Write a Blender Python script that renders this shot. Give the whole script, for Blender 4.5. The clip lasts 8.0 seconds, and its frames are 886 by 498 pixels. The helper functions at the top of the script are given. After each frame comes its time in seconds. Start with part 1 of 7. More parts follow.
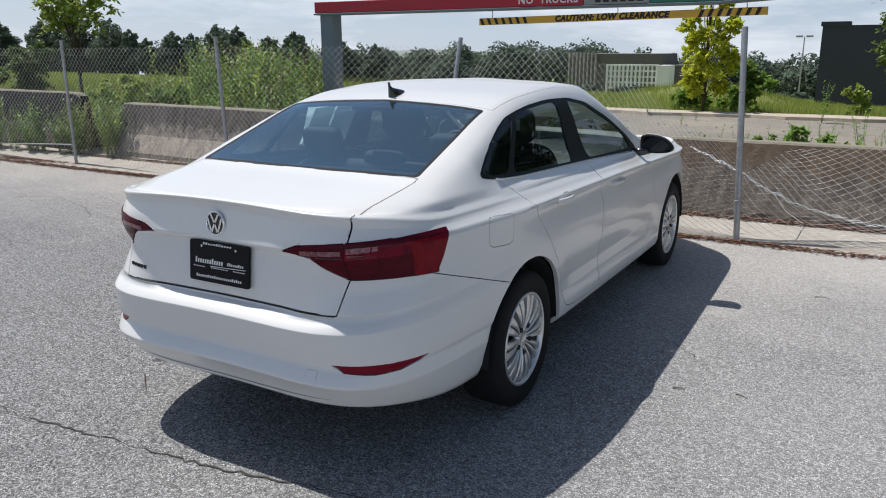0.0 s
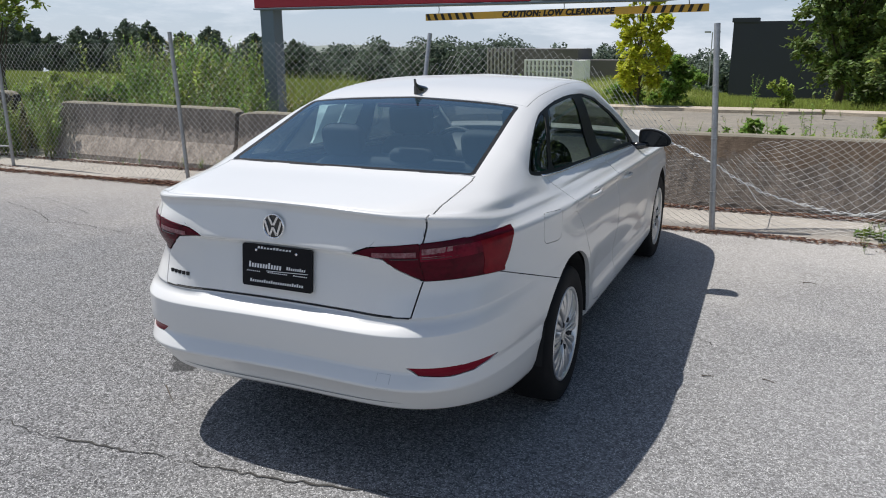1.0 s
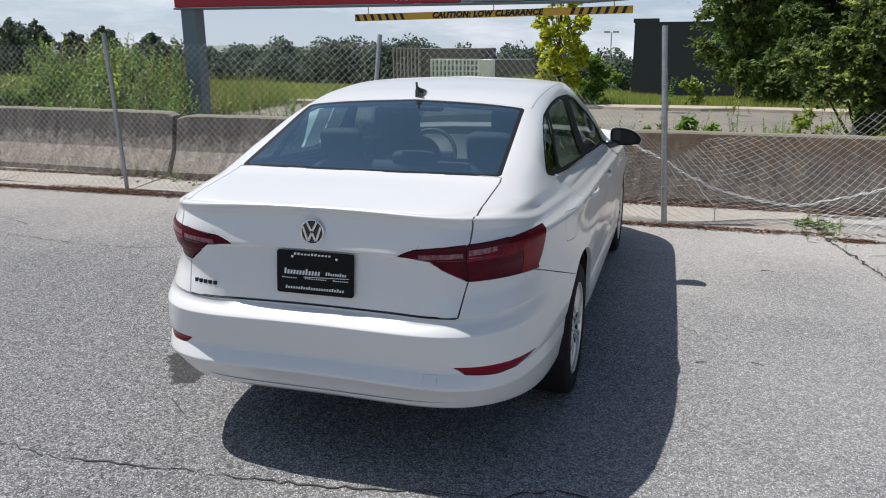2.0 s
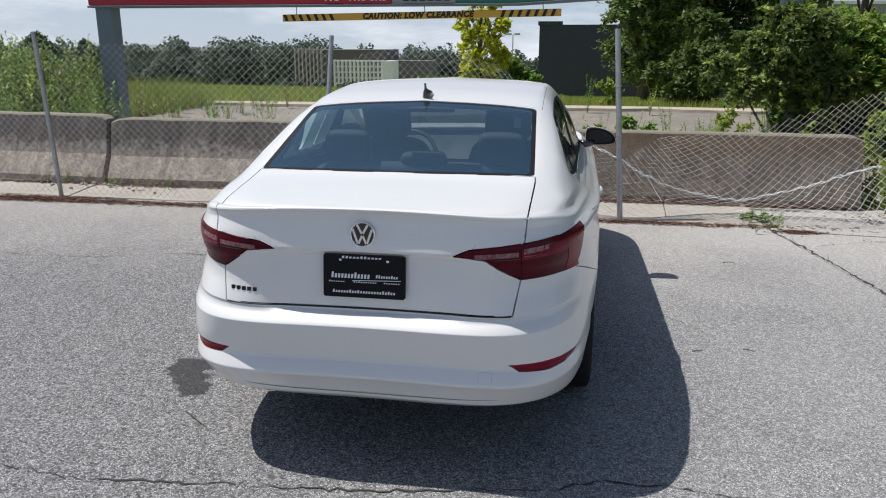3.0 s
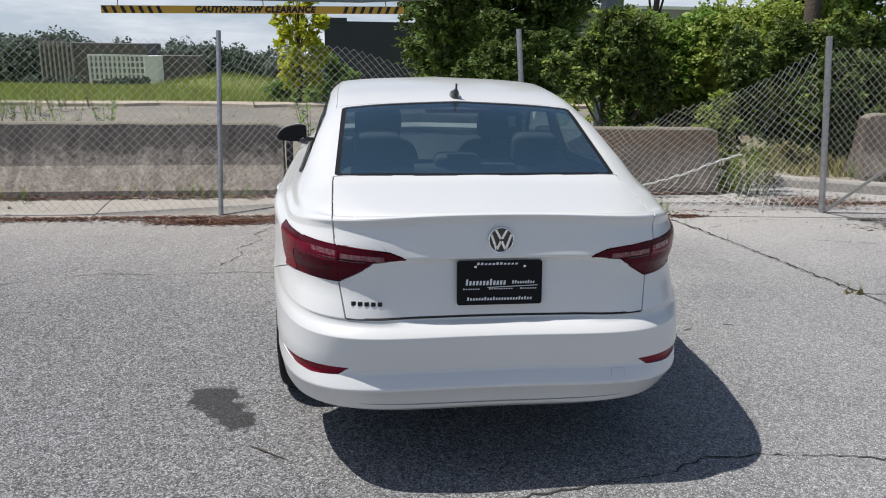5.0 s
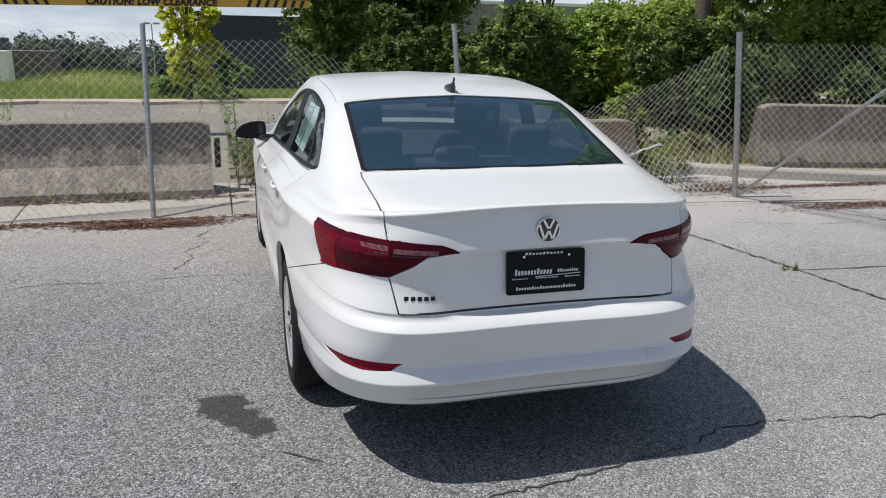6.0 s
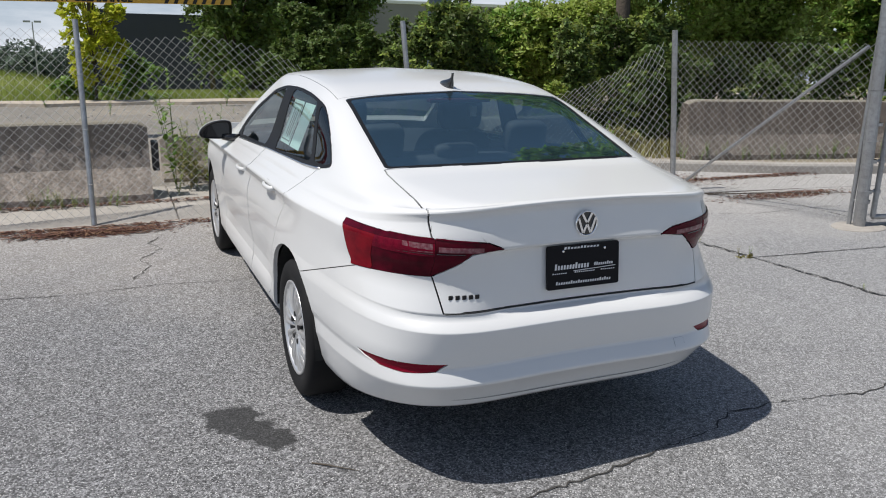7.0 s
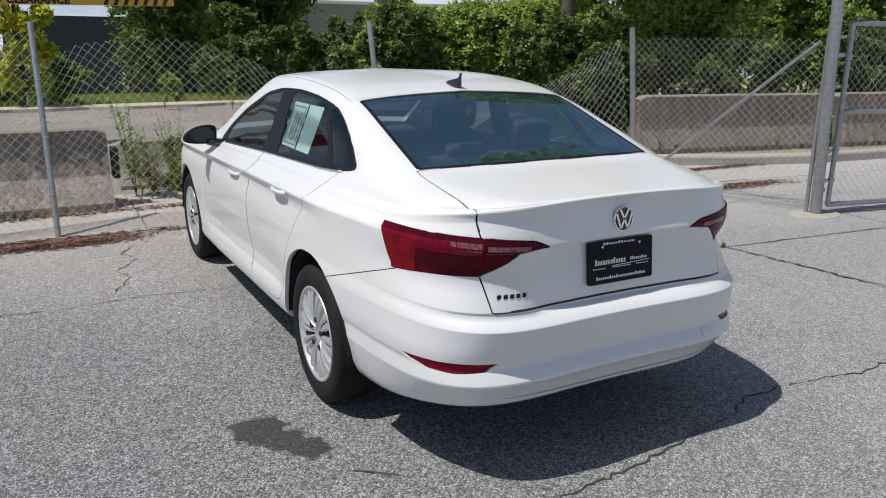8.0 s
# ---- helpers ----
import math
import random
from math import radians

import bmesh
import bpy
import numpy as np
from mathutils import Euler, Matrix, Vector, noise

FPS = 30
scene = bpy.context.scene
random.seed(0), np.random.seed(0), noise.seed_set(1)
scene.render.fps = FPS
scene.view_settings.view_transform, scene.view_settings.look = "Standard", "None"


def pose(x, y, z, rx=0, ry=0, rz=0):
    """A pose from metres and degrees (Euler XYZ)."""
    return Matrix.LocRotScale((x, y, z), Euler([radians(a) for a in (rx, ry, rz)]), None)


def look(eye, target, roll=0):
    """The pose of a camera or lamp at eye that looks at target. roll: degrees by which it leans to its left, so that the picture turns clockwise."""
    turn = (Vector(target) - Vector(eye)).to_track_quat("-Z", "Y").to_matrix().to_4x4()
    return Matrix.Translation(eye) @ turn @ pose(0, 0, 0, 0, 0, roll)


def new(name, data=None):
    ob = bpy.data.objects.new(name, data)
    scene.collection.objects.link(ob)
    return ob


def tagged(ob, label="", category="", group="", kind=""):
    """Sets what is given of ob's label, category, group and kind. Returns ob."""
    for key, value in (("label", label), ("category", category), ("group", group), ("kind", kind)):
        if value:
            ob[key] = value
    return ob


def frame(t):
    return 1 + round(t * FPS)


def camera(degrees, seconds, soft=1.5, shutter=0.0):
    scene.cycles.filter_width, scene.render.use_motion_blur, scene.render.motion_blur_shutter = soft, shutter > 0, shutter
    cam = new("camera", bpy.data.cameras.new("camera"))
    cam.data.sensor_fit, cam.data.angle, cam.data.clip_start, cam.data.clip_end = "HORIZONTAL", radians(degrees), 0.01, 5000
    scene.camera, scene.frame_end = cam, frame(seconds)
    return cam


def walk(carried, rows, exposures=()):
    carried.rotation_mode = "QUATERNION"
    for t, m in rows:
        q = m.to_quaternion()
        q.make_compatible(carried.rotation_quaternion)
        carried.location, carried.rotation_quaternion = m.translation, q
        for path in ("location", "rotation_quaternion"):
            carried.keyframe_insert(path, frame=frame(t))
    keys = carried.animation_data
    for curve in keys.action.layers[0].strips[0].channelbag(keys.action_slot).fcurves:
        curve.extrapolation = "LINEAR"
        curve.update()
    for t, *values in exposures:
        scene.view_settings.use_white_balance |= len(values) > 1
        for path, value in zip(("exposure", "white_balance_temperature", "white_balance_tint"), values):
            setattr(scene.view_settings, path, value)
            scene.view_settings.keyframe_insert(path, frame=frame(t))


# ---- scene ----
cam = camera(59.7, 8.0, soft=1.05)
PATH = [
    (0.0, (2.188, -2.037, 1.626), (1.23, -0.357, 1.116), -0.3),
    (0.5, (1.955, -2.103, 1.626), (1.081, -0.38, 1.108), -0.3),
    (1.0, (1.695, -2.254, 1.633), (0.917, -0.487, 1.111), -0.3),
    (1.5, (1.484, -2.382, 1.653), (0.811, -0.572, 1.13), -0.4),
    (2.0, (1.262, -2.462, 1.653), (0.702, -0.615, 1.129), -0.3),
    (3.5, (0.47, -2.632, 1.657), (0.27, -0.711, 1.138), 0.3),
    (4.0, (0.168, -2.595, 1.659), (0.101, -0.664, 1.141), 0.6),
    (4.5, (-0.185, -2.599, 1.662), (-0.104, -0.67, 1.141), 0.8),
    (6.0, (-1.135, -2.484, 1.647), (-0.594, -0.634, 1.115), 1.1),
    (6.5, (-1.375, -2.401, 1.629), (-0.707, -0.592, 1.099), 1.2),
    (7.0, (-1.577, -2.27, 1.615), (-0.804, -0.503, 1.087), 1.2),
    (7.5, (-1.763, -2.17, 1.608), (-0.904, -0.443, 1.081), 0.9),
    (8.0, (-1.934, -2.091, 1.612), (-1.004, -0.401, 1.085), 0.6),
]
walk(cam, [(t, look(eye, target, roll)) for t, eye, target, roll in PATH], exposures=((0.0, 0.10), (2.0, 0.08), (4.0, 0.02), (6.0, -0.02), (8.0, -0.05)))

# ---- light ----
SUN_DIR = Vector((0.505, -0.022, -1.0)).normalized()  # the way that the sunlight travels
world = bpy.data.worlds.new("world")
scene.world = world
world.use_nodes = True
wn, wl = world.node_tree.nodes, world.node_tree.links
sky = wn.new("ShaderNodeTexSky")
sky.sky_type, sky.sun_disc = "NISHITA", False
sky.sun_elevation = math.asin(-SUN_DIR.z)
sky.sun_rotation = math.atan2(-SUN_DIR.x, -SUN_DIR.y)
sky.air_density, sky.dust_density, sky.ozone_density = 1.0, 1.0, 1.2
bg = wn["Background"]
bg.inputs["Strength"].default_value = 0.085
# the lot slopes gently, so the sky's horizon lies a little below the lot's own level ahead
coord, tilt = wn.new("ShaderNodeTexCoord"), wn.new("ShaderNodeMapping")
tilt.inputs["Rotation"].default_value = (radians(3.2), 0, 0)
wl.new(coord.outputs["Generated"], tilt.inputs["Vector"])
wl.new(tilt.outputs[0], sky.inputs["Vector"])
# pale summer haze low over the horizon
apart, low, haze = wn.new("ShaderNodeSeparateXYZ"), wn.new("ShaderNodeMapRange"), wn.new("ShaderNodeMix")
low.inputs[1].default_value, low.inputs[2].default_value, low.inputs[3].default_value, low.inputs[4].default_value = 0.0, 0.30, 0.75, 0.0
haze.data_type = "RGBA"
haze.inputs[7].default_value = (6.8, 7.8, 9.7, 1)
wl.new(tilt.outputs[0], apart.inputs[0])
wl.new(apart.outputs["Z"], low.inputs[0])
wl.new(low.outputs[0], haze.inputs[0])
wl.new(sky.outputs["Color"], haze.inputs[6])
# thin white streaks of cloud
cloud, cmap, cramp, cmix = (wn.new(k) for k in ("ShaderNodeTexNoise", "ShaderNodeMapping", "ShaderNodeValToRGB", "ShaderNodeMix"))
cmap.inputs["Scale"].default_value, cmap.inputs["Rotation"].default_value = (2.2, 2.2, 11.0), (0.10, 0.06, 0)
cloud.inputs["Scale"].default_value, cloud.inputs["Detail"].default_value, cloud.inputs["Roughness"].default_value = 1.7, 8, 0.62
cramp.color_ramp.elements[0].position, cramp.color_ramp.elements[1].position = 0.46, 0.70
cramp.color_ramp.elements[1].color = (1.25, 1.25, 1.25, 1)
cmix.data_type = "RGBA"
cmix.inputs[7].default_value = (11.0, 11.3, 12.0, 1)
wl.new(tilt.outputs[0], cmap.inputs["Vector"])
wl.new(cmap.outputs[0], cloud.inputs["Vector"])
wl.new(cloud.outputs["Fac"], cramp.inputs["Fac"])
thin = wn.new("ShaderNodeMath")
thin.operation = "MULTIPLY"
wl.new(cramp.outputs["Color"], thin.inputs[0])
wl.new(low.outputs[0], thin.inputs[1])
wl.new(thin.outputs[0], cmix.inputs[0])
wl.new(haze.outputs[2], cmix.inputs[6])
wl.new(cmix.outputs[2], bg.inputs["Color"])
sun_data = bpy.data.lights.new("sun", "SUN")
sun_data.energy, sun_data.angle, sun_data.color = 4.35, radians(0.55), (1.0, 0.963, 0.912)
sun = new("sun", sun_data)
sun.matrix_world = look((-8, 1, 15), Vector((-8, 1, 15)) + SUN_DIR)
scene.view_settings.exposure = 0.0

# ---- materials ----
def mat(name, color, rough=0.6, metal=0.0, spots=(), bump=(), coat=0.0, island=0.0, spec=0.5, trans=0.0, gloss=0.03):
    """A principled material. spots: (scale, amount, colour) noise layers mixed into the colour; bump: (scale, strength, distance) layers;
    island: how far each separate piece differs in lightness."""
    m = bpy.data.materials.new(name)
    m.use_nodes = True
    nt = m.node_tree
    n, l = nt.nodes, nt.links
    b = n["Principled BSDF"]
    b.inputs["Roughness"].default_value = rough
    b.inputs["Metallic"].default_value = metal
    b.inputs["Coat Weight"].default_value = coat
    b.inputs["Coat Roughness"].default_value = gloss
    b.inputs["Specular IOR Level"].default_value = spec
    rgb = n.new("ShaderNodeRGB")
    rgb.outputs[0].default_value = (*color, 1)
    out = rgb.outputs[0]
    tc = n.new("ShaderNodeTexCoord")
    geo = n.new("ShaderNodeNewGeometry")
    pos = geo.outputs["Position"]
    for scale, amount, col in spots:
        noi = n.new("ShaderNodeTexNoise")
        noi.inputs["Scale"].default_value = scale
        noi.inputs["Detail"].default_value = 5
        noi.inputs["Roughness"].default_value = 0.65
        l.new(pos, noi.inputs["Vector"])
        ramp = n.new("ShaderNodeValToRGB")
        ramp.color_ramp.elements[0].position, ramp.color_ramp.elements[1].position = 0.42, 0.66
        l.new(noi.outputs["Fac"], ramp.inputs["Fac"])
        mul = n.new("ShaderNodeMath")
        mul.operation = "MULTIPLY"
        mul.inputs[1].default_value = amount
        l.new(ramp.outputs["Color"], mul.inputs[0])
        mix = n.new("ShaderNodeMix")
        mix.data_type = "RGBA"
        mix.inputs["B"].default_value = (*col, 1)
        mixed = mix.inputs
        l.new(mul.outputs[0], mixed[0])
        l.new(out, mixed[6])
        mixed[7].default_value = (*col, 1)
        out = mix.outputs[2]
    if island:
        hsv = n.new("ShaderNodeHueSaturation")
        mr = n.new("ShaderNodeMapRange")
        mr.inputs[3].default_value, mr.inputs[4].default_value = 1 - island, 1 + island
        l.new(geo.outputs["Random Per Island"], mr.inputs[0])
        l.new(mr.outputs[0], hsv.inputs["Value"])
        hu = n.new("ShaderNodeMapRange")
        hu.inputs[3].default_value, hu.inputs[4].default_value = 0.5 - island * 0.05, 0.5 + island * 0.04
        l.new(geo.outputs["Random Per Island"], hu.inputs[0])
        l.new(hu.outputs[0], hsv.inputs["Hue"])
        l.new(out, hsv.inputs["Color"])
        out = hsv.outputs[0]
    l.new(out, b.inputs["Base Color"])
    last = None
    for scale, strength, dist in bump:
        noi = n.new("ShaderNodeTexNoise")
        noi.inputs["Scale"].default_value = scale
        noi.inputs["Detail"].default_value = 4
        l.new(pos, noi.inputs["Vector"])
        bu = n.new("ShaderNodeBump")
        bu.inputs["Strength"].default_value, bu.inputs["Distance"].default_value = strength, dist
        l.new(noi.outputs["Fac"], bu.inputs["Height"])
        if last:
            l.new(last, bu.inputs["Normal"])
        last = bu.outputs[0]
    if last:
        l.new(last, b.inputs["Normal"])
    if trans:
        tr = n.new("ShaderNodeBsdfTranslucent")
        l.new(out, tr.inputs["Color"])
        ms = n.new("ShaderNodeMixShader")
        ms.inputs[0].default_value = trans
        l.new(b.outputs[0], ms.inputs[1])
        l.new(tr.outputs[0], ms.inputs[2])
        l.new(ms.outputs[0], n["Material Output"].inputs[0])
    return m


def glass(name, tint, gloss=1.0, rough=0.0, veil=0.0, shine=(1.0, 1.0, 1.0)):
    """Thin tinted glass: clear straight through, with a mirror coat that follows Fresnel."""
    m = bpy.data.materials.new(name)
    m.use_nodes = True
    n, l = m.node_tree.nodes, m.node_tree.links
    n.remove(n["Principled BSDF"])
    tr, gl, fr, ms = (n.new(k) for k in ("ShaderNodeBsdfTransparent", "ShaderNodeBsdfGlossy", "ShaderNodeFresnel", "ShaderNodeMixShader"))
    tr.inputs[0].default_value = (*tint, 1)
    gl.inputs["Roughness"].default_value = rough
    gl.inputs["Color"].default_value = (*shine, 1)
    fr.inputs[0].default_value = 1.52
    mul = n.new("ShaderNodeMath")
    mul.operation, mul.use_clamp = "MULTIPLY", True
    mul.inputs[1].default_value = gloss
    l.new(fr.outputs[0], mul.inputs[0])
    l.new(mul.outputs[0], ms.inputs[0])
    # a thin blue diffuse film paints in the sky's reflection
    film, dif = n.new("ShaderNodeMixShader"), n.new("ShaderNodeBsdfDiffuse")
    dif.inputs[0].default_value = (0.23, 0.45, 0.58, 1)
    film.inputs[0].default_value = veil
    l.new(tr.outputs[0], film.inputs[1])
    l.new(dif.outputs[0], film.inputs[2])
    l.new(film.outputs[0], ms.inputs[1])
    l.new(gl.outputs[0], ms.inputs[2])
    l.new(ms.outputs[0], n["Material Output"].inputs[0])
    return m


M = {}
M["paint"] = mat("white_car_paint", (0.725, 0.725, 0.715), 0.4, coat=0.7, gloss=0.09, bump=((900, 0.02, 0.0002),), spots=((3.0, 0.04, (0.7, 0.7, 0.68)),))
M["black_gloss"] = mat("gloss_black_trim", (0.012, 0.012, 0.013), 0.15, coat=0.6)
M["black_trim"] = mat("dark_window_trim", (0.008, 0.008, 0.009), 0.5, spec=0.25)
M["black_matt"] = mat("matt_black_plastic", (0.018, 0.018, 0.019), 0.6, bump=((400, 0.2, 0.0005),))
M["under"] = mat("underbody_black", (0.012, 0.012, 0.012), 0.9)
M["rubber"] = mat("tyre_rubber", (0.011, 0.011, 0.012), 0.8, spec=0.25, spots=((9, 0.4, (0.022, 0.021, 0.02)),), bump=((120, 0.2, 0.002),))
M["alloy"] = mat("silver_alloy", (0.72, 0.72, 0.72), 0.34, metal=0.75, spots=((30, 0.15, (0.5, 0.49, 0.47)),))
M["alloy_dark"] = mat("dark_alloy_pocket", (0.02, 0.02, 0.021), 0.6, metal=0.3)
M["chrome"] = mat("chrome", (0.85, 0.85, 0.86), 0.08, metal=1.0)
M["seat"] = mat("dark_grey_seat_cloth", (0.035, 0.036, 0.04), 0.8, spots=((60, 0.3, (0.06, 0.06, 0.065)),), bump=((500, 0.3, 0.001),))
M["interior"] = mat("dark_interior_plastic", (0.025, 0.026, 0.028), 0.6, bump=((300, 0.2, 0.001),))
M["liner"] = mat("grey_headliner", (0.32, 0.32, 0.31), 0.9)
M["glass"] = glass("green_tinted_window_glass", (0.66, 0.77, 0.75), 0.72, veil=0.004)
M["glass_front"] = glass("clear_windscreen_glass", (0.82, 0.90, 0.88), 0.9)
# the rear glass gets its blue sky sheen from film and shine colours
M["glass_rear"] = glass("sky_sheen_rear_glass", (0.80, 0.92, 0.95), 1.9, veil=0.062, shine=(0.68, 0.87, 0.98))
M["red"] = mat("red_light_plastic", (0.17, 0.002, 0.018), 0.25, coat=0.10, spec=0.1, spots=((22, 0.7, (0.05, 0.0006, 0.008)), (90, 0.3, (0.20, 0.01, 0.03))), bump=((160, 0.15, 0.002),))
M["red_bright"] = mat("bright_red_light_plastic", (0.20, 0.004, 0.012), 0.25, coat=0.10, spec=0.1, spots=((18, 0.7, (0.09, 0.001, 0.008)),))
M["red_dark"] = mat("dark_red_light_plastic", (0.085, 0.0007, 0.010), 0.25, coat=0.10, spec=0.1, spots=((20, 0.6, (0.022, 0.0004, 0.004)),))
# the palest flecks of the lens are painted glints
M["clear_lens"] = mat("pink_clear_light_lens", (0.20, 0.05, 0.068), 0.15, coat=0.5, spots=((28, 0.8, (0.09, 0.006, 0.018)), (70, 0.4, (0.42, 0.26, 0.28))))
M["reflector"] = mat("red_reflector", (0.19, 0.001, 0.016), 0.3, coat=0.05, spec=0.15, bump=((250, 0.3, 0.001),))
M["plate"] = mat("black_plate", (0.008, 0.008, 0.010), 0.5, spec=0.15)
M["white_print"] = mat("white_print", (0.75, 0.75, 0.75), 0.5)
M["paper"] = mat("white_window_paper", (0.84, 0.94, 0.92), 0.7, trans=0.12)
M["galv"] = mat("galvanised_steel", (0.40, 0.41, 0.42), 0.45, metal=0.75, spots=((25, 0.55, (0.22, 0.22, 0.22)), (4, 0.45, (0.27, 0.26, 0.245)), (90, 0.3, (0.5, 0.5, 0.5))), bump=((90, 0.2, 0.001),))
# lighter copy of the fence wire, with the torn bay's sun gleam in its colour
M["sunlit_wire"] = mat("sunlit_stretched_wire", (0.86, 0.85, 0.82), 0.4, metal=0.2, spots=((9, 0.4, (0.60, 0.57, 0.52)),))
M["wire"] = mat("galvanised_wire", (0.64, 0.635, 0.615), 0.45, metal=0.35, spots=((6, 0.45, (0.52, 0.50, 0.46)), (60, 0.35, (0.40, 0.37, 0.34))))
M["rope"] = mat("bright_twisted_wire", (0.85, 0.85, 0.83), 0.5)
M["kerb"] = mat("pale_concrete", (0.42, 0.39, 0.35), 0.9, spots=((1.3, 0.6, (0.28, 0.25, 0.215)), (6, 0.5, (0.33, 0.30, 0.265)), (14, 0.4, (0.50, 0.47, 0.42)), (90, 0.35, (0.27, 0.25, 0.23))), bump=((30, 0.4, 0.01), (160, 0.5, 0.004)))
M["yellow"] = mat("yellow_bar_paint", (0.72, 0.42, 0.05), 0.5, spots=((8, 0.3, (0.55, 0.36, 0.10)),))
M["black_paint"] = mat("black_stripe_paint", (0.02, 0.018, 0.016), 0.6)
M["sign_red"] = mat("red_sign_paint", (0.42, 0.012, 0.03), 0.45, spots=((5, 0.25, (0.34, 0.02, 0.03)),))
M["sign_green"] = mat("green_sign_paint", (0.02, 0.16, 0.11), 0.5, spots=((5, 0.25, (0.03, 0.2, 0.14)),))
M["sign_grey"] = mat("grey_sign_paint", (0.30, 0.31, 0.30), 0.6, spots=((5, 0.25, (0.22, 0.23, 0.22)),))
M["column"] = mat("grey_column_paint", (0.17, 0.215, 0.25), 0.6, spots=((7, 0.35, (0.15, 0.18, 0.19)),))


def barrier_concrete(name="barrier_concrete", body=(0.165, 0.146, 0.128), foot=1.25):
    """Stained grey above, worn and paler along the foot, blotched with pale chips."""
    m = mat(name, body, 0.92, spots=((1.1, 0.6, tuple(0.6 * c for c in body)), (5, 0.45, tuple(1.33 * c for c in body)), (70, 0.4, tuple(0.62 * c for c in body))), bump=((12, 0.5, 0.02), (80, 0.6, 0.008)))
    n, l = m.node_tree.nodes, m.node_tree.links
    b = n["Principled BSDF"]
    old = b.inputs["Base Color"].links[0].from_socket
    geo = n.new("ShaderNodeNewGeometry")
    sep, noi, add, ramp, mix = (n.new(k) for k in ("ShaderNodeSeparateXYZ", "ShaderNodeTexNoise", "ShaderNodeMath", "ShaderNodeValToRGB", "ShaderNodeMix"))
    noi.inputs["Scale"].default_value, noi.inputs["Detail"].default_value, noi.inputs["Roughness"].default_value = 9, 6, 0.7
    l.new(geo.outputs["Position"], sep.inputs[0])
    l.new(geo.outputs["Position"], noi.inputs["Vector"])
    add.operation = "MULTIPLY_ADD"
    add.inputs[1].default_value = -0.85
    l.new(noi.outputs["Fac"], add.inputs[0])
    l.new(sep.outputs["Z"], add.inputs[2])
    ramp.color_ramp.elements[0].position, ramp.color_ramp.elements[1].position = 0.0, 0.11
    add.use_clamp = True
    noi.inputs["Distortion"].default_value = 0.6
    ramp.color_ramp.elements[0].color, ramp.color_ramp.elements[1].color = (1, 1, 1, 1), (0, 0, 0, 1)
    l.new(add.outputs[0], ramp.inputs["Fac"])
    mix.data_type = "RGBA"
    chip, chips = n.new("ShaderNodeTexNoise"), n.new("ShaderNodeValToRGB")
    chip.inputs["Scale"].default_value, chip.inputs["Detail"].default_value, chip.inputs["Roughness"].default_value = 34, 6, 0.75
    chips.color_ramp.elements[0].position, chips.color_ramp.elements[1].position = 0.40, 0.60
    chips.color_ramp.elements[0].color, chips.color_ramp.elements[1].color = (0.24 * foot, 0.205 * foot, 0.17 * foot, 1), (0.46 * foot, 0.40 * foot, 0.345 * foot, 1)
    l.new(geo.outputs["Position"], chip.inputs["Vector"])
    l.new(chip.outputs["Fac"], chips.inputs["Fac"])
    l.new(chips.outputs["Color"], mix.inputs[7])
    mul = n.new("ShaderNodeMath")
    mul.operation = "MULTIPLY"
    mul.inputs[1].default_value = 0.85
    l.new(ramp.outputs["Color"], mul.inputs[0])
    l.new(mul.outputs[0], mix.inputs[0])
    l.new(old, mix.inputs[6])
    # rain streaks run down the faces
    tall, streak, sramp, smix = (n.new(k) for k in ("ShaderNodeMapping", "ShaderNodeTexNoise", "ShaderNodeValToRGB", "ShaderNodeMix"))
    tall.inputs["Scale"].default_value = (9, 9, 0.9)
    streak.inputs["Scale"].default_value, streak.inputs["Detail"].default_value, streak.inputs["Roughness"].default_value = 1.0, 6, 0.7
    l.new(geo.outputs["Position"], tall.inputs["Vector"])
    l.new(tall.outputs[0], streak.inputs["Vector"])
    l.new(streak.outputs["Fac"], sramp.inputs["Fac"])
    sramp.color_ramp.elements[0].position, sramp.color_ramp.elements[1].position = 0.40, 0.62
    sramp.color_ramp.elements[0].color, sramp.color_ramp.elements[1].color = (0.55, 0.54, 0.53, 1), (1.08, 1.08, 1.08, 1)
    smix.data_type, smix.blend_type = "RGBA", "MULTIPLY"
    smix.inputs[0].default_value = 0.7
    l.new(mix.outputs[2], smix.inputs[6])
    l.new(sramp.outputs["Color"], smix.inputs[7])
    # the level top and lip are coloured paler: rubbed edge plus painted-in sunlight
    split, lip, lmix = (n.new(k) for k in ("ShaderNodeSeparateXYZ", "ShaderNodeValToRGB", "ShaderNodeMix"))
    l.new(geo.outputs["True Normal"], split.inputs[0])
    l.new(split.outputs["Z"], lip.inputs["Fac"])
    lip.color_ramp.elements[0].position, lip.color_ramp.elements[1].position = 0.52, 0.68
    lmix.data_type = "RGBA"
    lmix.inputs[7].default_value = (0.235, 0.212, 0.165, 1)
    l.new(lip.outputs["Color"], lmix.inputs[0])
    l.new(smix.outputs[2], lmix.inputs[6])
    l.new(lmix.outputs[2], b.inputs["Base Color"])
    return m


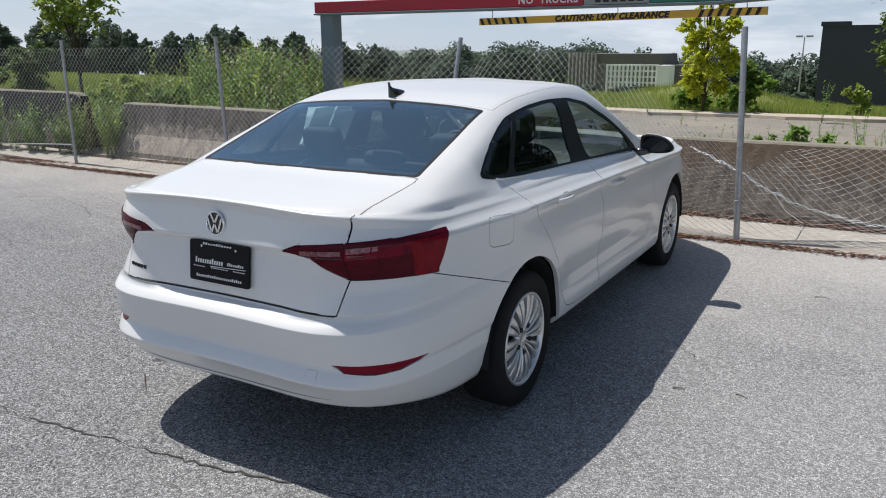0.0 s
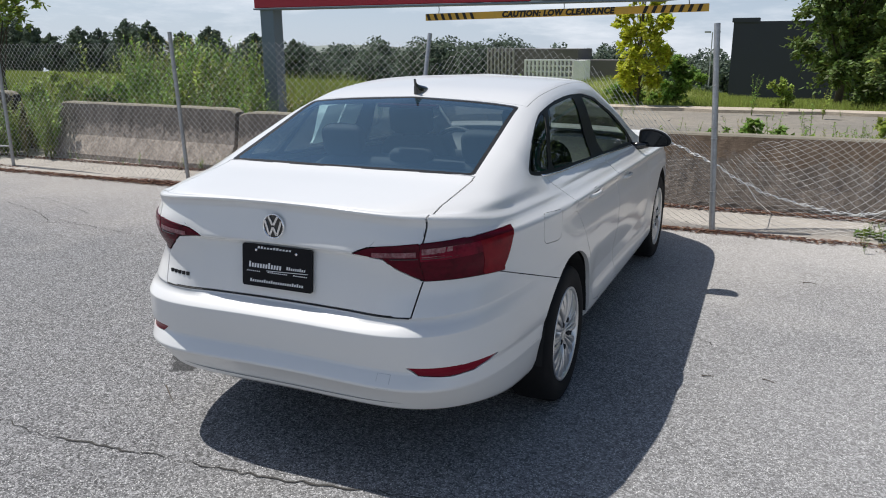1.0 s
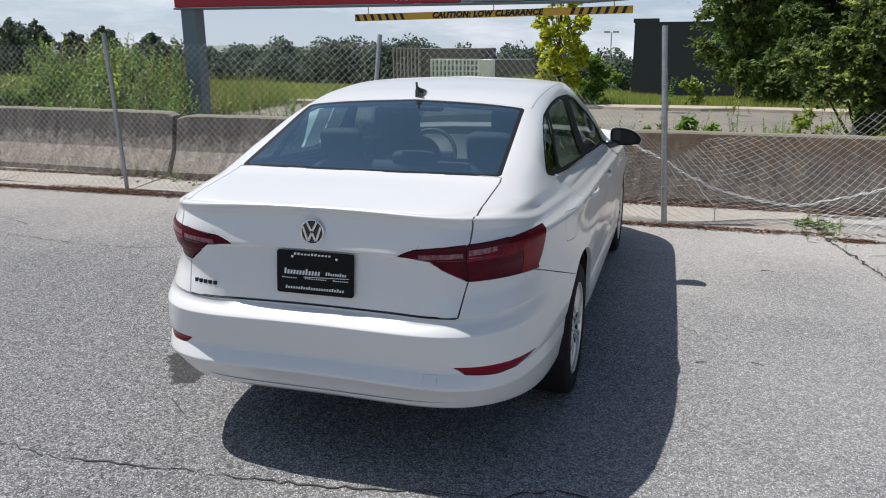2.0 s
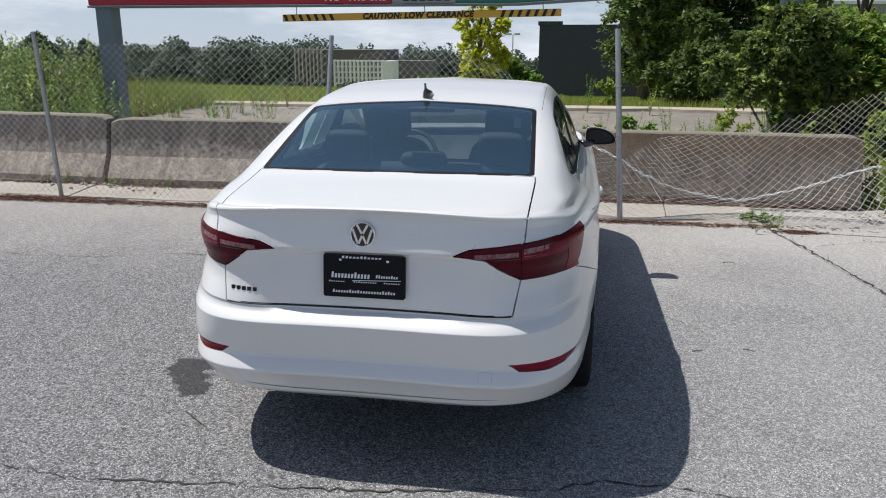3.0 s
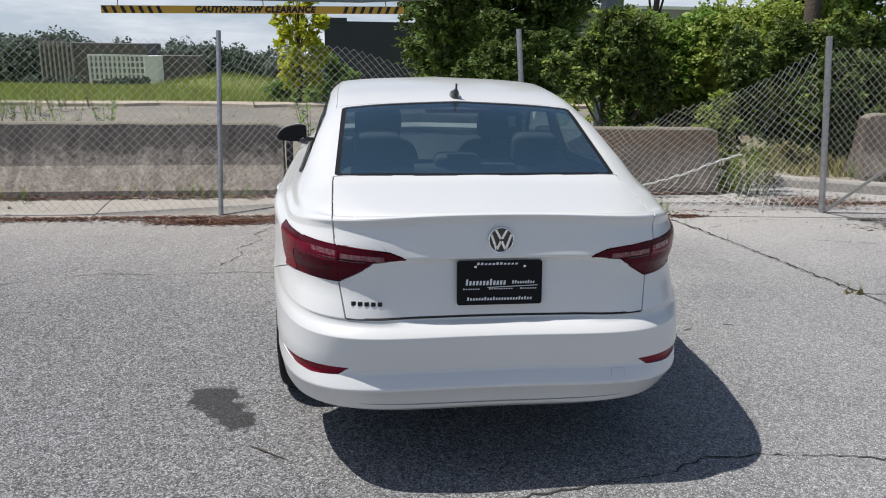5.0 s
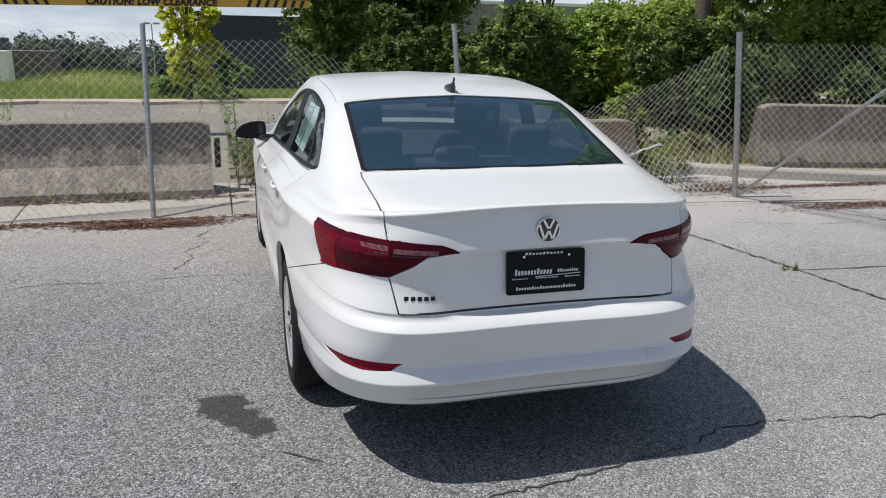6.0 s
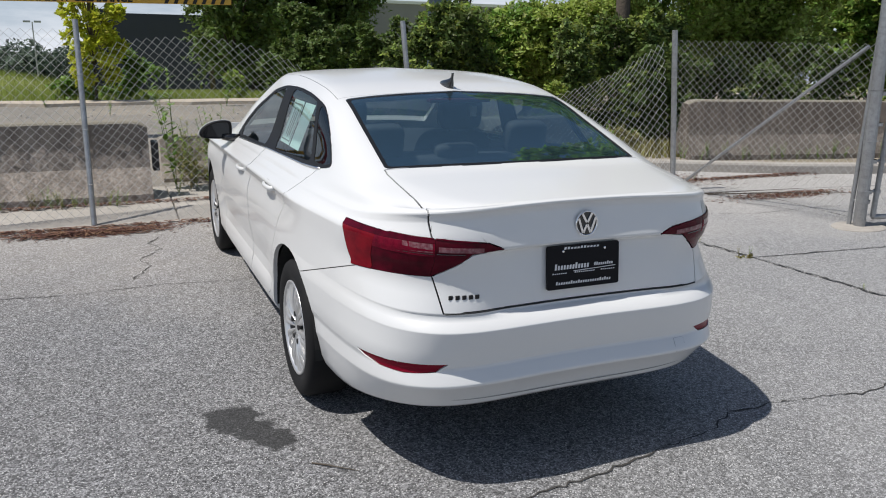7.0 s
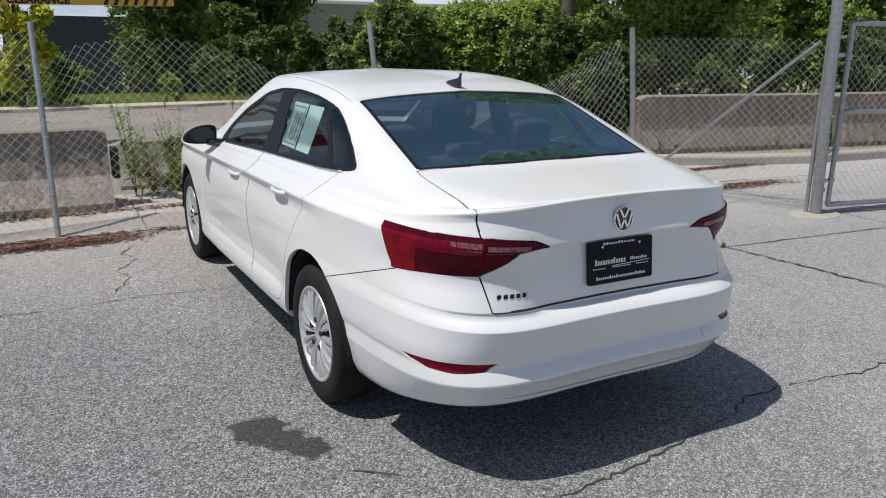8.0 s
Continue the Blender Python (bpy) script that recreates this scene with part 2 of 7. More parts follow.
def asphalt():
    """Worn grey asphalt: pale and dark stones, broad patches, and one oily stain beside the car."""
    m = mat("worn_asphalt", (0.203, 0.203, 0.208), 0.72, spec=0.32, spots=((0.35, 0.30, (0.15, 0.148, 0.145)), (2.2, 0.25, (0.215, 0.212, 0.205)), (26, 0.2, (0.135, 0.134, 0.132))), bump=((220, 0.9, 0.006), (18, 0.3, 0.01)))
    n, l = m.node_tree.nodes, m.node_tree.links
    b = n["Principled BSDF"]
    out = b.inputs["Base Color"].links[0].from_socket
    geo = n.new("ShaderNodeNewGeometry")
    # every stone has a tone of its own, at three sizes
    for scale, lo, hi in ((105, 0.45, 1.55), (190, 0.30, 1.70), (60, 0.88, 1.12)):
        vor, sep, tone, mix = (n.new(k) for k in ("ShaderNodeTexVoronoi", "ShaderNodeSeparateColor", "ShaderNodeMapRange", "ShaderNodeMix"))
        vor.inputs["Scale"].default_value = scale
        l.new(geo.outputs["Position"], vor.inputs["Vector"])
        l.new(vor.outputs["Color"], sep.inputs[0])
        tone.inputs[3].default_value, tone.inputs[4].default_value = lo, hi
        l.new(sep.outputs[0], tone.inputs[0])
        mix.data_type, mix.blend_type = "RGBA", "MULTIPLY"
        mix.inputs[0].default_value = 1.0
        l.new(out, mix.inputs[6])
        l.new(tone.outputs[0], mix.inputs[7])
        out = mix.outputs[2]
    for scale, lo, hi, col, amount in ((80, 0.14, 0.24, (0.78, 0.775, 0.76), 0.95), (95, 0.15, 0.28, (0.02, 0.02, 0.02), 0.9)):
        vor, ramp, mul, mix = (n.new(k) for k in ("ShaderNodeTexVoronoi", "ShaderNodeValToRGB", "ShaderNodeMath", "ShaderNodeMix"))
        vor.inputs["Scale"].default_value = scale
        l.new(geo.outputs["Position"], vor.inputs["Vector"])
        ramp.color_ramp.elements[0].position, ramp.color_ramp.elements[1].position = lo, hi
        ramp.color_ramp.elements[0].color, ramp.color_ramp.elements[1].color = (1, 1, 1, 1), (0, 0, 0, 1)
        l.new(vor.outputs["Distance"], ramp.inputs["Fac"])
        mul.operation = "MULTIPLY"
        mul.inputs[1].default_value = amount
        l.new(ramp.outputs["Color"], mul.inputs[0])
        mix.data_type = "RGBA"
        mix.inputs[7].default_value = (*col, 1)
        l.new(mul.outputs[0], mix.inputs[0])
        l.new(out, mix.inputs[6])
        out = mix.outputs[2]
    # the lot is worn paler towards the kerbs on its right
    sep, rag, far, mix = (n.new(k) for k in ("ShaderNodeSeparateXYZ", "ShaderNodeTexNoise", "ShaderNodeMapRange", "ShaderNodeMix"))
    rag.inputs["Scale"].default_value, rag.inputs["Detail"].default_value = 1.1, 6
    l.new(geo.outputs["Position"], sep.inputs[0])
    l.new(geo.outputs["Position"], rag.inputs["Vector"])
    wob = n.new("ShaderNodeMath")
    wob.operation = "MULTIPLY_ADD"
    wob.inputs[1].default_value = 3.5
    l.new(rag.outputs["Fac"], wob.inputs[0])
    l.new(sep.outputs["X"], wob.inputs[2])
    far.inputs[1].default_value, far.inputs[2].default_value, far.inputs[3].default_value, far.inputs[4].default_value = 1.0, 4.2, 0.0, 0.8
    l.new(wob.outputs[0], far.inputs[0])
    mix.data_type, mix.blend_type = "RGBA", "SCREEN"
    mix.inputs[7].default_value = (0.155, 0.153, 0.149, 1)
    l.new(far.outputs[0], mix.inputs[0])
    l.new(out, mix.inputs[6])
    out = mix.outputs[2]
    # and dusty and paler along the fence
    wob, far, mix = (n.new(k) for k in ("ShaderNodeMath", "ShaderNodeMapRange", "ShaderNodeMix"))
    wob.operation = "MULTIPLY_ADD"
    wob.inputs[1].default_value = 2.6
    l.new(rag.outputs["Fac"], wob.inputs[0])
    l.new(sep.outputs["Y"], wob.inputs[2])
    far.inputs[1].default_value, far.inputs[2].default_value, far.inputs[3].default_value, far.inputs[4].default_value = 3.4, 5.7, 0.0, 0.85
    l.new(wob.outputs[0], far.inputs[0])
    mix.data_type, mix.blend_type = "RGBA", "SCREEN"
    mix.inputs[7].default_value = (0.21, 0.185, 0.155, 1)
    l.new(far.outputs[0], mix.inputs[0])
    l.new(out, mix.inputs[6])
    out = mix.outputs[2]
    # the stain: three overlapping lobes with a ragged rim
    noi = n.new("ShaderNodeTexNoise")
    noi.inputs["Scale"].default_value, noi.inputs["Detail"].default_value = 14, 5
    l.new(geo.outputs["Position"], noi.inputs["Vector"])
    low = None
    for x, y, r in ((-1.19, 0.87, 0.125), (-1.10, 0.74, 0.10), (-1.04, 0.62, 0.085)):
        d, sub = n.new("ShaderNodeVectorMath"), n.new("ShaderNodeMath")
        d.operation, sub.operation = "DISTANCE", "SUBTRACT"
        d.inputs[1].default_value = (x, y, 0)
        l.new(geo.outputs["Position"], d.inputs[0])
        l.new(d.outputs["Value"], sub.inputs[0])
        sub.inputs[1].default_value = r
        if low is None:
            low = sub.outputs[0]
        else:
            mn = n.new("ShaderNodeMath")
            mn.operation = "MINIMUM"
            l.new(low, mn.inputs[0])
            l.new(sub.outputs[0], mn.inputs[1])
            low = mn.outputs[0]
    rag, ramp, mix, mul = (n.new(k) for k in ("ShaderNodeMath", "ShaderNodeValToRGB", "ShaderNodeMix", "ShaderNodeMath"))
    rag.operation = "MULTIPLY_ADD"
    rag.inputs[1].default_value = 0.16
    l.new(noi.outputs["Fac"], rag.inputs[0])
    l.new(low, rag.inputs[2])
    ramp.color_ramp.elements[0].position, ramp.color_ramp.elements[1].position = 0.065, 0.085
    ramp.color_ramp.elements[0].color, ramp.color_ramp.elements[1].color = (1, 1, 1, 1), (0, 0, 0, 1)
    l.new(rag.outputs[0], ramp.inputs["Fac"])
    mul.operation = "MULTIPLY"
    mul.inputs[1].default_value = 0.84
    l.new(ramp.outputs["Color"], mul.inputs[0])
    mix.data_type = "RGBA"
    mix.inputs[7].default_value = (0.022, 0.022, 0.022, 1)
    l.new(mul.outputs[0], mix.inputs[0])
    l.new(out, mix.inputs[6])
    l.new(mix.outputs[2], b.inputs["Base Color"])
    return m


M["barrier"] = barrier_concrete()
# the overgrown barrier's stains and weed shade are both put into this colour
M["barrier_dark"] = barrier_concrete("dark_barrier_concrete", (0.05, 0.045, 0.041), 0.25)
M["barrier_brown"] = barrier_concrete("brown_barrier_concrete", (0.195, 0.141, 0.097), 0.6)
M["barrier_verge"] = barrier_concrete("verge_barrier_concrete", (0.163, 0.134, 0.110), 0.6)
M["asphalt"] = asphalt()
M["old_lot"] = mat("old_lot_paving", (0.215, 0.198, 0.172), 0.95, spots=((0.45, 0.8, (0.36, 0.315, 0.25)), (2.5, 0.4, (0.13, 0.12, 0.10)), (9, 0.4, (0.38, 0.35, 0.31)), (40, 0.45, (0.12, 0.11, 0.095))), bump=((20, 0.5, 0.02),))
M["mirror"] = mat("dark_mirror_glass", (0.03, 0.032, 0.035), 0.05, metal=1.0)
M["dirt"] = mat("pale_verge_dirt", (0.30, 0.255, 0.20), 0.95, spots=((0.8, 0.6, (0.15, 0.16, 0.06)), (5, 0.5, (0.38, 0.33, 0.27)), (30, 0.5, (0.16, 0.13, 0.095))), bump=((8, 0.6, 0.05), (60, 0.5, 0.01)))
M["tan_kerb"] = mat("tan_kerb_concrete", (0.50, 0.43, 0.345), 0.9, spots=((1.2, 0.5, (0.36, 0.31, 0.25)), (9, 0.5, (0.58, 0.51, 0.42)), (40, 0.4, (0.28, 0.24, 0.19))), bump=((20, 0.5, 0.02),))
# the hill's grey has the distance haze mixed in
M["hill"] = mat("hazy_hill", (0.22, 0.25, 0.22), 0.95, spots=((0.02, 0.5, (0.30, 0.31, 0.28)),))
M["dry"] = mat("dry_olive_weeds", (0.27, 0.25, 0.10), 0.8, island=0.4, trans=0.35)
M["field"] = mat("field_soil_grass", (0.22, 0.26, 0.06), 0.95, spots=((0.05, 0.6, (0.31, 0.33, 0.085)), (0.15, 0.5, (0.22, 0.24, 0.07)), (1.2, 0.5, (0.12, 0.16, 0.035)), (9, 0.5, (0.24, 0.23, 0.09))), bump=((3, 0.6, 0.2),))
M["grass"] = mat("tall_grass", (0.27, 0.32, 0.075), 0.8, island=0.35, trans=0.4)
M["leaf"] = mat("green_leaves", (0.215, 0.335, 0.07), 0.5, island=0.5, trans=0.5)
M["leaf_light"] = mat("light_green_leaves", (0.34, 0.42, 0.095), 0.5, island=0.45, trans=0.5)
M["leaf_dark"] = mat("dark_green_leaves", (0.13, 0.185, 0.05), 0.55, island=0.5, trans=0.42)
# far foliage is paled and greyed in colour to paint in the haze
M["leaf_far"] = mat("haze_paled_leaves", (0.105, 0.142, 0.10), 0.8, island=0.3, trans=0.3)
M["leaf_yellow"] = mat("yellow_green_leaves", (0.52, 0.55, 0.05), 0.5, island=0.35, trans=0.5)
M["bark"] = mat("bark", (0.10, 0.08, 0.06), 0.9, spots=((12, 0.5, (0.06, 0.05, 0.04)),), bump=((30, 0.6, 0.02),))
M["stem"] = mat("weed_stems", (0.14, 0.15, 0.05), 0.8)
M["litter"] = mat("brown_leaf_litter", (0.155, 0.076, 0.05), 0.9, island=0.6)
M["crack"] = mat("crack_filling_dirt", (0.05, 0.047, 0.043), 0.95)
M["dark_wall"] = mat("dark_painted_wall", (0.042, 0.046, 0.068), 0.7, spots=((0.6, 0.3, (0.036, 0.040, 0.050)),))
M["grey_wall"] = mat("grey_block_wall", (0.27, 0.26, 0.26), 0.9, spots=((0.3, 0.4, (0.22, 0.21, 0.21)), (2, 0.3, (0.31, 0.30, 0.29))))
M["white_wall"] = mat("white_building_concrete", (0.80, 0.80, 0.78), 0.8, spots=((0.2, 0.3, (0.5, 0.5, 0.48)),))
M["far_grey"] = mat("grey_building_concrete", (0.14, 0.127, 0.122), 0.85, spots=((0.2, 0.3, (0.11, 0.10, 0.097)),))
M["fin"] = mat("pale_grey_fins", (0.38, 0.36, 0.34), 0.85, spots=((0.3, 0.3, (0.3, 0.28, 0.27)),))
M["far_pane"] = mat("shaded_window_bands", (0.34, 0.33, 0.32), 0.4, spots=((0.5, 0.4, (0.24, 0.23, 0.23)),))

# ---- mesh tools ----
def mesh_ob(name, bm, material, smooth=True):
    me = bpy.data.meshes.new(name)
    bm.normal_update()
    bm.to_mesh(me)
    bm.free()
    for m in (material if isinstance(material, (list, tuple)) else [material]):
        me.materials.append(m)
    if smooth:
        me.shade_smooth()
    return new(name, me)


def thing(name, bm, material, label, category, group="", kind="", smooth=False):
    return tagged(mesh_ob(name, bm, material, smooth), label, category, group, kind)


def holder(name, label, category, at=(0, 0, 0), group="", kind=""):
    ob = new(name)
    ob.location = at
    return tagged(ob, label, category, group, kind)


def seat_of(ob):
    """Where an object stands in the world."""
    return ob.matrix_basis.copy() if ob.parent is None else seat_of(ob.parent) @ ob.matrix_parent_inverse @ ob.matrix_basis


def part(name, bm, material, parent, label="", smooth=False):
    """Links a bmesh, given in world coordinates, as one mesh under a thing or a part."""
    ob = mesh_ob(name, bm, material, smooth)
    ob.parent = parent
    ob.matrix_parent_inverse = seat_of(parent).inverted()
    return tagged(ob, label)


def box(bm, x0, x1, y0, y1, z0, z1, bevel=0.0, m=None, segs=2):
    r = bmesh.ops.create_cube(bm, size=1)
    vs = r["verts"]
    for v in vs:
        v.co = Vector(((x0 + x1) / 2 + v.co.x * (x1 - x0), (y0 + y1) / 2 + v.co.y * (y1 - y0), (z0 + z1) / 2 + v.co.z * (z1 - z0)))
        if m is not None:
            v.co = m @ v.co
    if bevel:
        es = list({e for v in vs for e in v.link_edges})
        bmesh.ops.bevel(bm, geom=es, offset=bevel, segments=segs, profile=0.5, affect="EDGES")
    return bm


def tube(bm, pts, r, sides=8, close=True, r_end=None):
    """A tube along points."""
    pts = [Vector(p) for p in pts]
    rings = []
    ref = None
    for i, p in enumerate(pts):
        d = (pts[min(i + 1, len(pts) - 1)] - pts[max(i - 1, 0)]).normalized()
        if ref is None:
            ref = d.orthogonal().normalized()
        ref = (ref - d * ref.dot(d)).normalized()
        b = d.cross(ref)
        rr = r if r_end is None else r + (r_end - r) * i / (len(pts) - 1)
        rings.append([bm.verts.new(p + (ref * math.cos(a) + b * math.sin(a)) * rr) for a in (2 * math.pi * k / sides for k in range(sides))])
    for a, b in zip(rings, rings[1:]):
        for k in range(sides):
            bm.faces.new((a[k], a[(k + 1) % sides], b[(k + 1) % sides], b[k]))
    if close:
        bm.faces.new(rings[0][::-1])
        bm.faces.new(rings[-1])
    return bm


def prism(bm, outline, depth, m=None):
    """A flat outline (x, y) drawn out along z by depth, then moved by m."""
    m = m or Matrix.Identity(4)
    lo = [bm.verts.new(m @ Vector((x, y, 0))) for x, y in outline]
    hi = [bm.verts.new(m @ Vector((x, y, depth))) for x, y in outline]
    bm.faces.new(lo[::-1])
    bm.faces.new(hi)
    n = len(outline)
    for i in range(n):
        bm.faces.new((lo[i], lo[(i + 1) % n], hi[(i + 1) % n], hi[i]))
    return bm


def lathe(bm, profile, m, sides=32, close=False):
    """A profile of (radius, height) turned round z, then moved by m."""
    rings = []
    for r, z in profile:
        rings.append([bm.verts.new(m @ Vector((r * math.cos(2 * math.pi * k / sides), r * math.sin(2 * math.pi * k / sides), z))) for k in range(sides)])
    for a, b in zip(rings, rings[1:]):
        for k in range(sides):
            bm.faces.new((a[k], a[(k + 1) % sides], b[(k + 1) % sides], b[k]))
    if close:
        bm.faces.new(rings[0][::-1])
        bm.faces.new(rings[-1])
    return bm


def grid(bm, rows):
    """Faces between rows of points."""
    vs = [[bm.verts.new(p) for p in row] for row in rows]
    for a, b in zip(vs, vs[1:]):
        for i in range(len(a) - 1):
            bm.faces.new((a[i], a[i + 1], b[i + 1], b[i]))
    return vs


def text_mesh(body, size, depth, m, spacing=1.0, bold=0.0, shear=0.0):
    """The letters of a text as a bmesh, centred, in the plane of m."""
    cu = bpy.data.curves.new("text", "FONT")
    cu.body, cu.size, cu.extrude, cu.align_x, cu.align_y, cu.space_character = body, size, depth, "CENTER", "CENTER", spacing
    cu.resolution_u, cu.offset, cu.shear = 3, bold, shear
    ob = bpy.data.objects.new("text", cu)
    me = ob.to_mesh()
    bm = bmesh.new()
    bm.from_mesh(me)
    ob.to_mesh_clear()
    bpy.data.objects.remove(ob)
    bpy.data.curves.remove(cu)
    bmesh.ops.transform(bm, matrix=m, verts=bm.verts)
    return bm


def smooth_at(knots, t):
    """Smooth interpolation through knots (t, value), monotone between them."""
    ts, vs = np.array([k[0] for k in knots], float), np.array([k[1] for k in knots], float)
    if t <= ts[0]:
        return float(vs[0])
    if t >= ts[-1]:
        return float(vs[-1])
    h, d = np.diff(ts), np.diff(vs) / np.diff(ts)
    m = np.empty(len(ts))
    m[0], m[-1] = d[0], d[-1]
    for i in range(1, len(ts) - 1):
        m[i] = 0 if d[i - 1] * d[i] <= 0 else (h[i - 1] + h[i]) * 3 / ((2 * h[i] + h[i - 1]) / d[i - 1] + (h[i] + 2 * h[i - 1]) / d[i])
    i = int(np.searchsorted(ts, t)) - 1
    u = (t - ts[i]) / h[i]
    return float((2 * u**3 - 3 * u**2 + 1) * vs[i] + (u**3 - 2 * u**2 + u) * h[i] * m[i] + (-2 * u**3 + 3 * u**2) * vs[i + 1] + (u**3 - u**2) * h[i] * m[i + 1])


def shell_of(cos, faces, name, materials, slots=None, smooth=False):
    me = bpy.data.meshes.new(name)
    me.from_pydata(cos, [], faces)
    for m in materials:
        me.materials.append(m)
    if slots is not None:
        me.polygons.foreach_set("material_index", slots)
    if smooth:
        me.shade_smooth()
    return new(name, me)


def leaf_mesh(c, t, nrm, s, stretch):
    """Folded leaves at the places c, along t, facing nrm: points and faces."""
    b = np.cross(nrm, t)
    s = s[:, None]
    v = np.stack([c - t * s * stretch / 2, c - b * s / 2 - nrm * s * 0.12, c + t * s * stretch / 2, c + b * s / 2 - nrm * s * 0.12], 1).reshape(-1, 3)
    base = np.arange(len(c))[:, None] * 4
    return v, np.concatenate([base + np.array([0, 1, 2]), base + np.array([0, 2, 3])], 1).reshape(-1, 3)


def unit(v):
    return v / np.maximum(1e-9, np.linalg.norm(v, axis=1))[:, None]


def leaves_of(blobs, count, size, seed, flat=0.35, fill=0.45, stretch=1.7):
    """Far foliage: many folded leaves on and in uneven lumps (x, y, z, rx, ry, rz)."""
    rng = np.random.default_rng(seed)
    vol = np.array([b[3] * b[4] + b[4] * b[5] + b[3] * b[5] for b in blobs])
    pick = rng.choice(len(blobs), size=count, p=vol / vol.sum())
    bl = np.array(blobs)[pick]
    d = unit(rng.normal(size=(count, 3)))
    lump = 1 + 0.16 * np.sin(d[:, 0] * 5 + pick) + 0.14 * np.sin(d[:, 1] * 7 + 2 * pick) + 0.12 * np.sin(d[:, 2] * 6 + 3 * pick)
    r = (1 - fill * rng.random(count) ** 2) * lump
    c = bl[:, :3] + d * bl[:, 3:] * r[:, None]
    nrm = unit(d + rng.normal(size=(count, 3)) * 0.7 + np.array([0, 0, flat]))
    t = unit(np.cross(nrm, rng.normal(size=(count, 3))))
    return leaf_mesh(c, t, nrm, size * (0.6 + 0.8 * rng.random(count)), stretch)


def sprays_of(blobs, count, size, seed, stretch=1.7, droop=0.35, per=11, reach=1.0):
    """Near foliage: leaves in two rows along thin shoots that grow outwards from uneven lumps and hang over at their ends."""
    rng = np.random.default_rng(seed)
    bl = np.array(blobs, float)
    vol = bl[:, 3] * bl[:, 4] + bl[:, 4] * bl[:, 5] + bl[:, 3] * bl[:, 5]
    shoots = max(1, count // per)
    bl = bl[rng.choice(len(bl), size=shoots, p=vol / vol.sum())]
    d = unit(rng.normal(size=(shoots, 3)) + np.array([0, 0, 0.25]))
    start = bl[:, :3] + d * bl[:, 3:] * (0.15 + 0.55 * rng.random(shoots))[:, None]
    grow = unit(d + 0.55 * rng.normal(size=(shoots, 3)) + np.array([0, 0, 0.2]))
    length = bl[:, 3:].mean(1) * (0.35 + 0.75 * rng.random(shoots) ** 1.5) * reach
    side = unit(np.cross(grow, rng.normal(size=(shoots, 3)) * 0.5 + np.array([0, 0, 1.0])))
    cs, ts, ns = [], [], []
    for k in range(per):
        q = (k + 0.6) / per
        c = start + grow * (length * q)[:, None]
        c[:, 2] -= droop * length * q * q
        hand = side * (1 if k % 2 else -1)
        t = unit(hand + 0.6 * grow + 0.45 * rng.normal(size=(shoots, 3)) - np.array([0, 0, 0.25]))
        nrm = unit(np.cross(t, np.cross(np.array([0, 0, 1.0]) + 0.5 * rng.normal(size=(shoots, 3)), t)))
        cs.append(c + t * size * 0.7 + 0.2 * size * rng.normal(size=(shoots, 3)))
        ts.append(t)
        ns.append(nrm)
    c, t, nrm = np.concatenate(cs), np.concatenate(ts), np.concatenate(ns)
    return leaf_mesh(c, t, nrm, size * (0.55 + 0.8 * rng.random(len(c))), stretch)


def foliage(name, blobs, count, size, seed, material, parent=None, label="", **kw):
    v, f = (leaves_of if size > 0.25 else sprays_of)(blobs, count, size, seed, **kw)
    ob = shell_of(v.tolist(), f.tolist(), name, [material])
    if parent is not None:
        ob.parent = parent
        ob.matrix_parent_inverse = seat_of(parent).inverted()
        tagged(ob, label)
    return ob

# ---- ground ----
def ground_z(y, x=0.0):
    """The lot is level; past its kerb the land falls away, less so towards the left."""
    return 0.0 if y < 17.3 else -0.064 * (y - 17.3) + 0.0114 * min(260, max(0, -x)) * min(1, (y - 17.3) / 30)


def sheet(name, xs, ys, lift, material, label, category, kind="structure", rough=0.0):
    bm = bmesh.new()
    grid(bm, [[(x, y, ground_z(y, x) + lift + rough * noise.noise((x * 0.3, y * 0.3, 0))) for x in xs] for y in ys])
    ob = thing(name, bm, material, label, category, kind=kind, smooth=True)
    return ob


span = [-900, -400, -200, -100, -50, -25, -12, -6, 0, 6, 12, 25, 50, 100, 200, 400, 900]
sheet("ground", span, [-120, -40, -10, 0, 4, 8, 12, 17.29, 17.3, 20, 30, 47.3, 70, 100, 130, 170, 260, 420, 900, 1800], -0.012, M["field"], "grassy land falling away beyond the lot", "ground")
sheet("asphalt_lot", [-45 + 3 * i for i in range(31)], [-40, -20, -8, -4, -2, 0, 2, 4, 5.2, 6.2], 0.0, M["asphalt"], "worn grey asphalt of the parking lot", "asphalt")
sheet("old_lot", [-9.4 + 1.2 * i for i in range(35)], [6.21 + 0.9 * i for i in range(13)], 0.0, M["old_lot"], "weathered grey paving behind the barriers", "pavement")

# pale concrete apron under the fence, in cast bays
apron = holder("concrete_apron", "pale concrete apron strip under the chain-link fence", "pavement", (0, 5.2, 0), kind="structure")
x = -14.0
k = 0
while x < 2.2:
    w = 1.85 + 0.1 * math.sin(k * 2.1)
    if x + w > 0.6:
        w = 2.512 - x
    bm = bmesh.new()
    box(bm, x, min(x + w - 0.012, 2.5), 4.74 + 0.02 * math.sin(k * 1.7), 6.25, -0.05, 0.045 + 0.004 * math.sin(k * 3.3), 0.012)
    bmesh.ops.bisect_plane(bm, geom=bm.verts[:] + bm.edges[:] + bm.faces[:], plane_co=(0, 5.25, 0), plane_no=(0, 1, 0))
    for v in bm.verts:
        if v.co.z > 0 and v.co.y < 5.2:
            v.co.z *= 0.22
    part("concrete_bay", bm, M["kerb"], apron)
    x += w
    k += 1
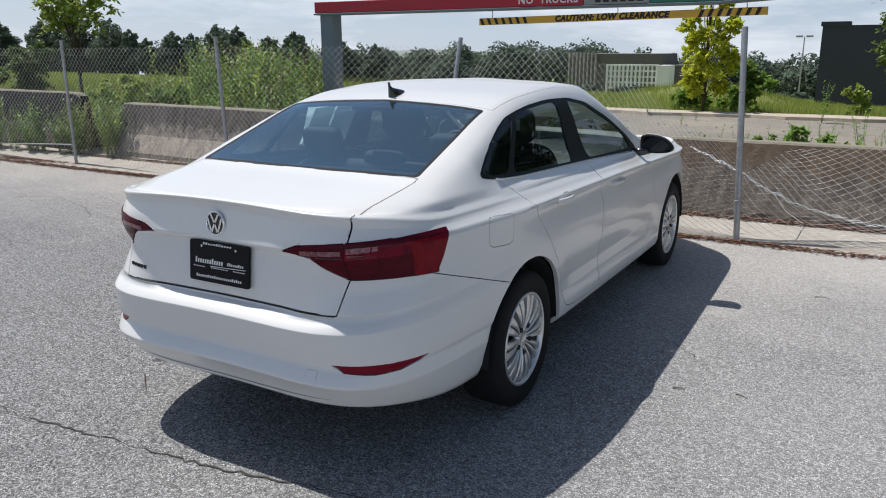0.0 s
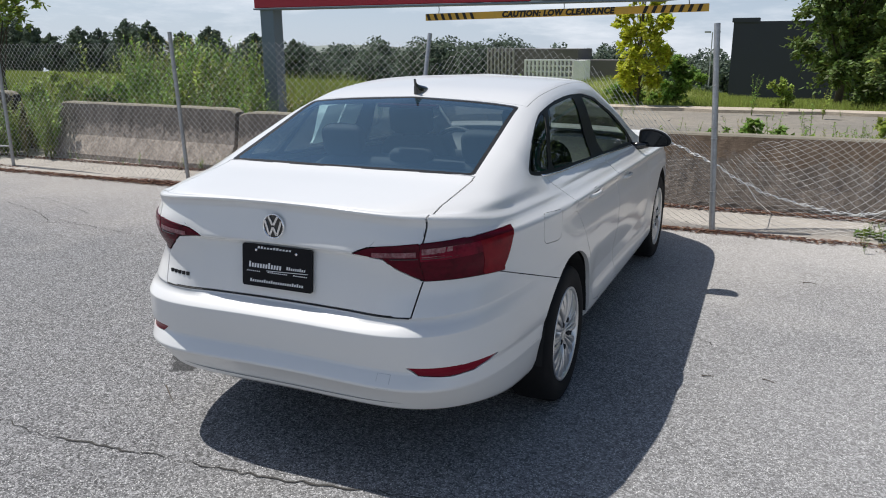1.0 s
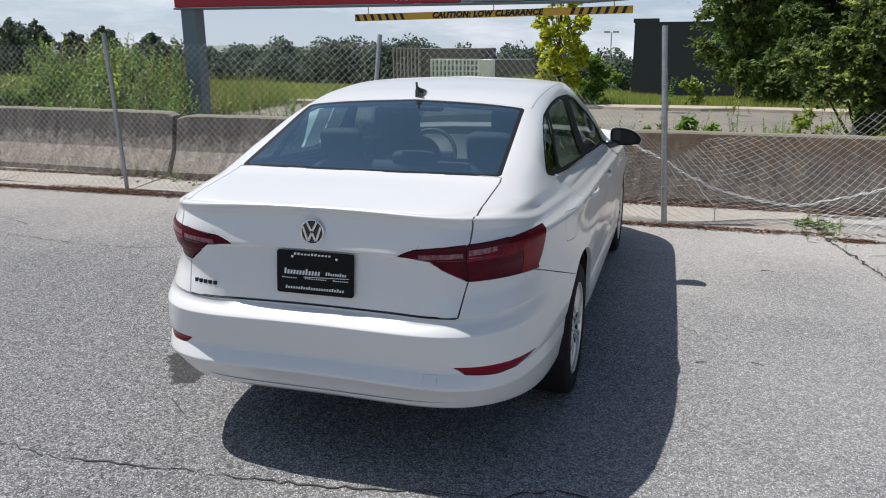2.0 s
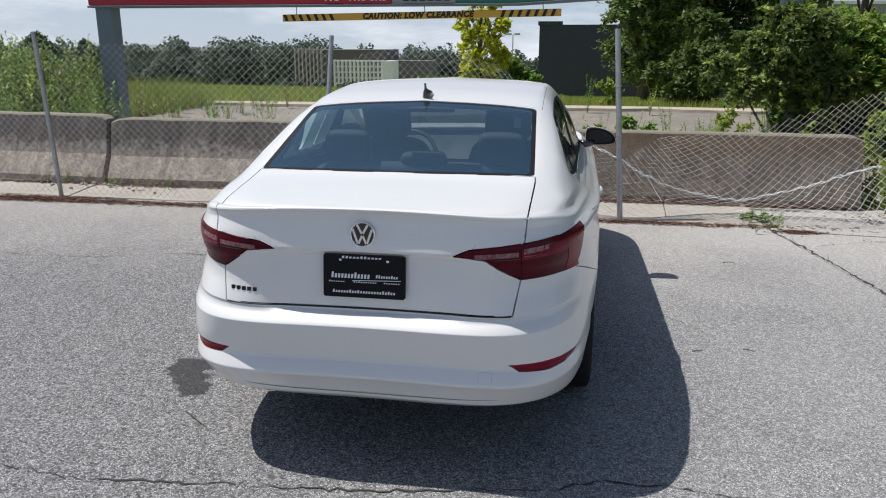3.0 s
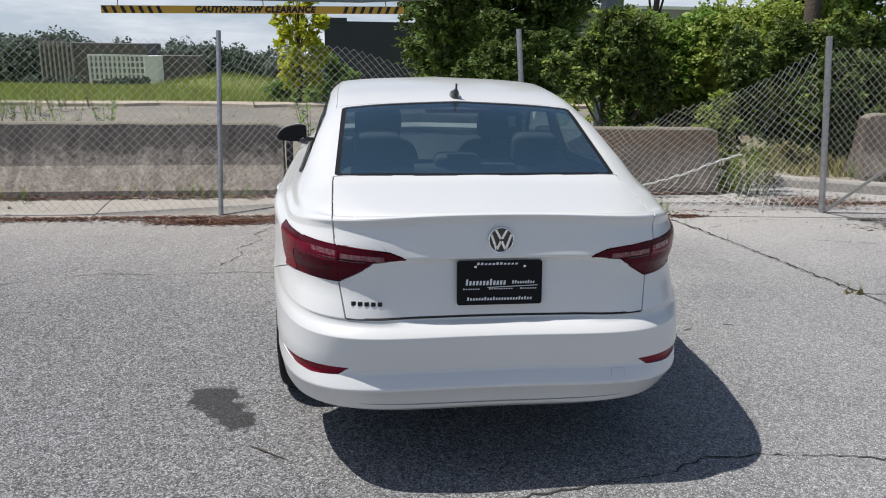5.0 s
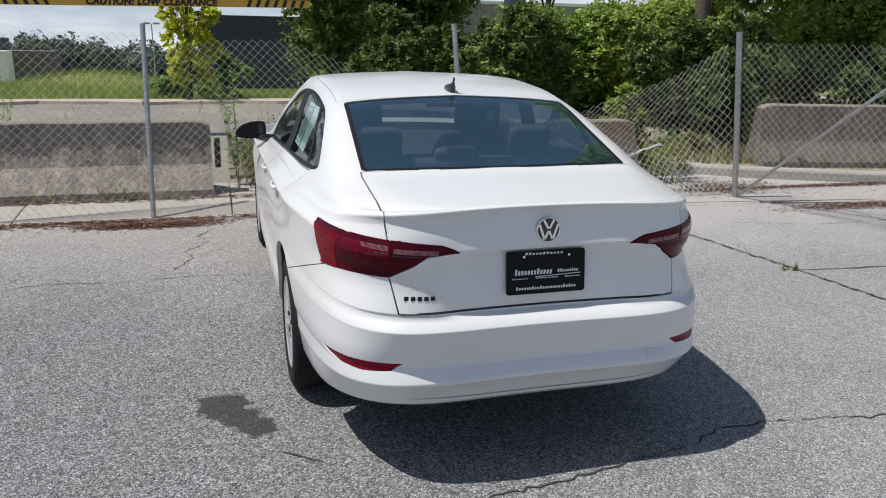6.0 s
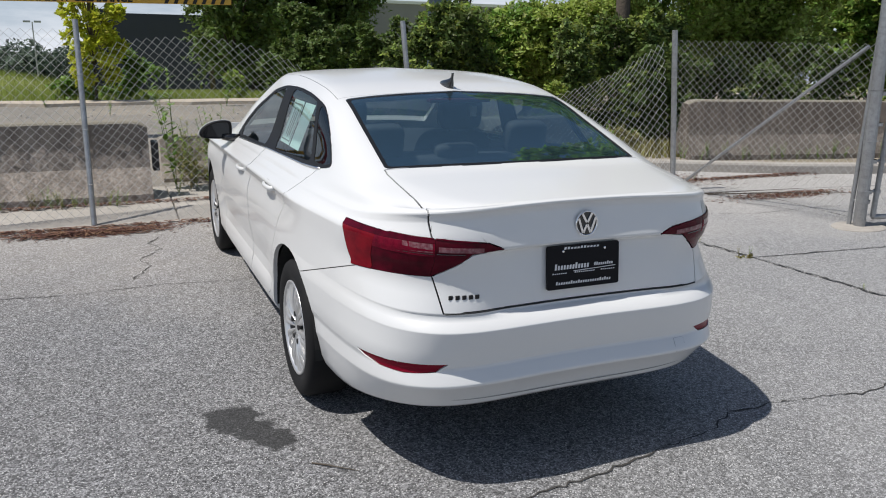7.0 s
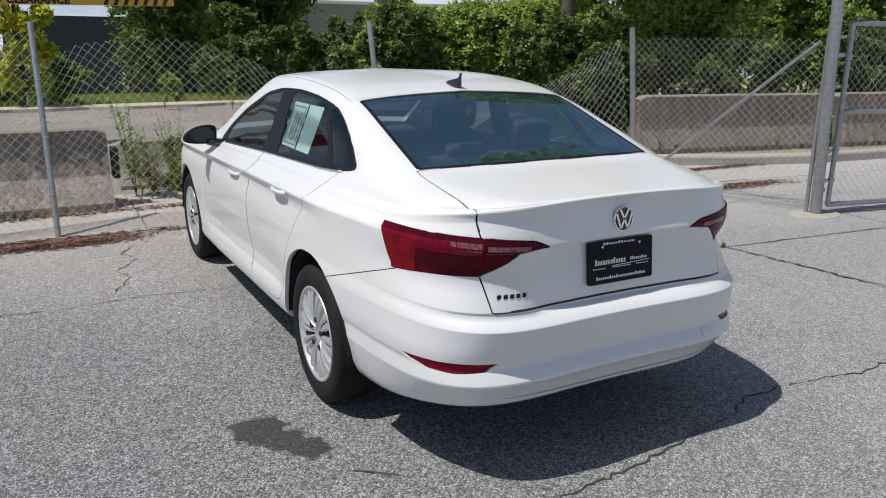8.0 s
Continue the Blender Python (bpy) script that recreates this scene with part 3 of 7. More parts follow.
right = holder("side_pavement", "worn grey paving slabs beside the asphalt", "pavement", (4, 3, 0), kind="structure")


def slab(outline, z, parent):
    bm = bmesh.new()
    prism(bm, outline, z + 0.05, Matrix.Translation((0, 0, -0.05)))
    part("paving_slab", bm, M["asphalt"], parent)


slab([(2.52, 4.55), (5.0, 4.30), (5.0, 6.24), (2.52, 6.24)], 0.009, right)
slab([(2.53, 4.53), (2.97, 2.10), (4.98, 1.9), (4.98, 4.28)], 0.007, right)
slab([(2.98, 2.08), (3.14, 0.80), (3.30, -1.2), (7.4, -1.4), (7.4, 1.7), (5.0, 1.88)], 0.007, right)
slab([(5.02, 1.88), (9.6, 1.6), (9.6, 3.7), (5.02, 4.28)], 0.008, right)
slab([(5.02, 4.30), (9.6, 3.72), (9.6, 4.2), (5.02, 5.1)], 0.007, right)

# cracks: ragged ribbons of dirt in the surface
def crack(pts, width, seed, lift=0.004):
    rng = random.Random(seed)
    bm = bmesh.new()
    fine = []
    for (x0, y0), (x1, y1) in zip(pts, pts[1:]):
        n = max(2, int(math.hypot(x1 - x0, y1 - y0) / 0.035))
        for i in range(n):
            t = i / n
            fine.append((x0 + (x1 - x0) * t + rng.gauss(0, 0.008), y0 + (y1 - y0) * t + rng.gauss(0, 0.008)))
    fine.append(pts[-1])
    rows = []
    for i, (px, py) in enumerate(fine):
        qx, qy = fine[min(i + 1, len(fine) - 1)]
        ox, oy = fine[max(i - 1, 0)]
        d = Vector((qx - ox, qy - oy, 0))
        d = d.normalized() if d.length else Vector((1, 0, 0))
        w = width * 0.85 * rng.uniform(0.15, 1.0) * (0.45 + 0.55 * abs(math.sin(i * 0.13 + seed))) * (1 if 0 < i < len(fine) - 1 else 0.1)
        rows.append([(px - d.y * w / 2, py + d.x * w / 2, lift), (px + d.y * w / 2, py - d.x * w / 2, lift)])
    grid(bm, rows)
    return thing("pavement_crack", bm, M["crack"], "dark jagged crack across the worn asphalt", "crack", "cracks in the lot", kind="structure")


crack([(-4.4, 0.25), (-2.9, 0.02), (-2.0, -0.1), (-1.40, -0.18), (-0.99, -0.20), (-0.6, -0.15), (-0.27, -0.125), (0.07, -0.09), (0.42, -0.03), (0.70, 0.025), (0.9, 0.12), (1.2, 0.12), (1.72, 0.05), (2.4, 0.12), (3.1, 0.1)], 0.016, 1)
crack([(-4.6, 2.85), (-3.51, 2.68), (-2.92, 2.71), (-2.66, 2.83), (-2.3, 2.95), (-1.9, 2.88), (-1.35, 2.92), (-0.85, 2.86), (-0.3, 2.9)], 0.013, 2)
crack([(-2.92, 2.71), (-2.6, 2.95), (-2.41, 3.24), (-2.2, 3.3)], 0.010, 12)
crack([(-1.21, 4.34), (-1.35, 4.05), (-1.26, 3.85), (-1.43, 3.6), (-1.38, 3.4), (-1.5, 3.1)], 0.016, 3)
crack([(-1.48, 1.93), (-1.3, 1.98), (-1.06, 1.96)], 0.007, 4)
crack([(0.8, 2.12), (1.05, 2.13), (1.29, 2.13), (1.49, 1.94)], 0.009, 5)
crack([(-6.42, 2.96), (-5.76, 3.24), (-5.0, 3.0), (-4.54, 2.73), (-4.0, 2.8)], 0.014, 10)
crack([(2.52, 5.2), (2.53, 4.5), (2.74, 3.5), (2.97, 2.1), (3.14, 0.84), (3.3, -1.2)], 0.034, 6, 0.012)
crack([(-6.5, 3.6), (-5.4, 3.5), (-4.48, 3.15)], 0.010, 7)
crack([(-5.0, 2.0), (-4.3, 1.75), (-3.2, 1.9)], 0.010, 8)
crack([(2.99, 2.06), (4.2, 1.98), (5.4, 1.86), (7.2, 1.7)], 0.018, 9, 0.012)

crack([(4.1, 4.2), (4.6, 3.6), (4.9, 2.9), (5.4, 2.3), (6.3, 1.2)], 0.014, 21, 0.012)
crack([(3.3, 3.6), (4.2, 3.3), (5.2, 3.35), (6.4, 3.0)], 0.012, 22, 0.012)
crack([(3.4, 0.9), (4.3, 0.6), (5.4, 0.75), (6.6, 0.3)], 0.012, 23, 0.012)
crack([(2.75, 4.0), (3.4, 4.3), (4.2, 4.25), (5.1, 4.45)], 0.012, 24, 0.014)

# ---- barriers ----
PROFILE = [(-0.30, 0.0), (-0.30, 0.07), (-0.17, 0.33), (-0.092, 0.772), (-0.074, 0.79), (0.074, 0.79), (0.092, 0.772), (0.17, 0.33), (0.30, 0.07), (0.30, 0.0)]


SLOPED = [(-0.27, 0.0), (-0.265, 0.05), (-0.205, 0.25), (-0.155, 0.47), (-0.085, 0.77), (-0.068, 0.79), (0.068, 0.79), (0.085, 0.77), (0.155, 0.47), (0.205, 0.25), (0.265, 0.05), (0.27, 0.0)]


def barrier(x0, y0, x1, y1, z=0.0, top=1.0, label="", seed=0):
    """A cast concrete road barrier between two ends of its middle line."""
    rng = random.Random(seed)
    d = Vector((x1 - x0, y1 - y0, 0))
    n = Vector((-d.y, d.x, 0)).normalized()
    bm = bmesh.new()
    cols = []
    N = 44
    for i in range(N + 1):
        t = i / N
        at = Vector((x0, y0, z)) + d * t
        edge = min(t, 1 - t) * d.length
        sq = 0.94 if edge < 0.01 else (0.985 if edge < 0.09 else 1.0)
        col = []
        for a, h in (SLOPED if seed == 4 else PROFILE):
            wob = 0.006 * noise.noise((at.x * 3, h * 5, seed)) + (0.012 * noise.noise((at.x * 14, h * 14, seed)) if h < 0.35 else 0.003 * noise.noise((at.x * 20, h * 20, seed)))
            col.append(at + n * (a * sq + wob) + Vector((0, 0, h * top * (sq if h > 0.5 else 1) + wob * (h > 0.6))))
        cols.append(col)
    vs = grid(bm, cols)
    bm.faces.new(vs[0])
    bm.faces.new(vs[-1][::-1])
    bmesh.ops.recalc_face_normals(bm, faces=bm.faces)
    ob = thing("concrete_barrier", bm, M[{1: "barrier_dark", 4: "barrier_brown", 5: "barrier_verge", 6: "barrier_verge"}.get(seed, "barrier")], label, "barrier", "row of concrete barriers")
    return ob


barrier(-12.3, 6.15, -9.0, 6.02, 0.045, 1.12, "dark concrete road barrier overgrown with weeds", 1)
barrier(-7.96, 5.98, -4.66, 5.80, 0.045, 0.97, "weathered concrete road barrier with a worn foot", 2)
chipped = barrier(-4.60, 5.79, -1.22, 5.82, 0.045, 0.93, "weathered concrete road barrier with pale chipped foot", 3)
for x in (-2.73, -2.62):
    bm = bmesh.new()
    box(bm, x - 0.012, x + 0.012, 5.60, 5.72, 0.36, 0.47, 0.004, m=Matrix.Translation((0, 0.115, 0)) @ Matrix.Translation((x, 5.55, 0.4)) @ pose(0, 0, 0, -9, 0, 0) @ Matrix.Translation((-x, -5.55, -0.4)))
    part("lifting_slot", bm, M["crack"], chipped, "dark cast slot")
barrier(0.25, 5.86, 3.60, 5.80, 0.045, 0.875, "brown-stained concrete barrier behind torn fence", 4)
barrier(5.58, 6.08, 8.70, 5.50, 0.10, 0.985, "weathered concrete barrier on the raised kerbed verge", 5)
barrier(8.90, 5.46, 12.0, 4.9, 0.10, 0.985, "weathered concrete barrier on the raised kerbed verge", 6)
barrier(-1.05, 7.0, 1.6, 7.1, 0.0, 0.62, "low grey concrete block among weeds", 8)
bm = bmesh.new()
box(bm, -1.19, -1.13, 5.72, 5.92, 0.30, 0.58, 0.006)
thing("steel_connector", bm, M["black_matt"], "black steel connector plate on a barrier end", "connector")

# kerbed verge on the right
verge_pts = [(3.55, 7.0), (4.10, 6.35), (4.55, 6.05), (5.0, 5.76), (5.7, 5.42), (6.6, 5.02), (7.6, 4.72), (9.2, 4.55), (13.0, 4.3)]
bm = bmesh.new()
rows = []
for i, (x, y) in enumerate(verge_pts):
    a, b = Vector(verge_pts[max(i - 1, 0)]), Vector(verge_pts[min(i + 1, len(verge_pts) - 1)])
    d = (b - a).normalized()
    n = Vector((-d.y, d.x))
    rows.append([(x + n.x * o, y + n.y * o, z) for o, z in ((0.0, -0.05), (0.004, 0.10), (0.02, 0.125), (0.15, 0.13), (0.16, 0.06))])
grid(bm, rows)
bmesh.ops.recalc_face_normals(bm, faces=bm.faces)
thing("kerb", bm, M["kerb"], "pale concrete kerb edging the verge", "kerb", kind="structure")
bm = bmesh.new()
top = [(x + 0.1, y + 0.14) for x, y in verge_pts]
prism(bm, top + [(22, 2.5), (22, 16), (5.6, 15.6), (4.4, 10.0)], 0.13, Matrix.Translation((0, 0, -0.03)))
thing("verge", bm, M["dirt"], "earth verge with weeds behind the kerb", "verge", kind="structure")
# pale edge of the old lot
bm = bmesh.new()
rows = []
for i in range(61):
    x = -14 + i * 0.75
    y = 17.0 + 0.08 * math.sin(x)
    z = ground_z(y)
    w = 0.30 + 0.12 * math.sin(x * 1.7) + 0.08 * math.sin(x * 4.1)
    rows.append([(x, y - w - 0.02, z - 0.05), (x, y - w, z + 0.07), (x, y + 0.2, z + 0.09), (x, y + 0.22, z - 0.05)])
grid(bm, rows)
thing("far_kerb", bm, M["tan_kerb"], "pale tan concrete kerb at the field's edge", "kerb", kind="structure")

# ---- clearance portal ----
PY = 11.0


def bent_up(bm):
    """The beam's right end stands higher: it bends up past x = -0.3."""
    bmesh.ops.bisect_plane(bm, geom=bm.verts[:] + bm.edges[:] + bm.faces[:], plane_co=(-0.3, 0, 0), plane_no=(1, 0, 0))
    for v in bm.verts:
        v.co.z += 0.055 * max(0.0, v.co.x + 0.3)
    return bm


portal = holder("clearance_portal", "painted header beam on two grey columns", "portal", (0, PY, 0))
for x in (-7.83, 4.05):
    bm = bmesh.new()
    box(bm, x - 0.155, x + 0.155, PY - 0.15, PY + 0.15, ground_z(PY) - 0.02, 2.26 if x < 0 else 2.47, 0.01)
    part("column", bm, M["column"], portal)
for x0, x1, key, lab in ((-8.08, -2.42, "sign_red", "red beam face"), (-2.42, -1.32, "sign_grey", "grey beam face"), (-1.32, 4.4, "sign_green", "green beam face")):
    bm = bmesh.new()
    box(bm, x0, x1 - 0.006, PY - 0.20, PY + 0.20, 2.262, 2.475, 0.012)
    beam = part("beam_panel", bent_up(bm), M[key], portal, lab)
    if key == "sign_red":
        for word, wx in (("NO", -3.465), ("TRUCKS", -2.86)):
            part("lettering", text_mesh(word, 0.17, 0.003, pose(wx, PY - 0.205, 2.365, 90, 0, 0), 1.12, 0.004), M["white_print"], beam, "white word " + word)
    if key == "sign_grey":
        for i in range(6):
            bm = bmesh.new()
            box(bm, -2.22 + i * 0.14, -2.13 + i * 0.14, PY - 0.212, PY - 0.202, 2.30, 2.43)
            part("print_bar", bm, M["black_paint"], beam, "dark unreadable lettering")
bm = bmesh.new()
box(bm, -8.10, 4.42, PY - 0.21, PY + 0.21, 2.225, 2.258, 0.006)
part("beam_edge", bent_up(bm), M["column"], portal)
bar = holder("clearance_bar", "yellow hanging clearance bar with black stripes", "clearance bar", (-2, PY, 2.0))
BX0, BX1, BZ0, BZ1 = -4.45, 0.43, 1.985, 2.105
TILTED = lambda x: 0.075 * (x - BX0) / (BX1 - BX0) - 0.01
bm = bmesh.new()
box(bm, BX0, BX1, PY - 0.03, PY + 0.03, BZ0, BZ1, 0.008)
for v in bm.verts:
    v.co.z += TILTED(v.co.x)
part("bar", bm, M["yellow"], bar)
for x0, n in ((BX0 + 0.06, 7), (BX1 - 1.02, 7)):
    for i in range(n):
        bm = bmesh.new()
        x = x0 + i * 0.14
        z = TILTED(x)
        lean = -0.045 if x0 < -3 else 0.045
        prism(bm, [(x, BZ0 + 0.004 + z), (x + 0.055, BZ0 + 0.004 + z), (x + 0.055 + lean, BZ1 - 0.004 + z), (x + lean, BZ1 - 0.004 + z)], 0.003, Matrix.Translation((0, PY - 0.0335, 0)) @ pose(0, 0, 0, 90, 0, 0))
        part("stripe", bm, M["black_paint"], bar)
part("lettering", text_mesh("CAUTION: LOW CLEARANCE", 0.135, 0.002, pose(-2.02, PY - 0.034, 2.045 + TILTED(-2.02), 90, -0.9, 0), 1.10, 0.0075, 0.2), M["black_paint"], bar, "black words CAUTION: LOW CLEARANCE")
for x in (-4.2, -1.9, 0.12):
    bm = bmesh.new()
    tube(bm, [(x, PY, BZ1 - 0.01), (x + 0.01, PY, 2.17), (x, PY, 2.24)], 0.008, 6)
    part("chain", bm, M["galv"], bar)

import mathutils.bvhtree
import mathutils.interpolate

BVHTree, poly_3d_calc = mathutils.bvhtree.BVHTree, mathutils.interpolate.poly_3d_calc

# ---- the car: x across, rear bumper at y = 0, nose towards +y ----
HUB_Y, HUB_Z, WHEEL_X, TYRE_R = (1.05, 3.735), 0.315, 0.768, 0.318
# profile of the rear at the middle, from the sill up: height and depth
REAR = [(0.275, 0.13), (0.301, 0.085), (0.318, 0.062), (0.352, 0.046), (0.397, 0.014), (0.422, -0.007), (0.43, -0.008), (0.44, -0.003), (0.477, 0.022), (0.486, 0.024), (0.497, 0.021), (0.56, 0.002), (0.62, -0.016), (0.629, -0.017), (0.636, -0.011), (0.655, 0.012), (0.672, 0.048), (0.735, 0.05), (0.82, 0.056), (0.886, 0.066), (0.897, 0.063), (0.905, 0.036), (0.912, 0.033), (0.965, 0.042), (0.99, 0.047), (1.03, 0.053), (1.048, 0.048), (1.058, 0.036), (1.065, 0.036), (1.07, 0.05)]
# how far each level stands higher at the corner, the rear axle and the front axle than at the rear middle; its half width; its roundness
CORNER = [(0.275, 0), (0.301, -0.002), (0.318, -0.007), (0.352, -0.01), (0.397, -0.005), (0.44, -0.005), (0.477, -0.001), (0.636, 0.002), (0.655, 0.007), (0.672, 0.018), (0.735, 0.015), (0.886, -0.031), (0.897, -0.025), (0.905, -0.012), (0.912, -0.01), (1.03, -0.040), (1.048, -0.040), (1.07, -0.030)]
AXLE_REAR = [(0.275, -0.03), (0.301, -0.031), (0.352, -0.022), (0.422, 0), (0.44, 0), (0.477, 0.013), (0.497, 0.015), (0.56, 0.01), (0.62, 0.01), (0.629, 0.012), (0.672, 0.033), (0.735, 0.025), (0.82, -0.005), (0.886, -0.018), (0.897, -0.009), (0.905, 0.003), (0.912, 0.02), (0.99, -0.041), (1.03, -0.063), (1.048, -0.072), (1.065, -0.068), (1.07, -0.06)]
AXLE_FRONT = [(0.275, -0.07), (0.318, -0.078), (0.352, -0.072), (0.422, -0.05), (0.44, -0.048), (0.477, -0.027), (0.497, -0.025), (0.56, -0.03), (0.62, -0.028), (0.629, -0.027), (0.655, -0.015), (0.672, -0.002), (0.735, -0.005), (0.886, -0.074), (0.897, -0.071), (0.912, -0.056), (0.99, -0.122), (1.03, -0.148), (1.048, -0.158), (1.065, -0.157), (1.07, -0.15)]
HALF = [(0.275, 0.8), (0.301, 0.838), (0.318, 0.85), (0.352, 0.866), (0.43, 0.88), (0.477, 0.882), (0.497, 0.887), (0.56, 0.893), (0.62, 0.895), (0.636, 0.895), (0.735, 0.89), (0.82, 0.887), (0.886, 0.883), (0.905, 0.877), (0.912, 0.885), (0.965, 0.881), (0.99, 0.872), (1.048, 0.84), (1.058, 0.83), (1.065, 0.821), (1.07, 0.808)]
# how square the rear corners are in plan, and how far the flanks draw in towards them
ROUND = [(0.3, 4.61), (0.4, 5.58), (0.5, 6.05), (0.62, 5.89), (0.665, 6.1), (0.75, 4.83), (0.82, 4.2), (0.93, 6.0), (1.0, 5.2), (1.06, 5.2)]
TAPER = [(0.3, 0.117), (0.4, 0.127), (0.5, 0.125), (0.62, 0.175), (0.665, 0.182), (0.75, 0.189), (0.82, 0.203), (0.93, 0.204), (1.0, 0.185), (1.06, 0.165)]
BOW = -0.072
# the doors: half width beside the wheels, with the crease under the handles, and how far the lower doors are hollowed
FLANK = [(0.275, 0.80), (0.318, 0.862), (0.352, 0.878), (0.43, 0.883), (0.497, 0.887), (0.62, 0.895), (0.735, 0.892), (0.82, 0.884), (0.872, 0.872), (0.897, 0.869), (0.905, 0.875), (0.912, 0.888), (0.965, 0.881), (1.048, 0.84), (1.07, 0.808)]
HOLLOW = [(0.352, 0.004), (0.397, 0.0), (0.43, -0.014), (0.477, -0.019), (0.56, -0.012), (0.62, -0.006), (0.735, 0.0)]


def at_level(knots, z):
    return float(np.interp(z, [k[0] for k in knots], [k[1] for k in knots]))


def creased(profile):
    """The same profile with extra points hard by each bend, so that the bends stay crisp."""
    out = []
    for i, (z, y) in enumerate(profile):
        a, b = profile[max(i - 1, 0)], profile[min(i + 1, len(profile) - 1)]
        turn = abs(math.atan2(b[1] - y, b[0] - z) - math.atan2(y - a[1], z - a[0])) if 0 < i < len(profile) - 1 else 0
        near = [(q, min(0.35, 0.006 / max(1e-6, math.hypot(q[0] - z, q[1] - y)))) for q in (a, b)] if turn > 0.3 else []
        for q, f in near[:1]:
            out.append((z + (q[0] - z) * f, y + (q[1] - y) * f))
        out.append((z, y))
        for q, f in near[1:]:
            out.append((z + (q[0] - z) * f, y + (q[1] - y) * f))
    return out


REAR = creased(REAR)
ROWS = [(z, y, z + at_level(CORNER, z), z + at_level(AXLE_REAR, z), z + at_level(AXLE_FRONT, z), at_level(HALF, z), at_level(ROUND, z)) for z, y in REAR]
# the top from the boot lip to the nose, station by station: the middle, the glass edge, the roof rail and the waistline
TOP_Y = [0.050, 0.300, 0.550, 0.700, 0.900, 1.200, 1.500, 2.000, 2.400, 2.800, 3.050, 3.300, 4.450]
MIDDLE_Z = [1.070, 1.092, 1.116, 1.172, 1.250, 1.358, 1.412, 1.440, 1.428, 1.290, 1.160, 1.035, 0.860]
GLASS_X = [0.450, 0.520, 0.580, 0.585, 0.575, 0.555, 0.550, 0.550, 0.550, 0.600, 0.640, 0.660, 0.450]
GLASS_Z = [1.062, 1.082, 1.110, 1.163, 1.232, 1.330, 1.385, 1.412, 1.395, 1.240, 1.110, 1.005, 0.835]
RAIL_X = [0.530, 0.620, 0.670, 0.675, 0.668, 0.640, 0.622, 0.616, 0.625, 0.690, 0.730, 0.750, 0.600]
RAIL_Z = [1.052, 1.066, 1.088, 1.135, 1.196, 1.290, 1.345, 1.368, 1.335, 1.190, 1.070, 0.985, 0.815]
WAIST_X = [0.580, 0.690, 0.740, 0.750, 0.757, 0.762, 0.766, 0.773, 0.780, 0.786, 0.790, 0.792, 0.680]
WAIST_Z = [1.040, 1.042, 1.050, 1.054, 1.056, 1.045, 1.035, 1.012, 0.992, 0.970, 0.955, 0.940, 0.790]
TOP = list(zip(TOP_Y, MIDDLE_Z, GLASS_X, GLASS_Z, RAIL_X, RAIL_Z, WAIST_X, WAIST_Z))
# round the corners, where the lamps sit, the lip under the lid's upper face fades out: rear y and half width by row
LAMP = {0.672: (0.036, 0.892), 0.735: (0.043, 0.890), 0.820: (0.043, 0.889), 0.886: (0.041, 0.888), 0.897: (0.0405, 0.888), 0.905: (0.040, 0.888), 0.912: (0.0395, 0.888), 0.965: (0.042, 0.881)}
YC, YF, NOSE = 0.80, 3.80, 4.70
FR = [0.72 * i / 26 for i in range(27)]


def contour(row):
    """One level of the lower shell, from the rear centre round the corner and along the side to the nose."""
    zr, yr, zc, z1, z3, w, n = row
    half = math.pi / 2
    start = math.asin(0.72 ** (n / 2))
    rear = [math.asin(min(1, f ** (n / 2))) for f in FR] + [start + (half - start) * i / 16 for i in range(1, 17)]
    pts = []
    yr0, w0 = yr, w
    for a in rear:
        f = math.sin(a) ** (2 / n)
        if 0.672 <= zr <= 0.965:
            g = min(1, max(0, (f - 0.40) / 0.24))
            g = g * g * (3 - 2 * g)
            yl, wide = (at_level([(k, v[j]) for k, v in LAMP.items()], zr) for j in (0, 1))
            yr, w = yr0 + (yl - yr0) * g, w0 + (wide - w0) * g
        x, y = w * f, YC - (YC - yr) * max(0.0, math.cos(a)) ** (2 / n)
        y += BOW * x * x * (1 - f * f)
        x *= 1 - at_level(TAPER, zr) * max(0.0, 1 - (y - yr) / 1.25) ** 2.2
        u = min(1, (y - yr) / 0.45)
        z = zr + (zc - zr) * f**2.5
        z = z + (z1 - zc) * u * u * (3 - 2 * u) * f**8
        pts.append((x * (1 - 0.012 * ((y - 2.2) / 2) ** 2), y, z))
    for i in range(1, 61):
        y = YC + (YF - YC) * i / 60
        z = z1 + (z3 - z1) * (y - YC) ** 1.3 / 2.85**1.3
        g = min(1, (y - YC) / 0.55)
        g = g * g * (3 - 2 * g)
        mid = max(0, min(1, (y - 1.36) / 0.25)) * max(0, min(1, (3.30 - y) / 0.35))
        side = w + (at_level(FLANK, zr) - w) * g + at_level(HOLLOW, zr) * mid * mid * (3 - 2 * mid)
        draw = 1 - at_level(TAPER, zr) * max(0.0, 1 - (y - yr) / 1.25) ** 2.2
        pts.append((side * draw * (1 - 0.012 * ((y - 2.2) / 2) ** 2), y, z))
    w = at_level(FLANK, zr)
    zf = z1 + (z3 - z1) * (YF - YC) ** 1.3 / 2.85**1.3
    for i in range(1, 17):
        a = half * (1 - i / 16)
        f = math.sin(a) ** (2 / 2.4)
        y = YF + (NOSE - yr * 1.5 - (zf - 0.5) ** 2 * 0.5 - YF) * math.cos(a) ** (2 / 2.4)
        pts.append((w * f * 0.985, y, zf - 0.05 * (1 - f)))
    return pts


def top_at(k, y):
    return smooth_at([(r[0], r[k]) for r in TOP], y)


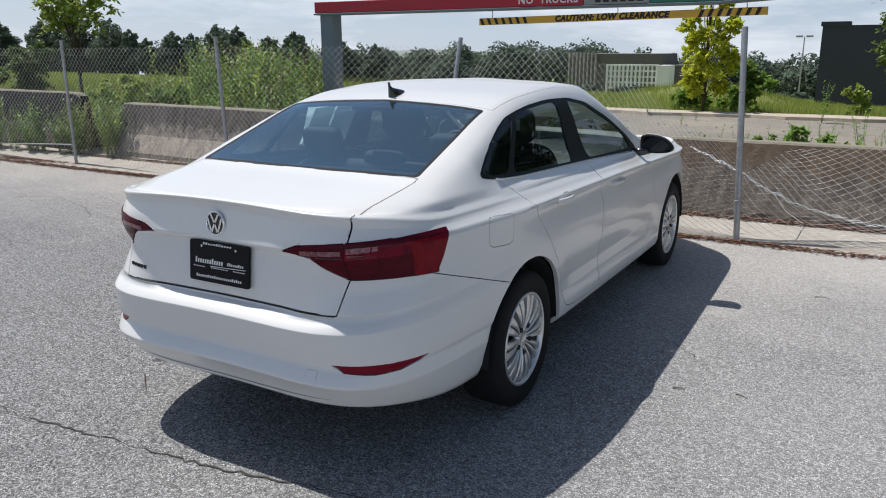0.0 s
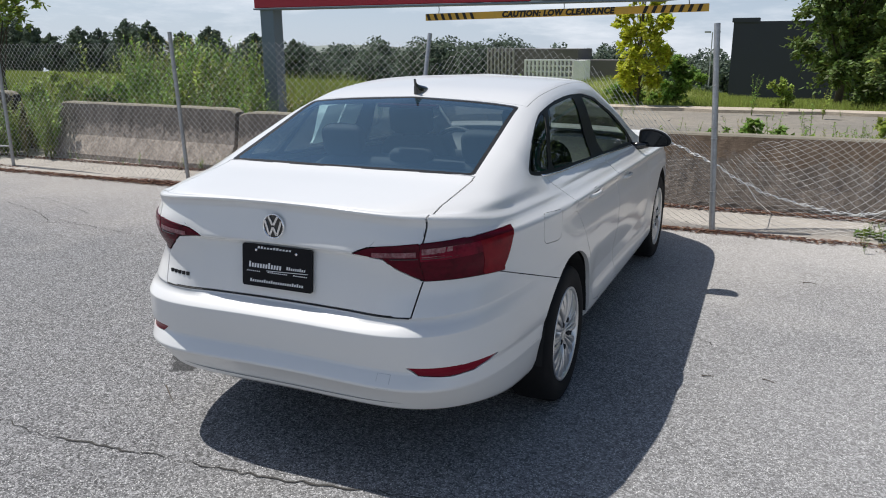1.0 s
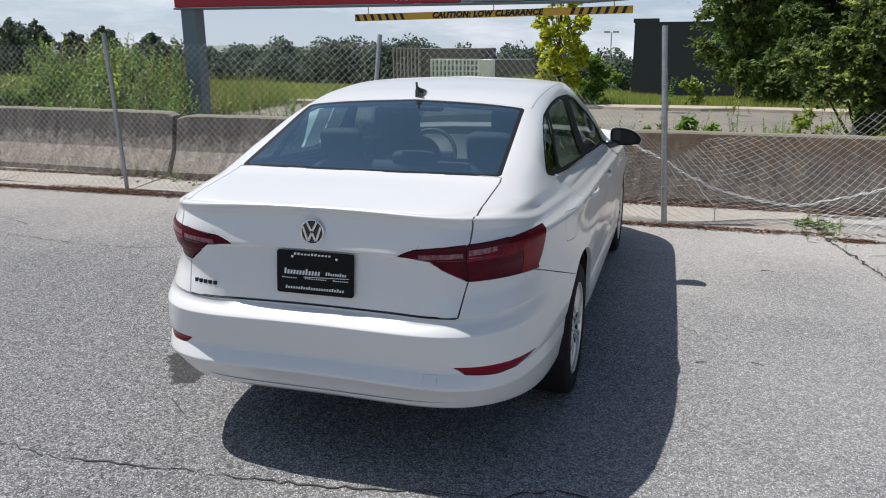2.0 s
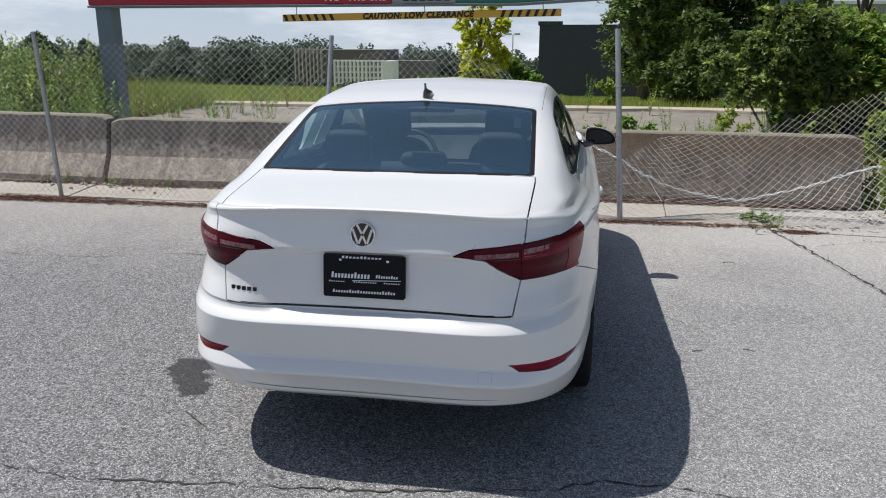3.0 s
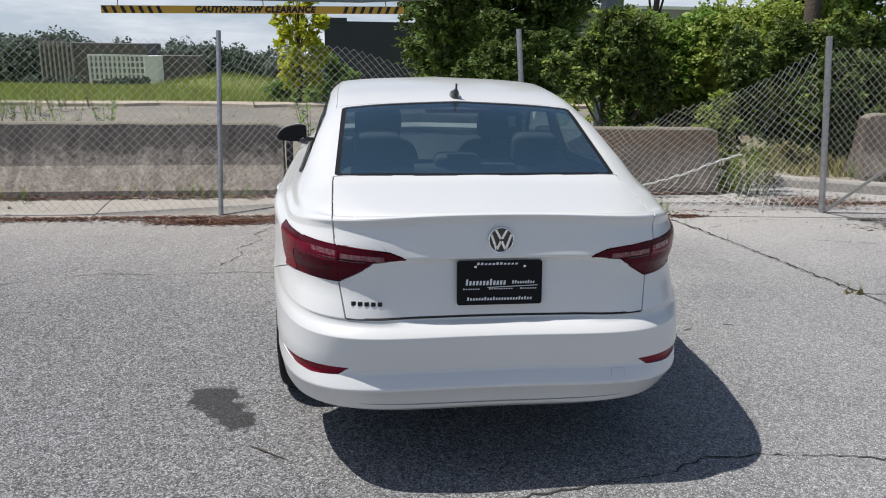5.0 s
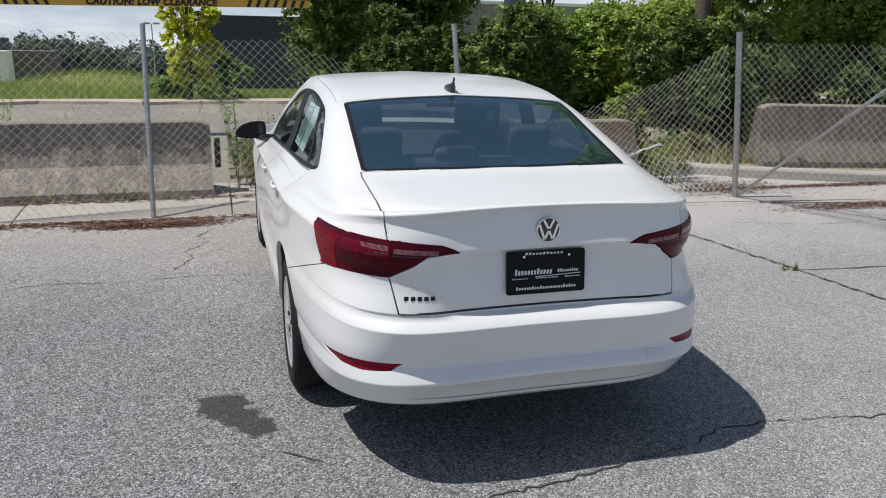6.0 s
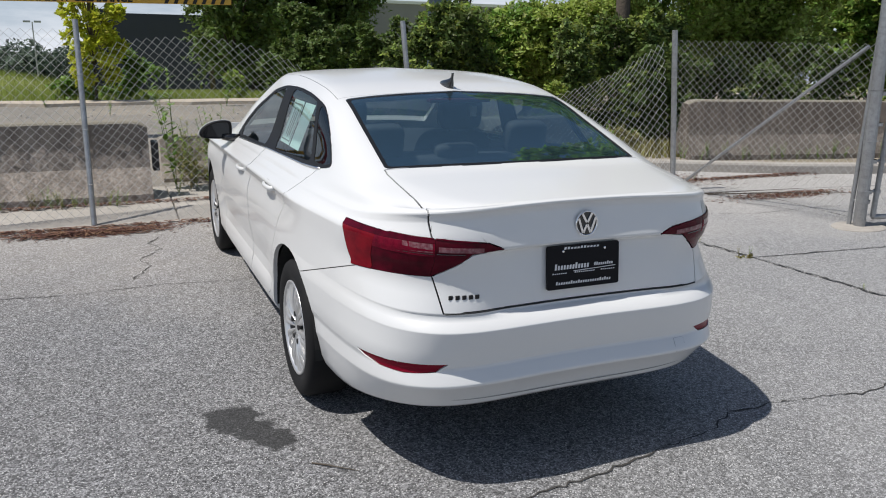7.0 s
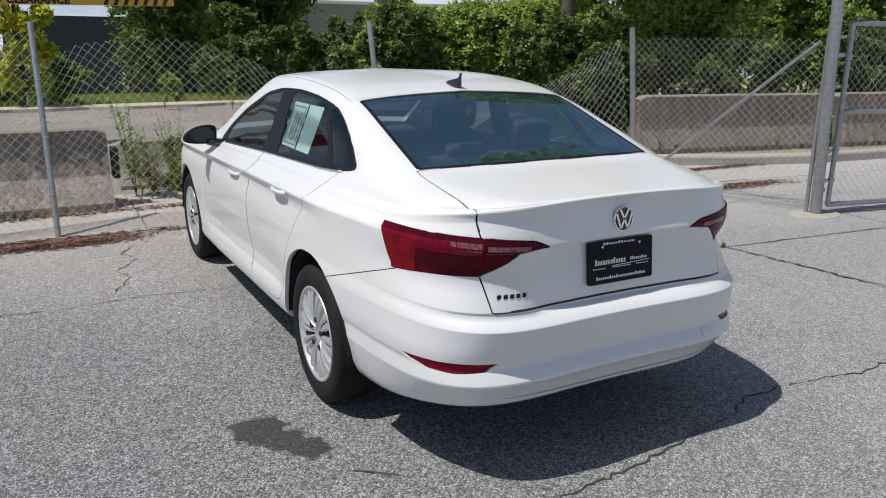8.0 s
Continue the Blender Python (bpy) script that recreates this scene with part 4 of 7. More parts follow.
def shell():
    """The whole skin of the body, both sides."""
    bm = bmesh.new()
    lower = [contour(r) for r in ROWS]
    grid(bm, lower)
    sh = lower[-1]
    cols = []
    i1, i2 = 26, len(sh) - 8
    d0 = sh[i1][1] - sh[0][1]
    span = 26
    below = min(range(len(ROWS)), key=lambda i: abs(ROWS[i][0] - 1.03))
    for k in range(i1, i2 + 1):
        xs, yc, zs = sh[k]
        dy = d0 * max(0, 1 - (yc - sh[i1][1]) / 0.42) ** 1.4
        ys = yc - dy
        knots = [(0, top_at(1, ys)), (top_at(2, ys), top_at(3, ys)), (top_at(4, ys), top_at(5, ys)), (top_at(6, ys), top_at(7, ys))]
        scale = min(1, (xs - 0.02) / knots[3][0])
        knots = [(x * scale, z) for x, z in knots] + [(xs, zs)]
        knots.append((lower[below][k][0], lower[below][k][2]))
        col = []
        run = [0.0]
        for p, q in zip(knots, knots[1:]):
            run.append(run[-1] + max(1e-4, math.hypot(q[0] - p[0], q[1] - p[1])))
        for j in range(span + 1):
            u = float(np.interp(4 * j / span, range(6), run))
            x = smooth_at([(r, q[0]) for r, q in zip(run, knots)], u)
            z = smooth_at([(r, q[1]) for r, q in zip(run, knots)], u)
            y = ys + dy * (x / xs) ** 2.2
            if k == i1:
                x, y, z = sh[j]
            col.append((x, y, z))
        cols.append(col)
    grid(bm, cols)
    other = [v.co.copy() for v in bm.verts]
    geom = bmesh.ops.duplicate(bm, geom=bm.verts[:] + bm.edges[:] + bm.faces[:])["geom"]
    for v in geom:
        if isinstance(v, bmesh.types.BMVert):
            v.co.x = -v.co.x
    bmesh.ops.reverse_faces(bm, faces=[f for f in geom if isinstance(f, bmesh.types.BMFace)])
    bmesh.ops.remove_doubles(bm, verts=bm.verts, dist=0.0015)
    bmesh.ops.recalc_face_normals(bm, faces=bm.faces)
    bm.normal_update()
    up = [f for f in bm.faces if abs(f.calc_center_median().x) < 0.3 and 1.5 < f.calc_center_median().y < 2.2 and f.calc_center_median().z > 1.3]
    if up and up[0].normal.z < 0:
        bmesh.ops.reverse_faces(bm, faces=bm.faces)
    return bm


def cut(bm, planes, near):
    """Cuts the faces whose middle passes near() along planes (point, normal)."""
    for co, no in planes:
        fs = [f for f in bm.faces if near(f.calc_center_median())]
        geom = list({v for f in fs for v in f.verts}) + list({e for f in fs for e in f.edges}) + fs
        bmesh.ops.bisect_plane(bm, geom=geom, dist=1e-5, plane_co=co, plane_no=no)


def take(bm, inside):
    """Moves the faces whose middle is inside() into a bmesh of their own."""
    fs = [f for f in bm.faces if inside(f.calc_center_median())]
    out = bmesh.new()
    made = {}
    for f in fs:
        for v in f.verts:
            if v not in made:
                made[v] = out.verts.new(v.co)
        out.faces.new([made[v] for v in f.verts])
    bmesh.ops.delete(bm, geom=fs, context="FACES")
    return out


def flange(bm, gap=0.0022, depth=0.012, seam=0.012, push=0.0):
    """Draws the rim of a panel in by gap and turns it inwards, so that panels part in a real groove. push lifts or sinks the panel."""
    bm.normal_update()
    normals = {v: v.normal.copy() for v in bm.verts}
    rim = [e for e in bm.edges if e.is_boundary]
    draw = {}
    for e in rim:
        f = e.link_faces[0]
        d = (e.verts[1].co - e.verts[0].co)
        if d.length < 1e-7:
            continue
        side = f.normal.cross(d.normalized())
        if side.dot(f.calc_center_median() - e.verts[0].co) < 0:
            side = -side
        for v in e.verts:
            draw.setdefault(v, []).append(side * d.length)
    for v, sides in draw.items():
        s = sum(sides, Vector())
        if s.length > 1e-7:
            v.co += s.normalized() * gap
    if push:
        for v in bm.verts:
            v.co += normals[v] * push
    new_edges = bmesh.ops.extrude_edge_only(bm, edges=rim)["geom"]
    fresh = [g for g in new_edges if isinstance(g, bmesh.types.BMVert)]
    old = {tuple(round(c, 6) for c in v.co): normals[v] for v in draw}
    for v in fresh:
        n = old.get(tuple(round(c, 6) for c in v.co))
        if n:
            v.co -= n * depth
    sharp = set(rim)
    for e in bm.edges:
        if e in sharp:
            e.smooth = False
    return bm


def sunk(bm, depth):
    bm.normal_update()
    for v, n in [(v, v.normal.copy()) for v in bm.verts]:
        v.co -= n * depth
    return bm


def inside_poly(p, poly):
    hit = False
    for (x0, y0), (x1, y1) in zip(poly, poly[1:] + poly[:1]):
        if (y0 > p[1]) != (y1 > p[1]) and p[0] < (x1 - x0) * (p[1] - y0) / (y1 - y0) + x0:
            hit = not hit
    return hit


def rounded(poly, times=2, reach=0.022):
    """Cuts the corners of an outline again and again, no further back than reach, so that it runs in a smooth curve."""
    for k in range(times):
        out = []
        for (x0, y0), (x1, y1) in zip(poly, poly[1:] + poly[:1]):
            f = min(0.25, reach / (1 + 2 * k) / max(1e-6, math.hypot(x1 - x0, y1 - y0)))
            out += [(x0 + (x1 - x0) * f, y0 + (y1 - y0) * f), (x1 + (x0 - x1) * f, y1 + (y0 - y1) * f)]
        poly = out
    return poly


def cut_outline(bm, poly, axes, near):
    """Cuts only those faces that an outline, drawn in two axes, runs through."""
    a, b = axes
    live = {f for f in bm.faces if near(f.calc_center_median())}
    for (p0, q0), (p1, q1) in zip(poly, poly[1:] + poly[:1]):
        lo_p, hi_p, lo_q, hi_q = min(p0, p1) - 0.001, max(p0, p1) + 0.001, min(q0, q1) - 0.001, max(q0, q1) + 0.001
        fs = []
        for f in live:
            cs = [v.co for v in f.verts]
            if max(c[a] for c in cs) > lo_p and min(c[a] for c in cs) < hi_p and max(c[b] for c in cs) > lo_q and min(c[b] for c in cs) < hi_q:
                fs.append(f)
        if not fs:
            continue
        co, no = Vector(), Vector()
        co[a], co[b], no[a], no[b] = p0, q0, q1 - q0, p0 - p1
        geom = list({v for f in fs for v in f.verts}) + list({e for f in fs for e in f.edges}) + fs
        got = bmesh.ops.bisect_plane(bm, geom=geom, dist=1e-5, plane_co=co, plane_no=no.normalized())["geom"]
        live = {f for f in live if f.is_valid} | {g for g in got if isinstance(g, bmesh.types.BMFace)}


def ring(cy, cz, r, n=56):
    return [(cy + r * math.cos(2 * math.pi * k / n), cz + r * math.sin(2 * math.pi * k / n)) for k in range(n)]


class Skin:
    """The uncut skin, asked for its smooth normal at any place."""
    def __init__(self, bm):
        bm.verts.ensure_lookup_table()
        bm.faces.ensure_lookup_table()
        self.tree = BVHTree.FromBMesh(bm)
        self.faces = [[v.index for v in f.verts] for f in bm.faces]
        self.cos = [v.co.copy() for v in bm.verts]
        self.normals = [v.normal.copy() for v in bm.verts]

    def normal(self, p):
        at, flat, i, _ = self.tree.find_nearest(p)
        ids = self.faces[i]
        ws = poly_3d_calc([self.cos[k] for k in ids], at)
        return sum((self.normals[k] * w for k, w in zip(ids, ws)), Vector()).normalized()


def panel(name, bm, material, parent, label=""):
    """A piece of the skin: its outer faces keep the shading of the whole, uncut skin; turned-in rims keep their own."""
    ob = part(name, bm, material, parent, label, smooth=True)
    me = ob.data
    known = {}
    out = []
    for f in me.polygons:
        c = Vector(f.center)
        skin_face = f.normal.dot(WHOLE.normal(c)) > 0.6
        for v in f.vertices:
            if not skin_face:
                out.append(tuple(f.normal))
                continue
            if v not in known:
                known[v] = tuple(WHOLE.normal(me.vertices[v].co))
            out.append(known[v])
    me.normals_split_custom_set(out)
    return ob


car = holder("car", "white four-door saloon car parked on grey asphalt", "car", (0, 2.35, 0))
skin = shell()
skin.verts.index_update()
WHOLE = Skin(skin)

# wheel arches
ARCH_R = 0.385
for hy in HUB_Y:
    poly = ring(hy, 0.318, ARCH_R)
    for s in (-1, 1):
        near = lambda c, s=s, hy=hy: c.x * s > 0.6 and abs(c.y - hy) < 0.5 and c.z < 0.82
        cut_outline(skin, poly, (1, 2), near)
    gone = take(skin, lambda c: abs(c.x) > 0.6 and (c.y - hy) ** 2 + (c.z - 0.318) ** 2 < ARCH_R**2)
    gone.free()

# side windows: the black surround, then three panes a side cut out of it
DLO = [(0.828, 1.092), (0.94, 1.163), (1.10, 1.244), (1.27, 1.302), (1.50, 1.334), (1.80, 1.350), (2.10, 1.342), (2.34, 1.305), (2.62, 1.200), (2.90, 1.055), (3.02, 0.972),
       (2.90, 0.966), (2.00, 1.014), (1.20, 1.046), (0.98, 1.060), (0.87, 1.076)]
PANES = {
    "quarter_window": [(0.862, 1.100), (0.965, 1.164), (1.085, 1.232), (1.21, 1.278), (1.325, 1.302), (1.10, 1.074), (0.985, 1.078), (0.89, 1.090)],
    "rear_door_window": [(1.375, 1.306), (1.52, 1.323), (1.80, 1.337), (1.895, 1.336), (1.87, 1.028), (1.15, 1.066)],
    "front_door_window": [(2.06, 1.332), (2.10, 1.328), (2.33, 1.290), (2.60, 1.186), (2.86, 1.050), (2.90, 0.985), (2.11, 1.018)],
}
DLO = rounded(DLO)
PANES = {k: rounded(p) for k, p in PANES.items()}
side_parts = []
for s in (-1, 1):
    near = lambda c, s=s: c.x * s > 0.5 and 0.7 < c.y < 3.2 and 0.93 < c.z < 1.40 and abs(c.x) < 0.86
    cut_outline(skin, DLO, (1, 2), near)
    frame_bm = take(skin, lambda c: near(c) and inside_poly((c.y, c.z), DLO))
    for name, poly in PANES.items():
        cut_outline(frame_bm, poly, (1, 2), lambda c: True)
        pane = take(frame_bm, lambda c: inside_poly((c.y, c.z), poly))
        side_parts.append((name, pane, "glass", -0.004))
    side_parts.append(("window_surround", frame_bm, "black_trim", -0.002))

# rear window: black rim and glass
RW = [(-0.590, 0.560), (-0.30, 0.548), (0.0, 0.545), (0.30, 0.548), (0.590, 0.560), (0.558, 1.215), (0.28, 1.232), (0.0, 1.238), (-0.28, 1.232), (-0.558, 1.215)]
RG = [(-0.572, 0.578), (0.0, 0.563), (0.572, 0.578), (0.540, 1.200), (0.0, 1.220), (-0.540, 1.200)]
near = lambda c: abs(c.x) < 0.75 and 0.45 < c.y < 1.35 and c.z > 1.04
RW, RG = rounded(RW, 2, 0.012), rounded(RG, 2, 0.012)
cut_outline(skin, RW, (0, 1), near)
rim = take(skin, lambda c: near(c) and inside_poly((c.x, c.y), RW))
cut_outline(rim, RG, (0, 1), lambda c: True)
rear_glass = take(rim, lambda c: inside_poly((c.x, c.y), RG))
# windscreen
WS = [(-0.545, 2.44), (0.0, 2.40), (0.545, 2.44), (0.66, 3.26), (0.0, 3.30), (-0.66, 3.26)]
near = lambda c: abs(c.x) < 0.8 and 2.2 < c.y < 3.4 and c.z > 0.96
cut_outline(skin, WS, (0, 1), near)
windscreen = take(skin, lambda c: near(c) and inside_poly((c.x, c.y), WS))

# tail lights: the outer half on the body, the inner half on the boot lid
LIGHT = [(0.338, 0.906), (0.395, 0.930), (0.50, 0.942), (0.578, 0.950), (0.70, 0.957), (0.82, 0.962), (0.98, 0.968), (0.98, 0.784), (0.72, 0.803), (0.579, 0.807), (0.485, 0.868), (0.455, 0.894)]
outer_co, outer_no = Vector((0, 0.41, 0.847)), Vector((0, 1, -0.35)).normalized()
lights = []
for s in (-1, 1):
    poly = [(x * s, z) for x, z in LIGHT]
    near = lambda c, s=s: 0.28 < c.x * s < 0.95 and c.y < 0.62 and 0.77 < c.z < 1.03
    cut_outline(skin, poly, (0, 2), near)
    cut(skin, [(outer_co, outer_no), (Vector((0.579 * s, 0, 0)), Vector((1, 0, 0)))], lambda c: near(c) and inside_poly((c.x, c.z), poly))
    inside = lambda c: near(c) and inside_poly((c.x, c.z), poly) and (c - outer_co).dot(outer_no) < 0
    lights.append((s, take(skin, lambda c: inside(c) and abs(c.x) < 0.579), take(skin, lambda c: inside(c) and abs(c.x) >= 0.579)))

# boot lid
lid_planes = [(Vector((0, 0, 0.6845)), Vector((0, 0, 1)))]
for s in (-1, 1):
    lid_planes += [(Vector((0.552 * s, 0, 0.667)), Vector((s * 0.147, 0, -0.027)).normalized()), (Vector((0.579 * s, 0, 0.814)), Vector((s * 0.25, 0, -0.018)).normalized())]
near = lambda c: abs(c.x) < 0.68 and c.y < 0.66 and c.z > 0.60
cut(skin, lid_planes, near)
edge_x = lambda z: 0.552 + (z - 0.667) * 0.184 if z < 0.814 else 0.579 + (z - 0.814) * 0.072
cut(skin, [(Vector((0, 0.556, 0)), Vector((0, 1, 0)))], lambda c: abs(c.x) < 0.62 and 0.5 < c.y < 0.62 and c.z > 1.0)
lid = take(skin, lambda c: c.y < 0.556 and c.z > 0.6845 and abs(c.x) < edge_x(c.z))

# rear bumper, below a seam that falls from the tail light to the wheel arch
REFL = [(0.545, 0.503), (0.585, 0.476), (0.69, 0.469), (0.75, 0.475), (0.785, 0.492), (0.80, 0.508), (0.72, 0.508)]
seam_co, seam_no = Vector((0, 0.39, 0.790)), Vector((0, 0.13, 0.41)).normalized()
near = lambda c: abs(c.x) > 0.45 and c.y < 1.0 and 0.5 < c.z < 0.95
cut(skin, [(seam_co, seam_no)], near)
bumper = take(skin, lambda c: c.y < 1.0 and (c - seam_co).dot(seam_no) < 0 and c.z < 0.9)
refl_co, refl_no = Vector((0, 0.31, 0.54)), Vector((0, 1, 0.6)).normalized()
reflectors = []
for s in (-1, 1):
    poly = [(x * s, z) for x, z in REFL]
    near = lambda c, s=s: 0.48 < c.x * s < 0.95 and c.y < 0.45 and 0.42 < c.z < 0.60
    cut_outline(bumper, poly, (0, 2), near)
    cut(bumper, [(refl_co, refl_no)], lambda c: near(c) and inside_poly((c.x, c.z), poly))
    reflectors.append((s, take(bumper, lambda c: near(c) and inside_poly((c.x, c.z), poly) and (c - refl_co).dot(refl_no) < 0)))
# doors
DOORS = {
    "rear_door": [(0.955, 1.20), (0.965, 1.062), (1.02, 1.015), (1.10, 0.940), (1.20, 0.815), (1.30, 0.690), (1.375, 0.600), (1.44, 0.470), (1.50, 0.355), (1.56, 0.325), (2.03, 0.305), (2.03, 1.20)],
    "front_door": [(2.036, 1.20), (2.036, 0.305), (2.98, 0.272), (3.06, 0.34), (3.10, 0.60), (3.06, 0.90), (3.02, 1.20)],
}
panels = []
for name, poly in DOORS.items():
    poly = rounded(poly, 2, 0.05)
    for s in (-1, 1):
        near = lambda c, s=s: c.x * s > 0.6 and poly[0][0] - 0.15 < c.y < max(p[0] for p in poly) + 0.12 and c.z < 1.12
        cut_outline(skin, poly, (1, 2), near)
        panels.append((name, take(skin, lambda c: near(c) and inside_poly((c.y, c.z), poly))))
# fuel flap on the right flank
FUEL = [(0.70, 0.845), (0.72, 0.825), (0.86, 0.812), (0.885, 0.83), (0.89, 0.925), (0.87, 0.94), (0.72, 0.95), (0.70, 0.935)]
near = lambda c: c.x > 0.6 and 0.55 < c.y < 1.02 and 0.75 < c.z < 1.0
FUEL = rounded(FUEL, 1, 0.015)
cut_outline(skin, FUEL, (1, 2), near)
fuel = take(skin, lambda c: near(c) and inside_poly((c.y, c.z), FUEL))
# roof and bonnet
ROOF = [(-0.585, 1.24), (0.585, 1.24), (0.575, 2.40), (-0.575, 2.40)]
near = lambda c: c.z > 1.25
cut_outline(skin, ROOF, (0, 1), near)
roof = take(skin, lambda c: c.z > 1.25 and inside_poly((c.x, c.y), ROOF))

flange(skin, 0.0023, 0.02)
panel("body_shell", skin, M["paint"], car)
panel("roof", flange(roof, 0.0, 0.004), M["paint"], car)
boot = panel("boot_lid", flange(lid, 0.0042, 0.025), M["paint"], car)
bump_ob = panel("rear_bumper", flange(bumper, 0.0015, 0.014), M["paint"], car)
panel("fuel_flap", flange(fuel, 0.0004, 0.006), M["paint"], car)
door_obs = []
for name, bm in panels:
    door_obs.append((name, panel(name, flange(bm, 0.0022, 0.014), M["paint"], car)))
for s, inner, outer in lights:
    panel("tail_light_inner", flange(inner, 0.001, 0.012, push=0.002), M["red_dark"], boot, "dark red tail light section")
    # a dark band along the top, a bright cell at the outer end, a split line below the clear bar
    edge = [(0.30 * s, 0.893), (0.395 * s, 0.914), (0.50 * s, 0.927), (0.578 * s, 0.934), (0.70 * s, 0.938), (0.82 * s, 0.943), (1.0 * s, 0.949), (1.0 * s, 1.1), (0.30 * s, 1.1)]
    cut_outline(outer, edge, (0, 2), lambda c: True)
    cell_co, cell_no = Vector((0, 0.272, 0.88)), Vector((0, 1, 0.30)).normalized()
    fold_co, fold_no = Vector((0.579 * s, 0, 0.887)), Vector((-0.045 * s, 0, 1)).normalized()
    cut(outer, [(cell_co, cell_no), (fold_co, fold_no)], lambda c: True)
    band = take(outer, lambda c: inside_poly((c.x, c.z), edge))
    cell = take(outer, lambda c: (c - cell_co).dot(cell_no) > 0)
    foot = take(outer, lambda c: (c - fold_co).dot(fold_no) < 0)
    lamp = panel("tail_light", flange(outer, 0.0005, 0.012, push=0.003), M["red"], car, "deep red plastic tail light")
    panel("light_band", flange(band, 0.0003, 0.008, push=0.003), M["red_dark"], lamp, "dark upper lens band")
    panel("light_foot", flange(foot, 0.0003, 0.008, push=0.0015), M["red_dark"], lamp, "dark red lower lens")
    panel("light_cell", flange(cell, 0.0003, 0.008, push=0.003), M["red_bright"], lamp, "bright red lamp cell")
for s, bm in reflectors:
    panel("reflector", flange(bm, 0.001, 0.006, push=-0.004), M["reflector"], bump_ob, "red bumper reflector")
panel("rear_window_rim", flange(rim, 0.0, 0.004, push=-0.003), M["black_trim"], car)
rw_ob = panel("rear_window", sunk(rear_glass, 0.003), M["glass_rear"], car, "rear window with painted-in blue sky sheen")
panel("windscreen", windscreen, M["glass_front"], car)
for name, bm, key, push in side_parts:
    if name == "window_surround":
        flange(bm, 0.0, 0.01, push=push)
    else:
        sunk(bm, 0.004)
    panel(name, bm, M[key], car)

# ---- the car's further parts ----
LEVELS = [contour(r) for r in ROWS]


def rear_y(x, z):
    """Where the rear face lies at x and z."""
    zs, ys = [], []
    for pts in LEVELS:
        px = [p[0] for p in pts[:40]]
        zs.append(float(np.interp(abs(x), px, [p[2] for p in pts[:40]])))
        ys.append(float(np.interp(abs(x), px, [p[1] for p in pts[:40]])))
    return float(np.interp(z, zs, ys))


def side_x(y, z):
    """Half the width of the flank at y and z."""
    zs, xs = [], []
    for pts in LEVELS:
        q = pts[36:106]
        zs.append(float(np.interp(y, [p[1] for p in q], [p[2] for p in q])))
        xs.append(float(np.interp(y, [p[1] for p in q], [p[0] for p in q])))
    return float(np.interp(z, zs, xs))


# tail light detail: a clear bar across each lamp and a lamp cell
for s in (-1, 1):
    for x0, x1, z0, z1, name in ((0.415, 0.570, 0.897, 0.915, "clear_strip"), (0.588, 0.705, 0.893, 0.924, "reversing_lamp")):
        bm = bmesh.new()
        rows = []
        for z in (z0, (z0 + z1) / 2, z1):
            rows.append([(s * x, rear_y(x, z + (x - 0.4) * 0.05) - 0.0045, z + (x - 0.4) * 0.05) for x in np.linspace(x0, x1, 12)])
        grid(bm, rows)
        part(name, bm, M["clear_lens"], boot if name == "clear_strip" else car, "pale pink clear lens", smooth=True)

# dark trim along the upper edge of each lamp
for s in (-1, 1):
    for x0, x1, owner in ((0.43, 0.576, boot), (0.583, 0.70, car)):
        bm = bmesh.new()
        pts = []
        for x in np.linspace(x0, x1, 16):
            z = float(np.interp(x, [0.338, 0.395, 0.50, 0.578, 0.70], [0.906, 0.930, 0.942, 0.950, 0.957])) + 0.0005
            pts.append((s * x, rear_y(x, z) - 0.0008, z))
        tube(bm, pts, 0.0036, 6)
        part("lamp_trim", bm, M["red_dark"], owner, "dark lamp edging", smooth=True)

# fine dark lines under the clear bars
for s in (-1, 1):
    for x0, x1, lift, owner in ((0.48, 0.574, 0.0, boot), (0.585, 0.72, 0.0, car)):
        bm = bmesh.new()
        pts = []
        for x in np.linspace(x0, x1, 14):
            z = 0.892 + lift + (x - 0.4) * 0.03
            pts.append((s * x, rear_y(x, z) - 0.0018, z))
        tube(bm, pts, 0.0022, 6)
        part("lamp_line", bm, M["black_gloss"], owner, "dark line in the lamp", smooth=True)

# an added dark line draws the shaded seam along the lid's lower edge
bm = bmesh.new()
seam_pts = [(x, 0.6830) for x in np.linspace(-0.548, 0.548, 44)]
tube(bm, [(x, rear_y(x, z) - 0.0004, z) for x, z in seam_pts], 0.0030, 6)
part("lid_seam_line", bm, M["black_matt"], boot, "dark line drawn in for the lid seam's shade", smooth=True)

# thin crease moulding and lower valance line across the bumper
bm = bmesh.new()
tube(bm, [(x, rear_y(x, 0.342) - 0.001, 0.336 + 0.010 * (abs(x) / 0.55) ** 2 + 0.022 * (abs(x) / 0.62) ** 14) for x in np.linspace(-0.62, 0.62, 50)], 0.0018, 6)
part("bumper_groove", bm, M["sign_grey"], bump_ob)

# square tow-eye cover, let in flush with a fine groove round it
bm = bmesh.new()
grid(bm, [[(x, rear_y(x, z) - 0.0012, z) for x in np.linspace(0.437, 0.487, 5)] for z in np.linspace(0.424, 0.472, 7)])
panel("tow_cover", bm, M["paint"], bump_ob)
bm = bmesh.new()
outline = [(0.437, 0.424), (0.462, 0.424), (0.487, 0.424), (0.487, 0.448), (0.487, 0.472), (0.462, 0.472), (0.437, 0.472), (0.437, 0.448), (0.437, 0.424)]
tube(bm, [(x, rear_y(x, z) - 0.0006, z) for x, z in outline], 0.0008, 5)
part("tow_cover_groove", bm, M["galv"], bump_ob)

